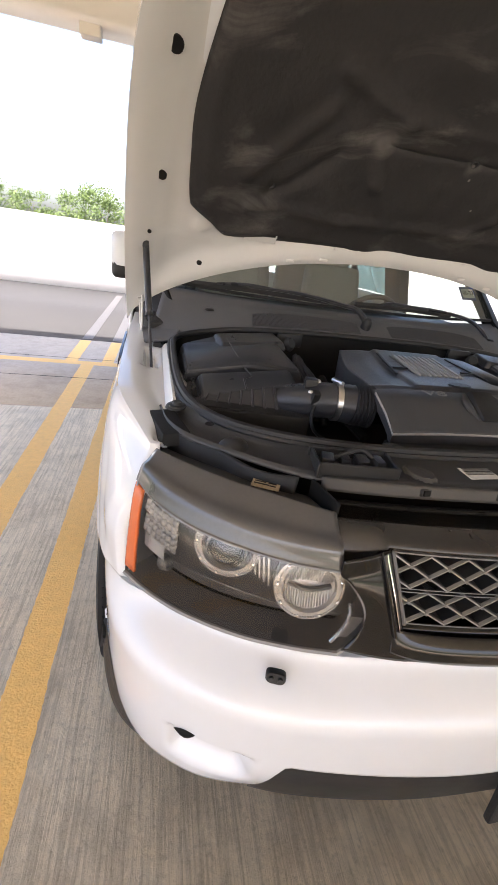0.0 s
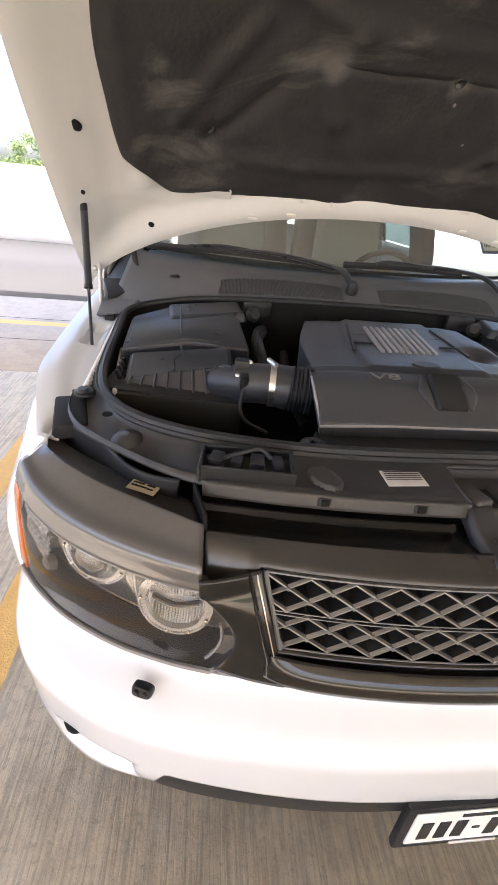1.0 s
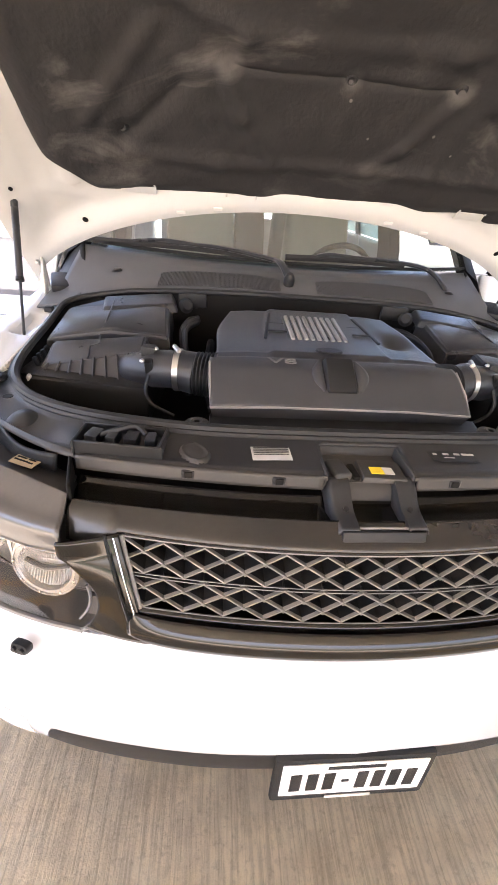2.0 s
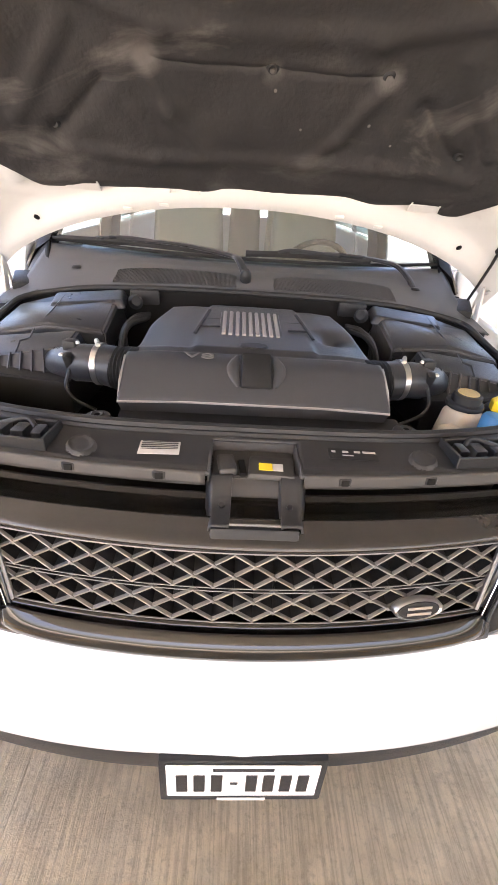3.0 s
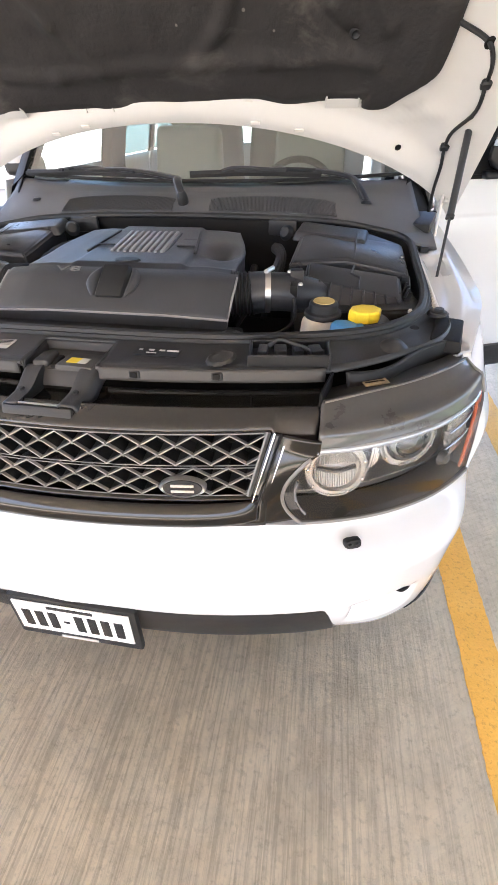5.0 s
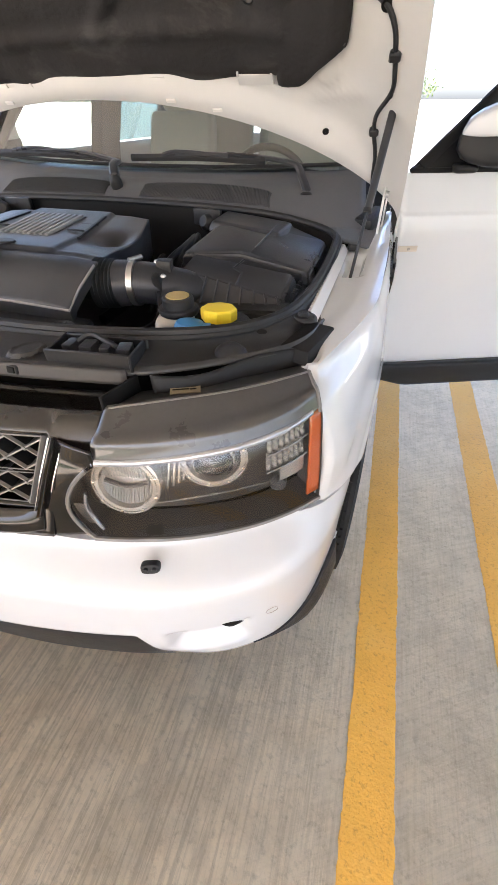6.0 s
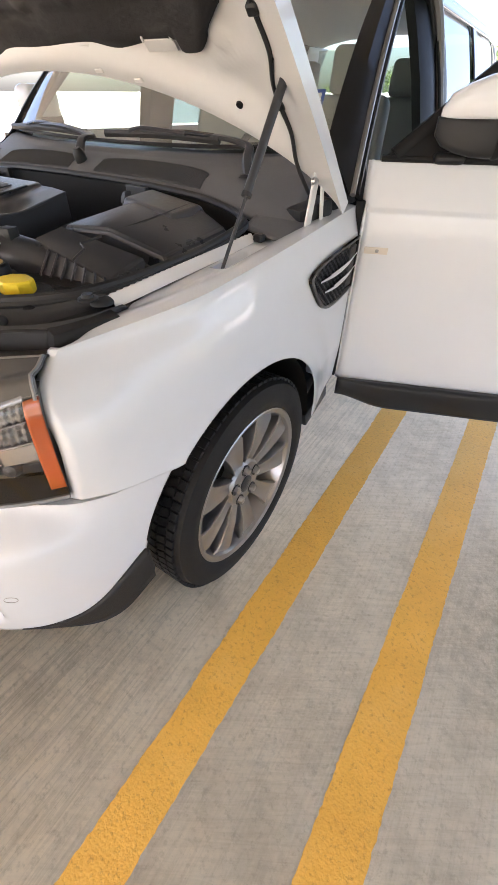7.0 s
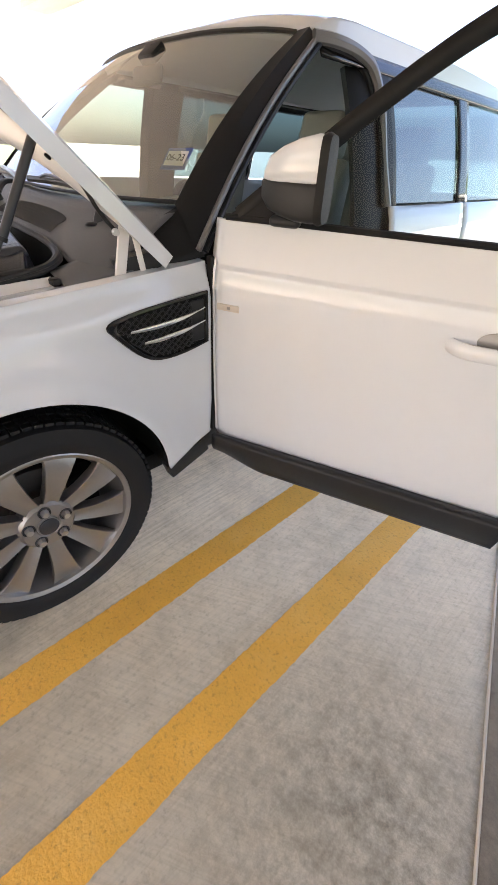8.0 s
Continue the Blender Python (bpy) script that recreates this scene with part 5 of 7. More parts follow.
part("bay_wall", rings(rows, None, True, False), DARK, car, "engine bay wall coloured as deep shade")
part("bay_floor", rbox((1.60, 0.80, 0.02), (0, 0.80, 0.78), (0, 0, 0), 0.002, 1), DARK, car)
for s in (1, -1):
    # pale inner wing seen between the seal and the filter box
    part("inner_wing", rbox((0.012, 0.30, 0.05), (s * 0.784, 0.79, 1.030), (0, 0, s * -7), 0.003, 1), INNER, car, "pale painted inner wing")
part("radiator_shroud", rbox((0.66, 0.12, 0.03), (0.02, 0.445, 1.024), (12, 0, 0), 0.01), BLACK, car, "black fan shroud")

# engine cover
eng = empty("engine_cover", "", "")
eng.parent = car
eng["label"] = "matt black plastic engine cover with ribbed inset"


def cover_top(a, v):
    """Front fascia, fold, and gently rising top."""
    y = interp(v, [0, 0.04, 0.26, 0.34, 0.6, 1.0], [0.474, 0.478, 0.570, 0.615, 0.78, 0.985])
    z = interp(v, [0, 0.04, 0.26, 0.34, 0.6, 1.0], [1.079, 1.087, 1.136, 1.146, 1.152, 1.170])
    half = interp(v, [0, 0.3, 0.36, 0.42, 0.7, 1.0], [0.312, 0.316, 0.312, 0.300, 0.296, 0.255])
    x = 0.0 + a * half + 0.004
    sag = 0.02 * max(0, abs(a) - 0.75) / 0.25
    z -= sag * 0.3
    # shoulder lines
    z -= 0.008 * sm(0.50, 0.56, abs(a)) * sm(0.36, 0.42, v)
    if v > 0.34 and v < 0.40:
        z -= 0.008
    # oil filler dip at the rear left
    d = math.hypot(x - 0.235, (y - 0.80))
    z -= 0.03 * math.exp(-(d / 0.045) ** 2)
    return (x, y, z)


cov = part("cover_shell", sheet(cover_top, 80, 60, -1, 1), COVERM, eng, "matt black cover shell")
solid(cov, 0.006)
rows = []
for dz in (0.0, -0.05, -0.10):
    ring = [cover_top(-1 + 2 * k / 40, 0) for k in range(41)] + [cover_top(1, k / 30) for k in range(1, 31)] + [cover_top(1 - 2 * k / 40, 1) for k in range(1, 41)] + [cover_top(-1, 1 - k / 30) for k in range(1, 30)]
    rows.append([(x * (1 + dz * .2), y if y > 0.5 else y - dz * 0.1, z + dz * (0.35 if y < 0.6 else 1.0)) for x, y, z in ring])
part("cover_skirt", rings(rows, None, True, False), COVERM, eng)
# lighter grey bead paints the highlight along the cover's front edge
part("cover_edge_highlight", tube([Vector(cover_top(a, v)) + Vector((0, 0, 0.001)) for a, v in [(-1, 0.30), (-1, 0.15), (-1, 0.0), (-0.5, 0.0), (0, 0), (0.5, 0), (1, 0), (1, 0.15), (1, 0.30)]], 0.003, 6), SILVERP, eng)
# ribbed inset
frame_ = rbox((0.180, 0.186, 0.008), (-0.006, 0.834, 1.1542), (5.5, 0, 0), 0.003, 1)
inset = part("ribbed_inset", frame_, SATIN, eng, "grey ribbed inset")
for k in range(9):
    part("rib", rbox((0.011, 0.172, 0.012), (-0.006 - 0.076 + 0.019 * k, 0.834, 1.1582), (5.5, 0, 0), 0.004, 2), SILVERP, inset)
# raised scoop in the fascia, with a round seat above it
part("fascia_scoop", rbox((0.082, 0.10, 0.014), (0.004, 0.552, 1.131), (31, 0, 0), 0.006, 2, None, (0.82, 1)), BLACK, eng, "dark inset panel")
for s in (1, -1):
    part("scoop_side", tube([(0.004 + s * 0.044, 0.512, 1.108), (0.004 + s * 0.056, 0.555, 1.131), (0.004 + s * 0.044, 0.600, 1.150)], lambda f: 0.004 + 0.011 * math.sin(math.pi * f), 10, 14, None, True, (1.0, 0.45)), COVERM, eng, "pale rounded cheek beside the inset")
part("badge_seat", lathe([(0.0, 0.004), (0.034, 0.004), (0.038, 0.0)], 32, None, pose(0.0, 0.668, 1.150) @ Matrix.Diagonal((1, 0.55, 1, 1))), BLACK, eng, "blank oval seat")
for s in (1, -1):
    part("cover_groove", rbox((0.010, 0.19, 0.006), (0.004 + s * 0.150, 0.845, 1.158), (5, 0, s * 9), 0.002, 1), BLACK, eng)
    for k in range(2):
        part("cover_groove", rbox((0.055, 0.005, 0.005), (0.004 + s * 0.125, 0.80 + 0.07 * k, 1.157), (5, 0, 0), 0.001, 1), BLACK, eng)


def lettering(name, text, size, m, material, parent, depth=0.001):
    cu = bpy.data.curves.new(name, 'FONT')
    cu.body, cu.size, cu.extrude = text, size, depth
    cu.align_x, cu.align_y = 'CENTER', 'CENTER'
    cu.materials.append(material)
    ob = new(name, cu)
    ob.parent = parent.parent if parent.parent and parent.parent.parent else parent
    ob.matrix_basis = m
    return ob


lettering("cover_lettering", "V8", 0.045, pose(-0.135, 0.592, 1.1465, 16, 0, 0) @ Matrix.Diagonal((1.5, 0.65, 1, 1)), SEALG, eng)

for s in (1, -1):
    # intake duct: ribbed bellows, clamp, sensor neck
    duct = empty("intake_duct", "", "")
    duct.parent = car
    duct["label"] = "black ribbed intake duct with steel clamp"
    duct.location = (0, 0.022, -0.012)
    bm = bmesh.new()
    tube([(s * (0.295 + 0.055 * k / 40), 0.605 + 0.010 * k / 40, 1.096) for k in range(41)], lambda t: 0.056 - 0.003 * t + 0.0035 * math.sin(t * 2 * math.pi * 6), 28, 0, bm)
    part("bellows", bm, RUBBER, duct, "ribbed rubber bellows")
    part("cone", tube([(s * 0.348, 0.615, 1.096), (s * 0.37, 0.620, 1.098), (s * 0.392, 0.624, 1.100)], lambda t: 0.054 - 0.003 * t, 28), SATIN, duct)
    part("neck", tube([(s * 0.390, 0.624, 1.100), (s * 0.43, 0.632, 1.098), (s * 0.47, 0.650, 1.088), (s * 0.545, 0.705, 1.060)], lambda t: 0.049 - 0.003 * t, 24, 10), SATIN, duct)
    part("clamp", tube([(s * 0.384, 0.624, 1.100), (s * 0.398, 0.626, 1.100)], 0.0545, 28), STEEL, duct, "shiny steel hose clamp")
    part("clamp_screw", tube([(s * 0.388, 0.61, 1.155), (s * 0.402, 0.645, 1.155)], 0.006, 8), STEEL, duct)
    part("sensor", rbox((0.035, 0.03, 0.03), (s * 0.465, 0.640, 1.140), (0, 0, s * 10), 0.005), BLACK, duct, "black air-flow sensor plug")
    part("sensor_plug", rbox((0.02, 0.022, 0.045), (s * 0.462, 0.602, 1.112), (18, 0, 0), 0.004), BLACK, duct)
    part("sensor_wire", tube([(s * 0.462, 0.595, 1.095), (s * 0.47, 0.575, 1.06), (s * 0.455, 0.565, 1.03), (s * 0.40, 0.56, 1.00)], 0.005, 6, 12), BLACK, duct)
    for k, (x, y, z) in enumerate(((0.447, 0.634, 1.148), (0.478, 0.60, 1.128))):
        part("screw", lathe([(0, 0.006), (0.004, 0.006), (0.0065, 0.003), (0.0065, 0)], 10, None, pose(s * x, y, z)), STEEL, duct)
    # air filter box: wedge lid with fins on its face
    box = empty("air_filter_box", "", "")
    box.parent = car
    box["label"] = "matt black plastic air filter box with finned face"
    lid = bmesh.new()
    top = [(0.490, 0.700, 1.115), (0.745, 0.702, 1.066), (0.750, 0.808, 1.092), (0.490, 0.788, 1.128)]
    low = [(0.470, 0.640, 1.030), (0.765, 0.682, 1.040), (0.768, 0.815, 1.050), (0.470, 0.815, 1.050)]
    rings([[(s * x, y, z) for x, y, z in low], [(s * x, y, z) for x, y, z in top]], lid)
    bmesh.ops.recalc_face_normals(lid, faces=lid.faces)
    bmesh.ops.bevel(lid, geom=list(lid.edges), offset=0.006, segments=3, affect='EDGES')
    part("filter_lid", lid, SATIN, box, "matt black filter lid")
    part("filter_base", rbox((0.33, 0.20, 0.10), (s * 0.62, 0.725, 1.00), (0, 0, s * 6), 0.012), BLACK, box)
    part("lid_flange", rbox((0.335, 0.20, 0.012), (s * 0.625, 0.735, 1.046), (0, s * -1.5, s * 8), 0.004), BLACK, box)
    A, B_, C, D_ = [Vector((s * x, y, z)) for x, y, z in (top[0], top[1], low[1], low[0])]
    for k in range(9):
        t = 0.03 + 0.92 * k / 8
        hi, lo = A.lerp(B_, t), D_.lerp(C, t)
        out = Vector((0, -0.004, 0.002))
        part("fin", tube([lo.lerp(hi, 0.12) + out, lo.lerp(hi, 0.97) + out], 0.0032, 5), SATIN, box)
    part("lid_line", tube([A.lerp(B_, 0.55) + Vector((0, -0.002, 0.001)), Vector((s * 0.633, 0.735, 1.106)), Vector((s * 0.61, 0.745, 1.112)), Vector((s * 0.62, 0.80, 1.118))], 0.0028, 5), SATIN, box)
    for k in range(4):
        part("lid_catch", rbox((0.012, 0.010, 0.03), (s * 0.768, 0.712 + 0.028 * k, 1.064), (0, s * 15, 0), 0.002, 1), BLACK, box)
    # battery cover behind it
    bc = empty("battery_cover", "", "")
    bc.parent = car
    bc["label"] = "satin black plastic cover box behind the filter"
    body = bmesh.new()
    rings([[(s * x, y, z) for x, y, z in [(0.430, 0.825, 1.03), (0.60, 0.835, 1.03), (0.795, 0.835, 1.03), (0.806, 1.10, 1.04), (0.64, 1.16, 1.05), (0.445, 1.14, 1.05)]],
           [(s * x, y, z) for x, y, z in [(0.432, 0.828, 1.108), (0.60, 0.836, 1.116), (0.785, 0.842, 1.082), (0.792, 1.085, 1.104), (0.64, 1.14, 1.138), (0.455, 1.12, 1.138)]],
           [(s * x, y, z) for x, y, z in [(0.442, 0.838, 1.116), (0.60, 0.846, 1.124), (0.772, 0.852, 1.091), (0.780, 1.075, 1.113), (0.64, 1.13, 1.146), (0.465, 1.11, 1.146)]]], body)
    bmesh.ops.recalc_face_normals(body, faces=body.faces)
    bmesh.ops.bevel(body, geom=list(body.edges), offset=0.005, segments=3, affect='EDGES')
    part("cover_body", body, SATIN, bc, "satin black cover")
    part("cover_line", tube([(s * 0.622, 0.846, 1.122), (s * 0.630, 0.98, 1.133), (s * 0.64, 1.12, 1.146)], 0.0025, 5), SATIN, bc)
    part("cover_line", tube([(s * 0.52, 0.842, 1.1205), (s * 0.525, 0.99, 1.134)], 0.002, 5), BLACK, bc)
    part("cover_hood", rbox((0.25, 0.13, 0.030), (s * 0.555, 1.090, 1.134), (6, s * 4, s * -9), 0.010, 3, None, (0.90, 0.8)), SATIN, bc, "raised rear hood of the cover")
    # hoses and brackets in the gap
    for k in range(3):
        part("hose", tube([(s * 0.37, 0.72 + 0.06 * k, 0.98), (s * (0.385 + 0.01 * k), 0.82 + 0.06 * k, 1.08), (s * 0.39, 0.94 + 0.05 * k, 1.10), (s * 0.36, 1.06 + 0.03 * k, 1.09)], 0.009 + 0.003 * (k == 1), 8, 18), RUBBER, car, "black rubber hose")
    part("bracket", rbox((0.10, 0.02, 0.05), (s * 0.38, 1.165, 1.138), (0, 0, s * -6), 0.006), BLACK, car, "black plastic bulkhead bracket")
    part("grommet", lathe([(0, 0.016), (0.016, 0.016), (0.022, 0.008), (0.026, 0.0)], 20, None, aim((s * 0.40, 1.10, 1.135), (s * -0.4, -0.8, 0.4))), RUBBER, car)
    part("rail_pipe", tube([(s * 0.30, 0.60, 1.0), (s * 0.32, 0.75, 1.02), (s * 0.31, 0.95, 1.06)], 0.014, 8, 10), DARK, car)

# coolant bottle, washer filler and brake fluid, on the left
cb = empty("coolant_bottle", "", "")
cb.parent = car
cb["label"] = "milky coolant bottle with black cap and gold label"
part("bottle", rbox((0.095, 0.085, 0.10), (0.535, 0.545, 1.015), (0, 0, 14), 0.02, 3, None, (0.85, 0.85)), POLYW, cb, "milky plastic bottle")
part("bottle_foot", rbox((0.06, 0.05, 0.05), (0.495, 0.500, 1.010), (0, 0, 14), 0.015, 3), POLYW, cb)
part("cap", lathe([(0.044, 0.0), (0.046, 0.006), (0.044, 0.012), (0.036, 0.015), (0.035, 0.032), (0.031, 0.036), (0.0, 0.036)], 32, None, pose(0.540, 0.560, 1.064)), RUBBER, cb, "black screw cap")
part("cap_label", lathe([(0.0, 0.0015), (0.0255, 0.0015), (0.026, 0.0)], 28, None, pose(0.540, 0.560, 1.1005)), GOLD, cb, "gold round label with unreadable print")
part("washer_filler", lathe([(0.033, -0.03), (0.033, 0.004), (0.028, 0.012), (0.010, 0.015), (0.0, 0.015)], 28, None, pose(0.592, 0.498, 1.060, -6, 4, 0)), BCAP, car, "blue washer bottle cap")
part("filler_tab", rbox((0.026, 0.02, 0.010), (0.624, 0.503, 1.064), (0, 0, 10), 0.004), BCAP, car)
part("brake_fluid_cap", lathe([(1.0, -0.014), (1.03, -0.004), (1.02, 0.008), (0.94, 0.012), (0.5, 0.0135), (0.0, 0.014)], 8, None, pose(0.640, 0.549, 1.078, 0, 0, 12) @ Matrix.Diagonal((0.039, 0.031, 1, 1))), YCAP, car, "yellow fluid cap with flats", 25)
part("cap_base", lathe([(0.05, -0.05), (0.05, -0.006), (0.044, 0.0), (0.0, 0.0)], 28, None, pose(0.655, 0.562, 1.062)), BLACK, car)

# cowl, wipers, windscreen
WS_BASE = poly([(0, 1.455, 1.236), (0.3, 1.462, 1.238), (0.55, 1.487, 1.244), (0.72, 1.52, 1.250), (0.85, 1.565, 1.254)], 40)
WS_TOP = poly([(0, 2.115, 1.785), (0.3, 2.125, 1.782), (0.55, 2.155, 1.770), (0.66, 2.175, 1.760), (0.715, 2.19, 1.752)], 40)
COWL_F = poly([(0, 1.217, 1.164), (0.25, 1.217, 1.162), (0.45, 1.218, 1.156), (0.60, 1.225, 1.145), (0.72, 1.213, 1.127), (0.80, 1.21, 1.108), (0.90, 1.27, 1.095)], 40)


def half_at(rows, a):
    k = min(39.999, abs(a) * 40)
    i = int(k)
    p = rows[i].lerp(rows[i + 1], k - i)
    return Vector(((1 if a >= 0 else -1) * p.x, p.y, p.z))


def cowl(a, v):
    f, r = half_at(COWL_F, a), half_at(WS_BASE, a)
    q = f.lerp(r, v)
    q.z += 0.014 * math.sin(math.pi * min(1, v * 1.4)) * (1 - abs(a) ** 4) - 0.008 * sm(0.85, 1.0, v)
    return tuple(q)


cw = part("cowl_panel", sheet(cowl, 80, 24, -1, 1), COWLM, car, "dusty grey-black plastic cowl below the windscreen")
solid(cw, 0.005)
for a0, a1 in ((-0.56, -0.06), (0.10, 0.62)):
    def vent(a, v, a0=a0, a1=a1):
        x, y, z = cowl(a0 + (a1 - a0) * a, 0.08 + (0.24 + 0.12 * math.sin(math.pi * a) ** 0.5) * v)
        return (x, y, z + 0.0040 + 0.0013 * math.sin((a + 0.012 * v) * 2 * math.pi * 92))
    solid(part("cowl_vent", sheet(vent, 552, 8), SCREEN, cw, "fine perforated intake screen"), 0.004)
for s in (1, -1):
    part("cowl_stud", lathe([(0, 0.008), (0.013, 0.008), (0.018, 0.004), (0.022, 0.0)], 20, None, pose(s * 0.675, 1.345, 1.190)), BLACK, cw)
    part("cowl_end", rbox((0.07, 0.14, 0.05), (s * 0.90, 1.36, 1.12), (10, 0, s * -18), 0.012), BLACK, car, "black plastic end of the cowl")


def ws(a, v, out=0.0):
    b, t = half_at(WS_BASE, a), half_at(WS_TOP, a)
    q = b.lerp(t, v)
    bulge = 0.035 * math.sin(math.pi * v)
    return (q.x, q.y - (bulge + out) * 0.63, q.z + (bulge + out) * 0.77)


wsc = part("windscreen", sheet(ws, 50, 24, -1, 1), SCREENG, car, "curved windscreen glass")
wsc.visible_shadow = False
part("screen_rubber", tube([ws(k / 30, 0.012, 0.002) for k in range(-30, 31)], 0.007, 6), RUBBER, wsc)
part("screen_top_rubber", tube([ws(k / 30, 0.995, 0.002) for k in range(-30, 31)], 0.008, 6), RUBBER, wsc)


def wiper(pivot, elbow, blade0, blade1, grip):
    w = empty("windscreen_wiper", "", "")
    w.parent = car
    w["label"] = "black wiper arm and blade at rest"
    part("pivot", lathe([(0, 0.022), (0.012, 0.022), (0.018, 0.012), (0.022, 0.0), (0.022, -0.03)], 18, None, aim(pivot, (0, -0.3, 1))), BLACK, w)
    part("arm", tube([pivot, Vector(pivot).lerp(Vector(elbow), 0.5) + Vector((0, -0.01, 0.02)), elbow, Vector(elbow).lerp(Vector(grip), 0.5) + Vector((0, 0, 0.012)), grip], lambda t: 0.018 - 0.008 * t, 8, 30, None, True, (1, 0.6)), SATIN, w, "black wiper arm")
    part("blade", tube([blade0, Vector(blade0).lerp(Vector(blade1), 0.5) + Vector((0, 0, 0.006)), blade1], 0.013, 6, 20, None, True, (0.7, 1.0)), RUBBER, w, "black wiper blade")
    part("blade_frame", tube([Vector(blade0).lerp(Vector(blade1), 0.25) + Vector((0, -0.004, 0.012)), Vector(grip) + Vector((0, -0.004, 0.008)), Vector(blade0).lerp(Vector(blade1), 0.75) + Vector((0, -0.004, 0.012))], 0.007, 6, 10), SATIN, w)


wiper((-0.018, 1.275, 1.214), (-0.075, 1.395, 1.262), (-0.80, 1.525, 1.268), (-0.14, 1.425, 1.268), (-0.50, 1.478, 1.285))
wiper((0.70, 1.341, 1.150), (0.605, 1.462, 1.262), (-0.02, 1.418, 1.272), (0.50, 1.452, 1.270), (0.16, 1.430, 1.286))
# dated sticker inside the screen
st = part("inspection_sticker", rbox((0.108, 0.080, 0.002), (0.715, 1.652, 1.372), (48, -2, 12), 0.0005, 1), STICKB, wsc, "blue-edged dated sticker on the glass")
part("sticker_field", rbox((0.088, 0.052, 0.002), (0.7152, 1.6505, 1.3735), (48, -2, 12), 0.0005, 1), WALLP, wsc)
lettering("sticker_date", "06-23", 0.034, pose(0.7155, 1.6488, 1.3750, 48, -2, 12), CABINB, st, 0.0003)

# bonnet stays and hinges
for s in (1, -1):
    stay = empty("bonnet_stay", "", "")
    stay.parent = car
    stay["label"] = "gas stay holding the bonnet up"
    lo, hi = Vector((s * 0.886, 0.930, 1.053)), Vector((s * 0.918, 1.140, 1.414))
    mid = lo.lerp(hi, 0.42)
    part("rod", tube([lo, mid], 0.0045, 10), SATIN, stay, "thin dark steel rod")
    part("cylinder", tube([mid, hi], 0.0105, 14), SATIN, stay, "black gas cylinder")
    part("collar", tube([mid - (hi - lo) * 0.012, mid + (hi - lo) * 0.012], 0.0125, 14), RUBBER, stay)
    part("ball_end", lathe([(0, 0.014), (0.010, 0.010), (0.013, 0.0), (0.010, -0.010), (0, -0.014)], 14, None, pose(*hi)), RUBBER, stay)
    part("pocket_clip", rbox((0.030, 0.026, 0.020), (s * 0.872, 1.125, 1.088), (0, 0, 0), 0.004, 1), BLACK, car, "black clip behind the stay's pocket")
    def apron(a, v, s=s):
        x = 0.812 + (0.125 - 0.01 * v) * a - 0.05 * v * (1 - a)
        return (s * x, 1.135 + 0.22 * v, 1.104 - 0.022 * a + (0.035 - 0.01 * a) * v)
    solid(part("cowl_apron", sheet(apron, 10, 8), COWLM, car, "dusty black apron between cowl and wing"), 0.004)
    hinge = empty("bonnet_hinge", "", "")
    hinge.parent = car
    hinge["label"] = "white painted bonnet hinge"
    part("hinge_arm", rbox((0.008, 0.034, 0.155), (s * 0.934, 1.300, 1.150), (-14, 0, 0), 0.003, 1), INNER, hinge, "flat white hinge arm")
    part("hinge_link", rbox((0.006, 0.018, 0.12), (s * 0.944, 1.350, 1.140), (10, 0, 0), 0.002, 1), INNER, hinge)
    part("hinge_pin", lathe([(0, 0.010), (0.009, 0.010), (0.010, 0.0)], 10, None, aim((s * 0.938, 1.286, 1.208), (s, 0, 0))), STEEL, hinge)
    part("hinge_base", rbox((0.04, 0.16, 0.012), (s * 0.93, 1.31, 1.078), (3, 0, 0), 0.004, 1), INNER, hinge)
    part("hinge_bolt", lathe([(0, 0.012), (0.010, 0.012), (0.012, 0.0)], 8, None, pose(s * 0.93, 1.35, 1.084)), STEEL, hinge)
# wiring along the left inner edge of the bonnet
part("bonnet_cable", tube([bonnet_place(x, u, frame_w(x, u) + dw) for x, u, dw in ((0.79, 0.64, -0.006), (0.868, 0.622, -0.006), (0.893, 0.588, -0.005), (0.902, 0.534, -0.004), (0.908, 0.458, -0.004), (0.876, 0.37, -0.005), (0.875, 0.318, -0.006), (0.887, 0.25, -0.008), (0.890, 0.18, -0.012), (0.905, 0.08, -0.02))], 0.0055, 8, 50), RUBBER, bonnet, "black cable along the bonnet edge")
for x, u in ((0.875, 0.318), (0.902, 0.534)):
    part("cable_clip", rbox((0.026, 0.022, 0.018), bonnet_place(x, u, frame_w(x, u) - 0.004), (-44, 0, 0), 0.004, 1), BLACK, bonnet)
part("bonnet_plug", lathe([(0, 0.03), (0.034, 0.03), (0.044, 0.016), (0.050, -0.01)], 20, None, aim(bonnet_place(0.80, 0.77, frame_w(0.80, 0.77)), (0, -math.sin(OPEN), -math.cos(OPEN)))), RUBBER, bonnet, "black rubber plug")

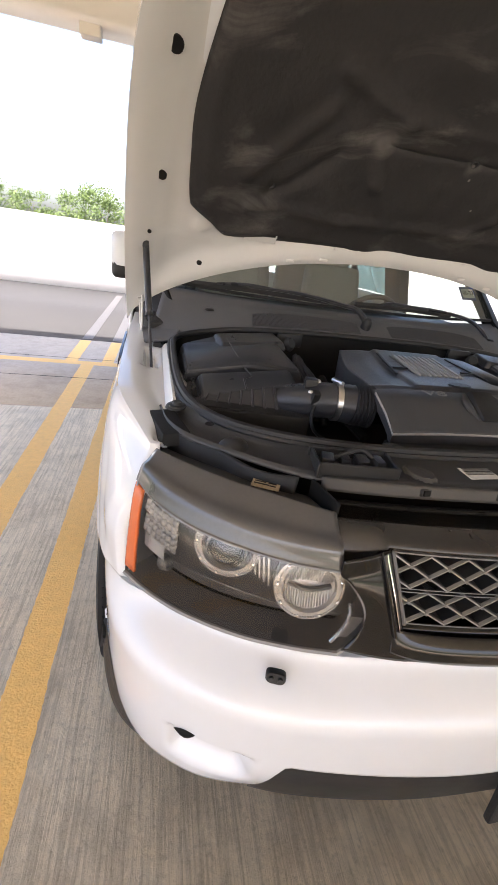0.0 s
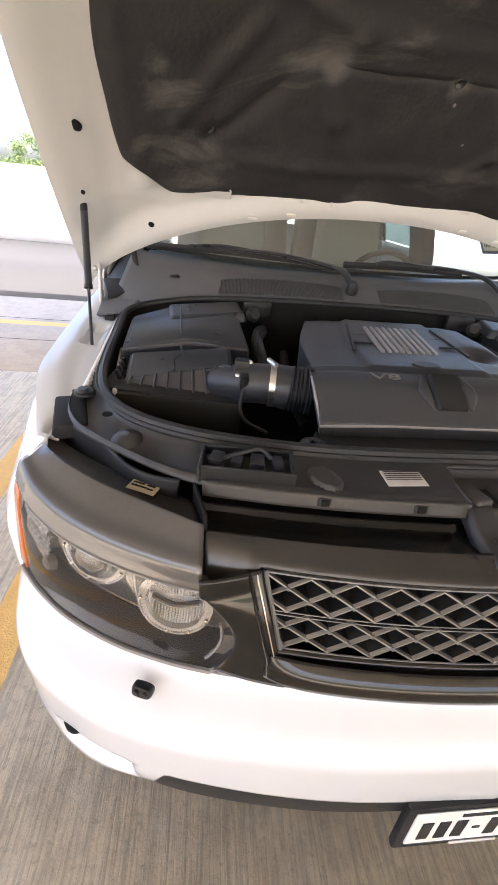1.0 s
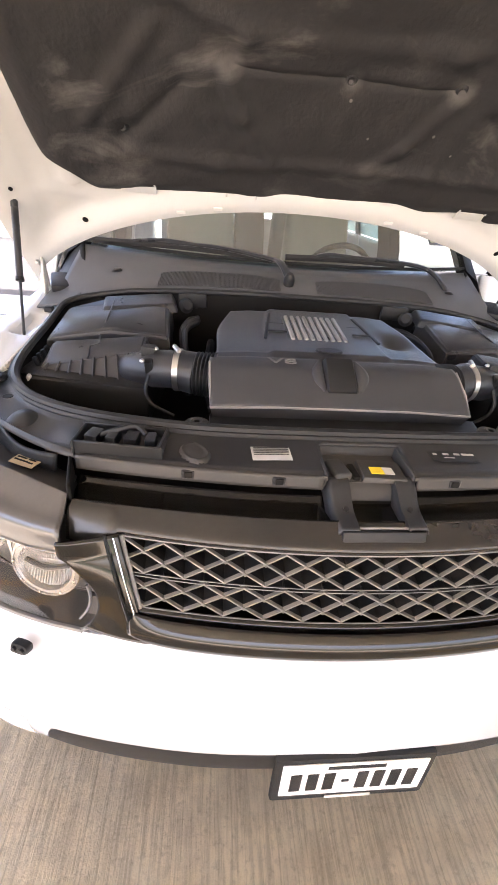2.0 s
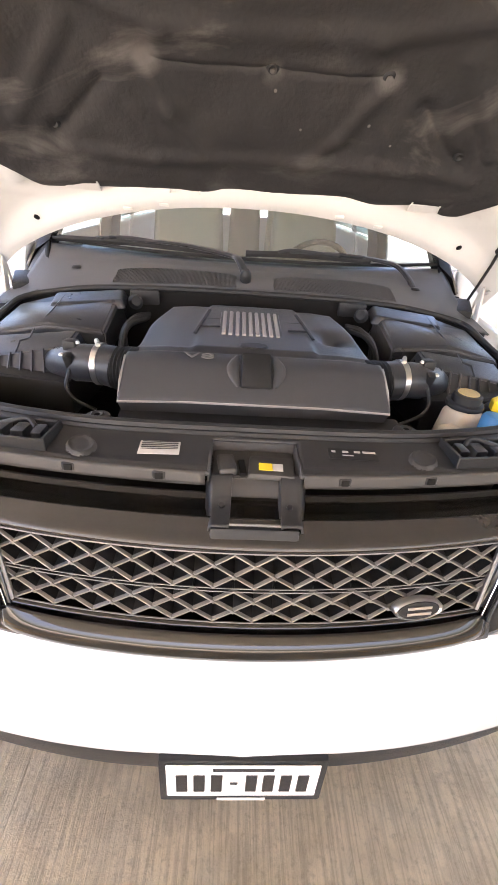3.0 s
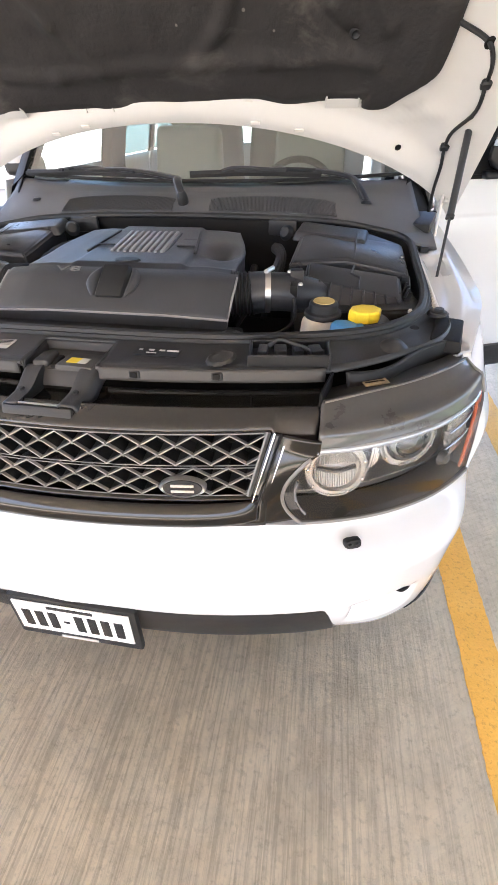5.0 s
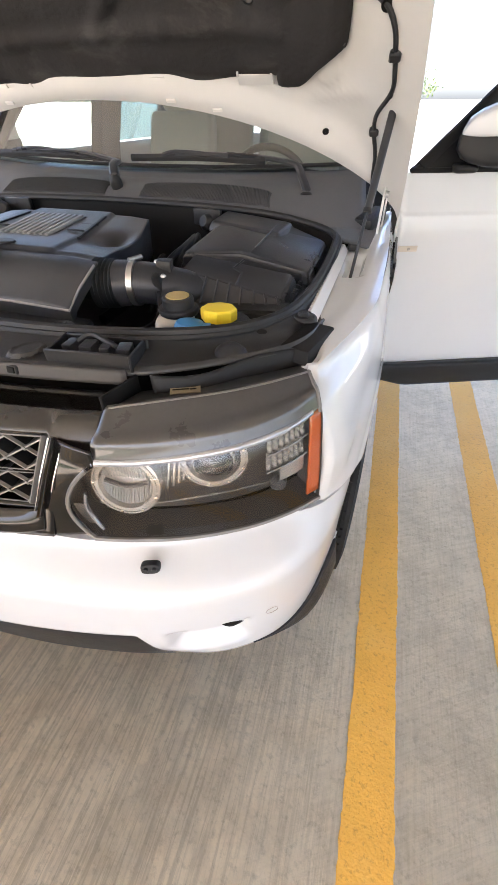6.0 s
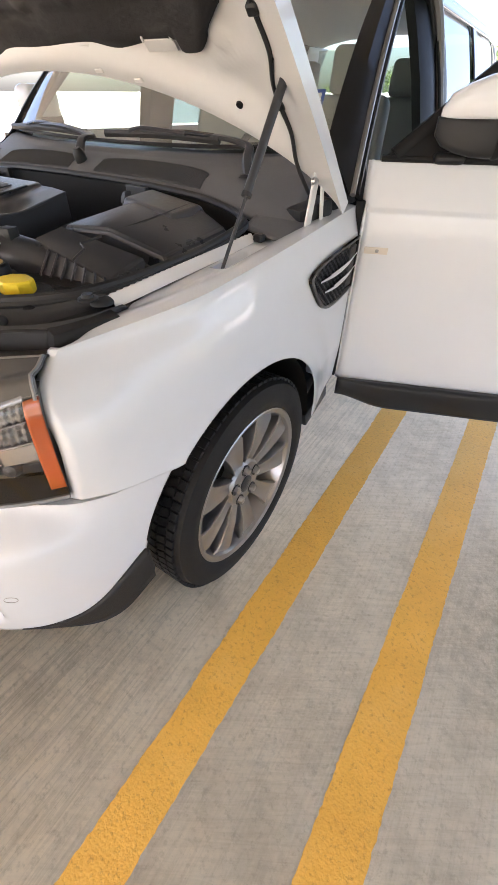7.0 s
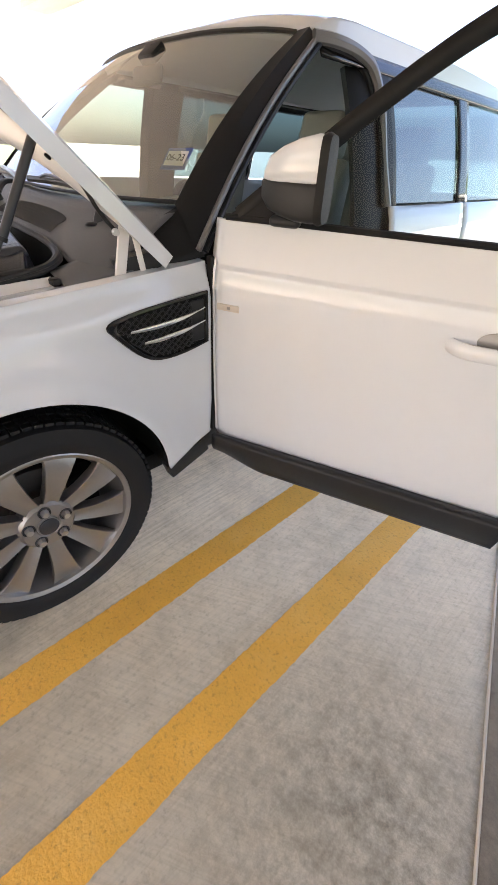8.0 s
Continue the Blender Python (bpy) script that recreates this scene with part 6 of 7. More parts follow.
# ---------- wheels ----------
def wheel(at, s):
    w = empty("wheel", "", "")
    w.parent = car
    w.location = at
    w["label"] = "grey nine-spoke alloy wheel with black tyre"
    R, HW, RR = 0.380, 0.126, 0.280
    m = pose(0, 0, 0, 0, 90 * s, 0)
    prof = [(RR - 0.012, -HW * 0.9), (RR, -HW), (R * 0.86, -HW * 1.05), (R * 0.955, -HW * 0.98), (R - 0.007, -HW * 0.72), (R - 0.006, 0), (R - 0.007, HW * 0.72), (R * 0.955, HW * 0.98), (R * 0.85, HW * 1.06), (R * 0.79, HW * 1.055), (RR + 0.006, HW), (RR - 0.008, HW * 0.93)]
    tyre = part("tyre", lathe(prof, 72, None, m), TYREM, w, "black rubber tyre with tread blocks")
    tread = bmesh.new()
    for k in range(80):
        t = 2 * math.pi * k / 80
        for z, wd, tw in ((0.099, 0.022, 0.0), (0.070, 0.028, 0.25), (0.031, 0.034, -0.2), (-0.012, 0.034, 0.2), (-0.058, 0.036, -0.25)):
            c = Matrix.Rotation(t, 4, 'Z') @ Matrix.Translation((R - (0.0045 if abs(z) < 0.1 else 0.0085), 0, z)) @ Matrix.Rotation(tw, 4, 'X')
            cube = [(a * 0.0050, b * 0.0112, d * wd / 2) for a in (-1, 1) for b in (-1, 1) for d in (-1, 1)]
            vs = [tread.verts.new(m @ c @ Vector(p)) for p in cube]
            for q in ((0, 1, 3, 2), (4, 6, 7, 5), (0, 4, 5, 1), (2, 3, 7, 6), (1, 5, 7, 3), (0, 2, 6, 4)):
                tread.faces.new([vs[i] for i in q])
    part("tread", tread, TYREM, tyre)
    bead = part("rim", lathe([(RR - 0.03, -HW * 0.9), (RR - 0.045, -0.02), (RR - 0.04, 0.06), (RR - 0.022, HW * 0.78), (RR - 0.016, HW * 0.95), (RR - 0.002, HW * 1.0), (RR + 0.004, HW * 0.97)], 72, None, m), WHEELM, w, "grey alloy rim")
    sp = bmesh.new()
    for k in range(9):
        t = 2 * math.pi * k / 9
        rot = m @ Matrix.Rotation(t, 4, 'Z')
        rows = []
        for r, wd, z, th in ((0.060, 0.0235, 0.086, 0.040), (0.10, 0.0255, 0.094, 0.042), (0.15, 0.0305, 0.106, 0.042), (0.21, 0.040, 0.113, 0.042), (0.24, 0.046, 0.114, 0.042), (RR - 0.020, 0.053, 0.108, 0.040)):
            rows.append([rot @ Vector((r, a, z + b)) for a, b in ((-wd * 0.8, -th), (-wd, -0.003), (-wd * 0.93, 0.002), (-wd * 0.30, -0.004), (wd * 0.30, -0.004), (wd * 0.93, 0.002), (wd, -0.003), (wd * 0.8, -th))])
        rings(rows, sp)
    bmesh.ops.recalc_face_normals(sp, faces=sp.faces)
    part("spokes", sp, WHEELM, bead, "nine broad alloy spokes")
    part("hub", lathe([(0.092, 0.05), (0.090, 0.088), (0.080, 0.098), (0.040, 0.100), (0.036, 0.096), (0.034, 0.100), (0.0, 0.103)], 40, None, m), WHEELM, bead, "alloy hub")
    part("hub_cap", lathe([(0.031, 0.099), (0.031, 0.104), (0.027, 0.106), (0.0, 0.107)], 32, None, m), SATIN, bead, "dark blank hub cap")
    for k in range(5):
        t = 2 * math.pi * k / 5 + math.pi
        part("wheel_nut", lathe([(0.0, 0.024), (0.0105, 0.024), (0.0135, 0.019), (0.0135, 0.0)], 6, None, m @ Matrix.Translation((0.061 * math.cos(t), 0.061 * math.sin(t), 0.092))), STEEL, bead)
        part("nut_seat", lathe([(0.0138, 0.002), (0.020, 0.005), (0.021, -0.002)], 14, None, m @ Matrix.Translation((0.061 * math.cos(t), 0.061 * math.sin(t), 0.098))), SATIN, bead)
    part("brake_disc", lathe([(0.09, -0.01), (0.17, -0.01), (0.17, 0.012), (0.09, 0.012), (0.085, 0.05), (0.0, 0.05)], 48, None, m), DISCM, w, "dark iron brake disc")
    part("caliper", rbox((0.07, 0.10, 0.16), (s * 0.005, 0.155, 0.02), (0, 0, 0), 0.02), DARK, w)
    part("wheel_back", lathe([(0.0, -0.06), (RR - 0.04, -0.06), (RR - 0.03, -0.10)], 40, None, m), DARK, w)
    return w


for s in (1, -1):
    wheel((s * 0.888, ARCH_Y, 0.3825), s)
    wheel((s * 0.858, 3.62, 0.3825), s)

# ---------- cabin ----------
def body_x(z):
    """Half width of the body side by height, behind the wings."""
    return interp(z, [0.30, 0.47, 0.75, 1.0, 1.15, 1.23, 1.45, 1.68, 1.74], [0.93, 0.975, 1.0, 1.0, 0.985, 0.955, 0.89, 0.80, 0.765])


def side_panel(s, y0, y1, z0, z1, name, material, label, off=0.0, ny=16, nz=14, tail=0.0, rake=0.0):
    def fn(a, v):
        z = z0 + (z1 - z0) * v
        y = y0 + (y1 - y0) * a + rake * (z - z0) * (1 - a)
        x = body_x(z) + off - 0.05 * sm(3.9, 4.75, y) - tail * sm(4.55, 4.8, y)
        return (s * x, y, z)
    ob = part(name, sheet(fn, ny, nz), material, car, label)
    return ob if material in (GLASS, PRIVACY) else solid(ob, 0.01, 0)


for s in (1, -1):
    if s < 0:
        fd = side_panel(s, 1.565, 2.655, 0.47, 1.235, "front_door_panel", WHITE, "white closed front door")
        side_panel(s, 1.565, 2.655, 0.36, 0.468, "door_cladding", BLACK, "black lower cladding", 0.004)
        gl = side_panel(s, 1.66, 2.62, 1.245, 1.69, "side_glass", GLASS, "side window glass", -0.01, 16, 14, 0.0, 1.22)
        gl.visible_shadow = False
        # the far mirror
        part("far_mirror", rbox((0.14, 0.20, 0.17), (s * 1.035, 1.86, 1.345), (0, 0, s * -6), 0.05, 4), WHITE, car, "white door mirror with black base")
        part("far_mirror_base", rbox((0.138, 0.195, 0.08), (s * 1.033, 1.862, 1.268), (0, 0, s * -6), 0.03, 3), BLACK, car)
    side_panel(s, 2.665, 3.50, 0.47, 1.235, "rear_door_panel", WHITE, "white closed rear door")
    side_panel(s, 2.665, 3.25, 0.36, 0.468, "rear_cladding", BLACK, "black lower cladding", 0.004)
    side_panel(s, 3.51, 4.70, 0.62, 1.235, "rear_quarter", WHITE, "white rear quarter panel")
    gl = side_panel(s, 2.72, 3.42, 1.245, 1.70, "rear_side_glass", PRIVACY, "rear side window glass", -0.01)
    gl.visible_shadow = False
    gl = side_panel(s, 3.56, 4.45, 1.245, 1.70, "quarter_glass", PRIVACY, "quarter window glass", -0.01)
    gl.visible_shadow = False
    side_panel(s, 2.60, 2.73, 1.235, 1.74, "centre_pillar", CABINB, "black centre pillar", -0.004, 4, 10)
    side_panel(s, 3.42, 3.56, 1.235, 1.74, "rear_pillar", PIANO, "gloss black rear pillar", -0.004, 4, 10)
    side_panel(s, 4.44, 4.72, 1.235, 1.74, "tail_pillar", WHITE, "white tail pillar", 0.0, 4, 10, 0.05)
    side_panel(s, 2.25, 4.6, 1.695, 1.745, "roof_rail", PIANO, "gloss black roof edge", 0.0, 20, 3)
    side_panel(s, 1.565, 3.2, 0.30, 0.44, "sill", BLACK, "black sill", -0.05)
    # windscreen pillar: gloss black outside with a silver door edge
    lo, hi = Vector((s * 0.955, 1.545, 1.135)), Vector((s * 0.765, 2.235, 1.748))
    lo2, hi2 = Vector((s * 0.845, 1.555, 1.248)), Vector((s * 0.715, 2.20, 1.760))
    rows = []
    for k in range(21):
        t = k / 20
        o, i = lo.lerp(hi, t), lo2.lerp(hi2, t)
        up = Vector((0, -0.026, 0.032)) * math.sin(math.pi * (0.1 + 0.9 * t))
        o, i = o + up, i + up
        rows.append([i, (i + o) / 2 + Vector((s * 0.012, -0.006, 0.012)), o, o + Vector((s * -0.02, 0.06, -0.02)), i + Vector((s * -0.01, 0.06, -0.02))])
    pil = part("screen_pillar", rings(rows), CABINB, car, "black windscreen pillar")
    part("pillar_seal", tube([r[2] + Vector((s * 0.004, 0.012, 0)) for r in rows], 0.010, 8), SEALG, pil, "grey door seal along the pillar")
    part("pillar_edge", tube([r[2] + Vector((s * 0.010, 0.035, -0.004)) for r in rows], 0.010, 8), CABINB, pil)

# black scuttle side between the cowl, the pillar's foot and the wing
for s in (1, -1):
    def foot(a, v, s=s):
        i = Vector((0.80, 1.372, 1.160)).lerp(Vector((0.850, 1.575, 1.262)), v)
        o = Vector((0.912, 1.395, 1.098)).lerp(Vector((0.968, 1.566, 1.128)), v)
        q = i.lerp(o, a) + Vector((0, 0, 0.016 * math.sin(math.pi * a)))
        return (s * q.x, q.y, q.z)
    solid(part("scuttle_side", sheet(foot, 10, 10), CABINB, car, "black plastic scuttle side at the pillar's foot"), 0.006)

# inner trim of the centre pillars, with the belt
for s in (1, -1):
    rows = [[(s * (body_x(z) - o), y, z) for o, y in ((0.018, 2.52), (0.05, 2.46), (0.10, 2.50), (0.10, 2.72), (0.018, 2.72))] for z in (0.60, 0.90, 1.235, 1.45, 1.60, 1.70)]
    part("pillar_trim", rings(rows), CABINB, car, "black inner trim of the centre pillar")

# grey seal round the open doorway, over its black inner bead
for r, off, material, label in ((0.020, 0.0, SEALG, "grey rubber doorway seal"), (0.014, -0.024, CABINB, "black inner bead of the seal")):
    path = [(0.772, 2.215, 1.742), (0.800, 2.30, 1.742), (0.802, 2.45, 1.734), (0.808, 2.56, 1.70), (0.838, 2.615, 1.60), (0.895, 2.635, 1.40), (0.955, 2.645, 1.235)]
    part("doorway_seal", tube([(x + off, y - 0.6 * abs(off), z + 0.5 * off) for x, y, z in path], r, 8, 40), material, car, label)


# roof
def roof(a, v):
    y = 2.13 + (4.62 - 2.13) * v + 0.07 * a * a * (1 - v)
    x = a * interp(v, [0, 0.1, 0.8, 1], [0.735, 0.765, 0.76, 0.72])
    z = 1.788 + 0.085 * sm(-0.03, 0.09, v) - 0.03 * sm(0.4, 1.0, v) - 0.055 * abs(a) ** 3
    return (x, y, z)


solid(part("roof", sheet(roof, 40, 40, -1, 1), WHITE, car, "white roof panel"), 0.03)
part("headlining", sheet(lambda a, v: (lambda p: (p[0] * 0.98, p[1] - 0.004 + 0.03 * sm(0, 0.1, v), p[2] - 0.006 - 0.042 * sm(0.0, 0.08, v)))(roof(a, v)), 20, 40, -1, 1), LINING, car, "beige headlining")
for s in (1, -1):
    def cant(a, v, s=s):
        x, y, z = roof(s, a)
        k = math.sin(v * math.pi / 2)
        return (x + (s * body_x(1.742) - x) * k, y, z - 0.004 + (1.738 - z) * v)
    part("cant_rail", sheet(cant, 30, 6), WHITE, car, "white rail under the roof edge")
# tail
part("tail_panel", rbox((1.80, 0.06, 0.62), (0, 4.72, 0.92), (0, 0, 0), 0.03), WHITE, car, "white tailgate")
tg = part("rear_window", sheet(lambda a, v: (a * (0.78 - 0.08 * v), 4.72 - 0.14 * v, 1.24 + 0.48 * v), 8, 6, -1, 1), REARG, car, "rear window glass")
tg.visible_shadow = False
part("rear_bumper", rbox((1.85, 0.14, 0.26), (0, 4.74, 0.50), (0, 0, 0), 0.05), WHITE, car, "white rear bumper")
part("underbody", rbox((1.70, 4.2, 0.08), (0, 2.6, 0.32), (0, 0, 0), 0.01), DARK, car, "dark underbody")
part("cabin_floor", rbox((1.70, 3.1, 0.03), (0, 3.1, 0.52), (0, 0, 0), 0.005, 1), CABINB, car, "dark cabin carpet")
part("bulkhead", rbox((1.70, 0.04, 0.62), (0, 1.50, 0.84), (0, 0, 0), 0.005, 1), DARK, car)

# dashboard and steering wheel
def dash(a, v):
    y = interp(v, [0, 0.6, 0.85, 1.0], [1.50, 1.82, 1.93, 1.95])
    z = interp(v, [0, 0.6, 0.85, 1.0], [1.205, 1.195, 1.165, 0.95])
    z += 0.045 * math.exp(-((a * 0.84 - 0.38) / 0.16) ** 2) * sm(0.45, 0.75, v)
    return (a * 0.84, y + 0.06 * a * a, z)


solid(part("dashboard", sheet(dash, 40, 20, -1, 1), CABINB, car, "black dashboard top"), 0.02)
stw = empty("steering_wheel", "", "")
stw.parent = car
stw["label"] = "black leather steering wheel"
m = aim((0.38, 2.03, 1.12), (0, 0.88, 0.48))
part("wheel_rim", tube([m @ Vector((0.185 * math.cos(t), 0.185 * math.sin(t), 0)) for t in [2 * math.pi * k / 40 for k in range(41)]], 0.015, 10, 0, None, False), CABINB, stw)
part("wheel_hub", lathe([(0.0, 0.03), (0.06, 0.025), (0.075, 0.0), (0.05, -0.06)], 24, None, m), CABINB, stw)
for t in (0, math.pi, 1.5 * math.pi):
    part("wheel_spoke", tube([m @ Vector((0.05 * math.cos(t), 0.05 * math.sin(t), 0.008)), m @ Vector((0.18 * math.cos(t), 0.18 * math.sin(t), 0))], 0.014, 8, 0, None, True, (1, 0.5)), CABINB, stw)


def seat(x, y, wide=0.50):
    st = empty("car_seat", "", "")
    st.parent = car
    st["label"] = "grey leather car seat with headrest"
    part("cushion", rbox((wide, 0.50, 0.16), (x, y, 0.78), (8, 0, 0), 0.05, 4), SEATG, st, "grey leather cushion")
    part("backrest", rbox((wide, 0.14, 0.62), (x, y + 0.30, 1.10), (-14, 0, 0), 0.05, 4, None, (0.86, 0.8)), SEATG, st, "grey leather backrest")
    part("headrest", rbox((0.27, 0.11, 0.20), (x, y + 0.40, 1.50), (-8, 0, 0), 0.045, 4), SEATG, st, "grey headrest")
    for o in (-0.05, 0.05):
        part("headrest_post", tube([(x + o, y + 0.385, 1.36), (x + o, y + 0.395, 1.44)], 0.007, 8), STEEL, st)


seat(0.40, 2.42)
seat(-0.40, 2.42)
seat(0.42, 3.35)
seat(-0.42, 3.35)
seat(0.0, 3.37, 0.3)
mir = part("inner_mirror", rbox((0.22, 0.03, 0.07), (0.0, 2.02, 1.66), (-12, 0, 0), 0.02, 3), CABINB, car, "black inner mirror")
part("mirror_stem", tube([(0, 2.06, 1.76), (0, 2.03, 1.70)], 0.010, 8), CABINB, mir)
part("sensor_housing", rbox((0.12, 0.08, 0.04), (0.0, 2.05, 1.735), (40, 0, 0), 0.012), CABINB, mir)
part("aerial", tube([(-0.80, 4.3, 1.25), (-0.80, 4.35, 1.72)], 0.004, 6), CABINB, car, "thin black aerial on the glass")

# ---------- open driver's door ----------
DO = Vector((1.006, 1.577, 0))
DA = radians(22)
DD = Vector((math.cos(DA), math.sin(DA), 0))
DN = Vector((math.sin(DA), -math.cos(DA), 0))


def door_at(d, z, n=0.0):
    return DO + DD * d + DN * n + Vector((0, 0, z))


def door_skin(z):
    return interp(z, [0.36, 0.47, 0.60, 0.75, 1.0, 1.05, 1.085, 1.102, 1.107, 1.113, 1.235], [-0.035, -0.012, 0.001, 0.008, 0.012, 0.0115, 0.0085, 0.0055, 0.0010, -0.0010, -0.034])


dr = empty("driver_door", "", "")
dr.parent = car
dr["label"] = "white driver's door standing wide open"
DL = 1.075


def skin(a, v):
    z = 0.452 + (1.235 - 0.452) * v
    lead = 0.006 + 0.012 * sm(1.11, 1.13, z)
    d = -lead + (DL + 0.004 + lead) * a
    return tuple(door_at(d, z, door_skin(z) - 0.012 * (1 - sm(0, 0.02, a)) + 0.004 * math.sin(math.pi * a)))


solid(part("door_skin", sheet(skin, 50, 130), WHITE, dr, "white door skin"), 0.05, -1)
def clad(a, v):
    z0 = 0.465
    z1 = 0.415 - 0.065 * sm(0.0, 0.22, a)
    z = z0 + (z1 - z0) * v
    return tuple(door_at(0.004 + DL * a, z, door_skin(z) + 0.010 + 0.008 * math.sin(math.pi * v)))
solid(part("door_cladding", sheet(clad, 40, 8), BLACK, dr, "matt black lower cladding"), 0.04)
part("door_inner", sheet(lambda a, v: tuple(door_at(0.03 + (DL - 0.06) * a, 0.50 + 0.72 * v, -0.11 + 0.02 * v)), 6, 6), BEIGE, dr, "beige inner door trim")
part("belt_strip", tube([door_at(0.02 + (DL - 0.03) * k / 20, 1.240, -0.036) for k in range(21)], 0.010, 8), CABINB, dr, "black belt strip")
part("door_shut_edge", tube([door_at(-0.004, 0.47 + 0.765 * k / 16, door_skin(0.47 + 0.765 * k / 16) - 0.012) for k in range(17)], 0.006, 6), WHITE, dr)


def frame_at(d, z):
    return door_at(d, z, -0.042 - (z - 1.235) * 0.36)


top = [frame_at(0.06, 1.245), frame_at(0.20, 1.36), frame_at(0.40, 1.52), frame_at(0.58, 1.645), frame_at(0.70, 1.70), frame_at(0.85, 1.725), frame_at(DL, 1.73)]
part("window_frame", tube(top, 0.026, 10, 40, None, True, (0.8, 1.0)), CABINB, dr, "black window frame")
part("window_frame", tube([frame_at(DL - 0.02, 1.73), frame_at(DL - 0.01, 1.24)], 0.03, 8), CABINB, dr)
gl = bmesh.new()
pts = [frame_at(0.06, 1.24), frame_at(0.20, 1.36), frame_at(0.40, 1.52), frame_at(0.58, 1.645), frame_at(0.70, 1.70), frame_at(0.85, 1.725), frame_at(DL - 0.02, 1.73), frame_at(DL - 0.02, 1.24)]
gl.faces.new([gl.verts.new(p) for p in pts])
g = part("door_glass", gl, GLASS, dr, "door window glass")
g.visible_shadow = False
sail = bmesh.new()
rings([[frame_at(d, z) + DN * o for d, z in ((0.02, 1.24), (0.30, 1.24), (0.30, 1.43), (0.10, 1.29))] for o in (0.014, -0.014)], sail)
part("mirror_sail", sail, CABINB, dr, "black mirror mount panel")
# door mirror
def mirror_rows(zs, ns, dd):
    rows = []
    for d, (z0, z1), (n0, n1) in zip(dd, zs, ns):
        ring = []
        for j in range(20):
            t = 2 * math.pi * j / 20
            c, e = math.cos(t), math.sin(t)
            c, e = math.copysign(abs(c) ** 0.5, c), math.copysign(abs(e) ** 0.38, e)
            z = (z0 + z1) / 2 + (z1 - z0) / 2 * e
            ring.append(door_at(0.156 + (d - 0.128) * 0.84, 1.446 - (1.446 - z) * 0.89, 0.55 * ((n0 + n1) / 2 + (n1 - n0) / 2 * c)))
        rows.append(ring)
    return rows


mi = part("door_mirror", rings(mirror_rows([(1.330, 1.352), (1.324, 1.388), (1.322, 1.412), (1.322, 1.431), (1.322, 1.442), (1.324, 1.440)], [(0.01, 0.03), (-0.01, 0.06), (-0.03, 0.085), (-0.04, 0.105), (-0.045, 0.112), (-0.04, 0.108)], [0.128, 0.150, 0.195, 0.250, 0.305, 0.316])), WHITE, dr, "white mirror cap over black housing")
part("mirror_housing", rings(mirror_rows([(1.284, 1.332), (1.256, 1.336), (1.240, 1.337), (1.230, 1.337), (1.228, 1.337), (1.230, 1.337)], [(0.0, 0.03), (-0.012, 0.058), (-0.03, 0.080), (-0.04, 0.100), (-0.045, 0.106), (-0.04, 0.104)], [0.122, 0.150, 0.195, 0.250, 0.305, 0.318])), BLACK, mi, "black mirror housing")
part("mirror_rim", rings(mirror_rows([(1.228, 1.442), (1.224, 1.446), (1.230, 1.440)], [(-0.046, 0.112), (-0.050, 0.116), (-0.044, 0.110)], [0.316, 0.328, 0.342])), TYREM, mi, "black mirror rim")
part("mirror_arm", rbox((0.09, 0.07, 0.030), tuple(door_at(0.215, 1.246, -0.03)), (0, 0, 22), 0.018, 3), BLACK, mi, "black mirror arm")
# handle and side repeater
part("door_handle", tube([door_at(0.725, 1.003, 0.004), door_at(0.765, 1.004, 0.046), door_at(0.86, 1.006, 0.056), door_at(0.95, 1.008, 0.046), door_at(0.985, 1.008, 0.006)], 0.021, 10, 24, None, True, (0.55, 1)), WHITE, dr, "white door handle")
# flat grey ellipse on the skin paints the shade of the grip recess
bm = lathe([(0.0, 0.0012), (0.9, 0.0012), (1.0, -0.003)], 28, None, Matrix.Translation(door_at(0.86, 1.025, 0.015)) @ DN.to_track_quat('Z', 'Y').to_matrix().to_4x4() @ Matrix.Diagonal((0.075, 0.034, 1, 1)))
part("grip_shade", bm, SILVERP, dr, "flat grey disc painted as the grip recess's shade")
part("side_repeater", rbox((0.080, 0.006, 0.022), tuple(door_at(0.055, 0.985, 0.0125)), (0, 0, 22), 0.0025, 2), POLYW, dr, "clear side repeater lens")
part("repeater_bulb", rbox((0.012, 0.006, 0.010), tuple(door_at(0.058, 0.985, 0.0168)), (0, 0, 22), 0.002, 1), SILVERP, dr)
# door shut face of the body, behind the hinge
for z in (0.62, 1.05):
    part("door_hinge", rbox((0.06, 0.05, 0.06), (0.955, 1.60, z), (0, 0, 20), 0.01), WHITE, dr)
part("hinge_pillar", rbox((0.10, 0.08, 0.62), (0.90, 1.62, 0.74), (0, 0, 0), 0.02), WHITE, car, "white hinge pillar")
part("gap_seal", rbox((0.03, 0.016, 0.66), (0.982, 1.578, 0.80), (0, 0, 0), 0.004, 1), TYREM, car, "black rubber seal in the door gap")

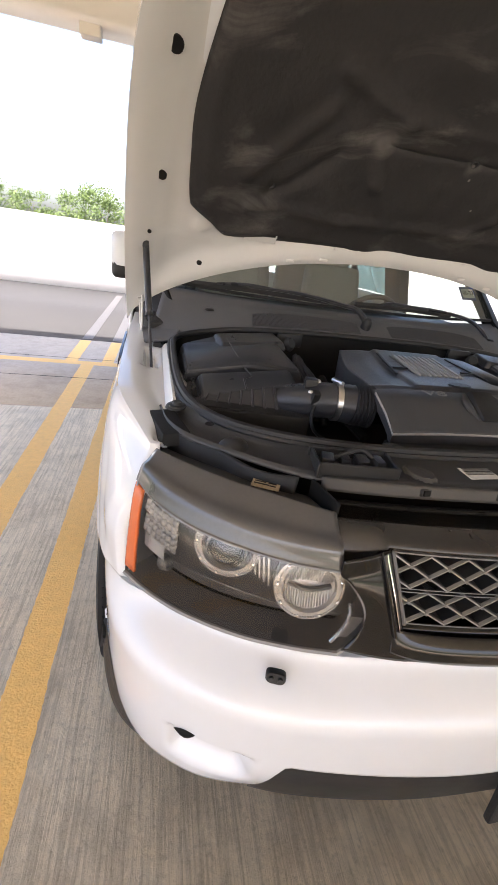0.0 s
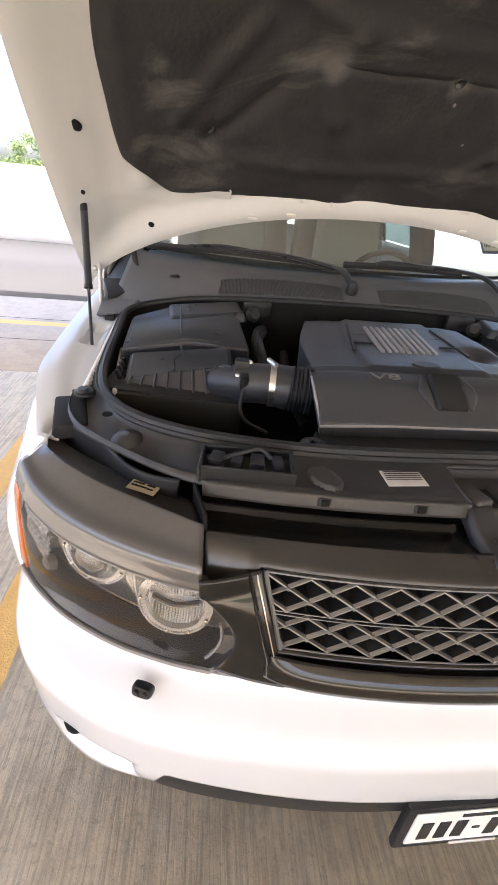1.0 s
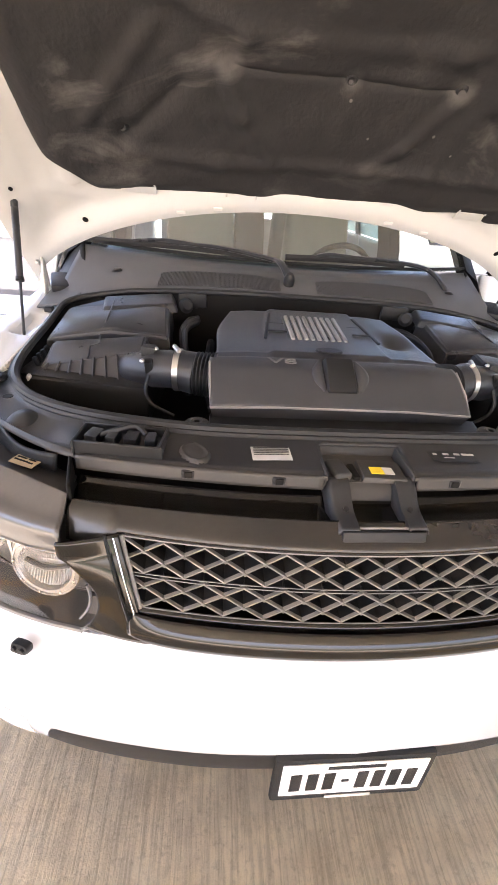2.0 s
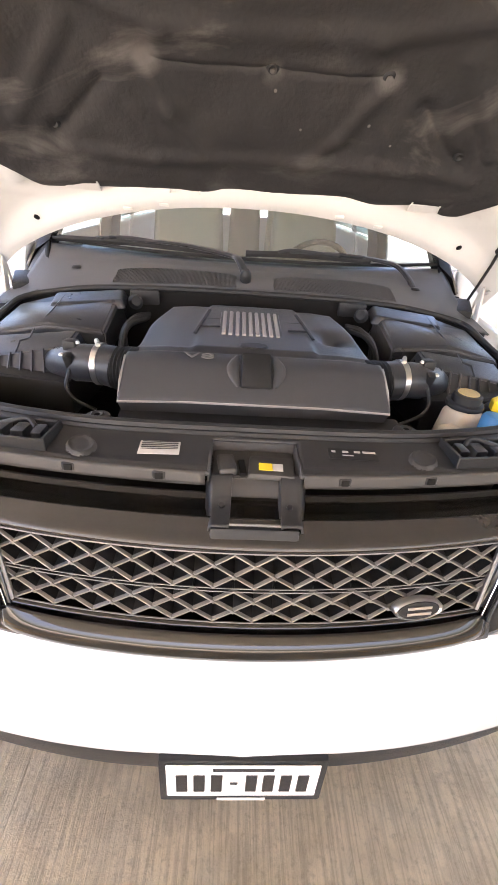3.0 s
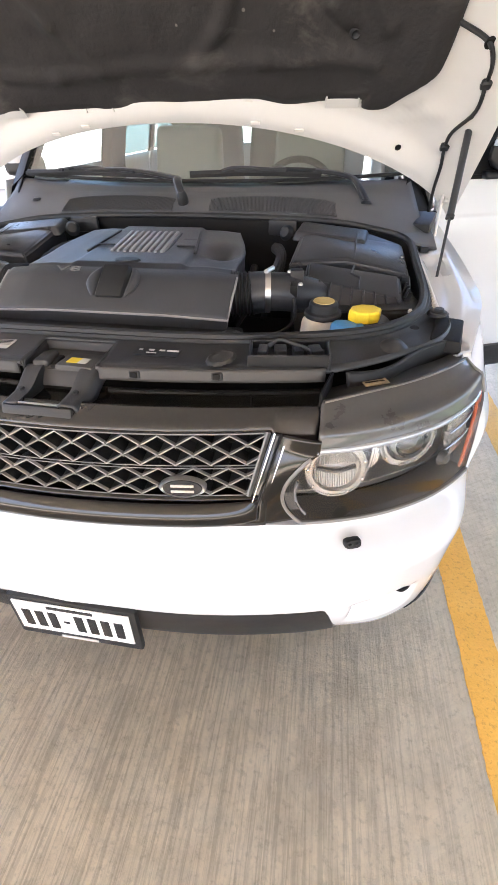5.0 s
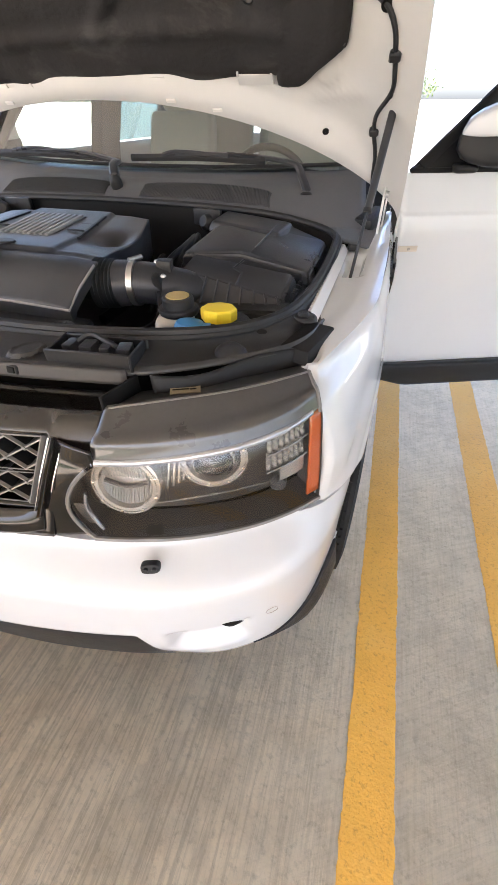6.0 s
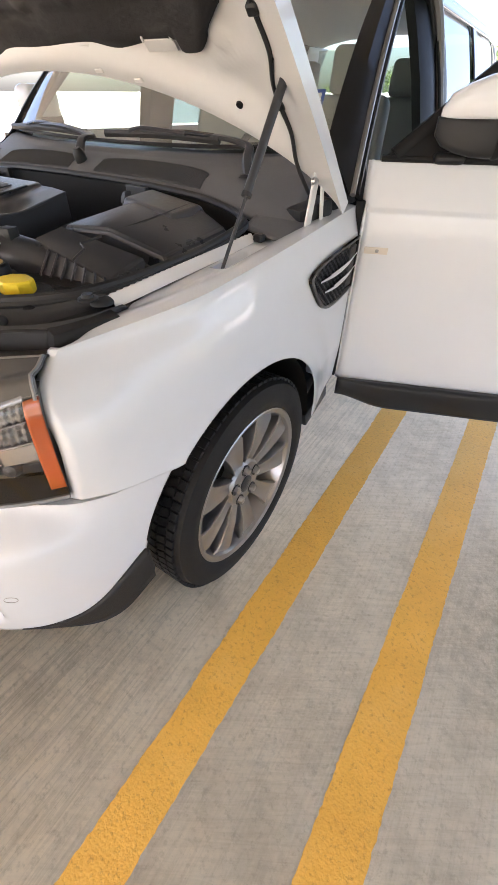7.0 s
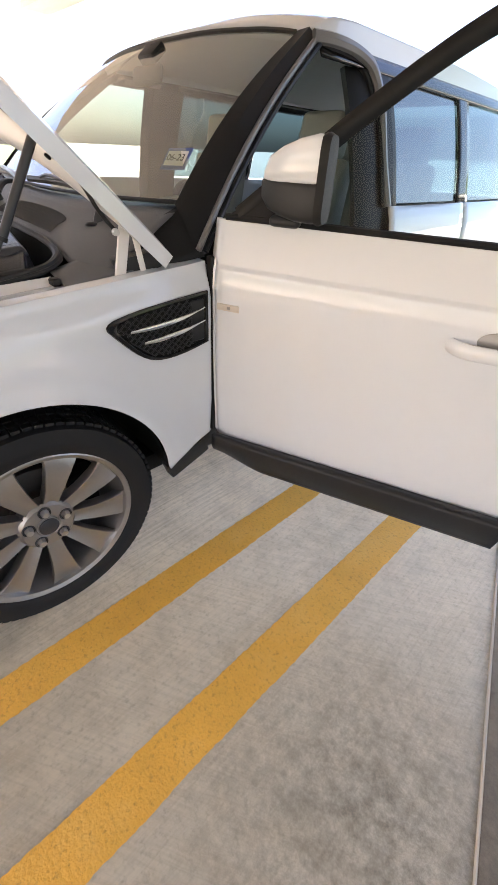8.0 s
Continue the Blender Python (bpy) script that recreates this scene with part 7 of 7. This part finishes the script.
# ---------- outside ----------
GRASS = mat("distant_grass", (0.10, 0.13, 0.05), 0.9, 0, 0.3, 0.05, 0)
BARK = mat("bark", (0.12, 0.09, 0.06), 0.9, 0, 0.2, 5, 0.4, 20)
LEAF = mat("leaves", (0.11, 0.155, 0.042), 0.6, 0, 0.35, 0.6, 0)
bm = bmesh.new()
bm.faces.new([bm.verts.new(p) for p in ((-2500, -2500, -4.5), (2500, -2500, -4.5), (2500, 2500, -4.5), (-2500, 2500, -4.5))])
tagged(link("ground", bm, GRASS, None, 0), "dry green open ground around the car park", "ground", kind="structure")


def tree(seed, at, h):
    rnd = random.Random(seed)
    t = empty("tree", "bushy green tree beyond the parapet", "tree", at)
    t["group"] = "trees beyond the car park"
    part("trunk", tube([(0, 0, -0.05), (0.1, 0.05, h * 0.25), (0.0, 0.1, h * 0.5)], lambda f: h * 0.028 * (1.2 - 0.8 * f), 8, 6), BARK, t)
    crown = bmesh.new()
    for k in range(46):
        a, r, z = rnd.uniform(0, 6.28), rnd.uniform(0.05, 0.34) ** 0.8 * h, rnd.uniform(0.32, 0.97) * h
        r *= math.sqrt(max(0.05, 1 - ((z / h - 0.58) / 0.42) ** 2))
        c = Vector((r * math.cos(a), r * math.sin(a), z))
        for j in range(110):
            d = Vector((rnd.gauss(0, 1), rnd.gauss(0, 1), rnd.gauss(0, 0.8))) * h * 0.045
            p = c + d
            n = Vector((rnd.gauss(0, 1), rnd.gauss(0, 1), rnd.gauss(0.6, 1))).normalized()
            u = n.orthogonal().normalized() * h * rnd.uniform(0.008, 0.016)
            w = n.cross(u) * 0.7
            crown.faces.new([crown.verts.new(q) for q in (p - u, p + w, p + u, p - w)])
    me = bpy.data.meshes.new("crown")
    crown.to_mesh(me)
    crown.free()
    me.materials.append(LEAF)
    new("crown", me).parent = t
    limbs = bmesh.new()
    for k in range(6):
        a = rnd.uniform(0, 6.28)
        tube([(0, 0.05, h * 0.3), (math.cos(a) * h * 0.12, math.sin(a) * h * 0.12, h * 0.5), (math.cos(a) * h * 0.25, math.sin(a) * h * 0.25, h * (0.6 + 0.05 * k))], lambda f: h * 0.012 * (1.1 - f), 6, 6, limbs)
    part("limbs", limbs, BARK, t)


for k, (x, y, h) in enumerate(((-22, 62, 9.4), (-16.5, 60, 9.0), (-12.5, 64, 9.6), (-8.5, 60, 10.4), (-27, 70, 7.6), (-33, 75, 8.0), (-1.2, 62, 11.6), (-40, 80, 8.5))):
    tree(k + 1, (x, y, -4.5), h)
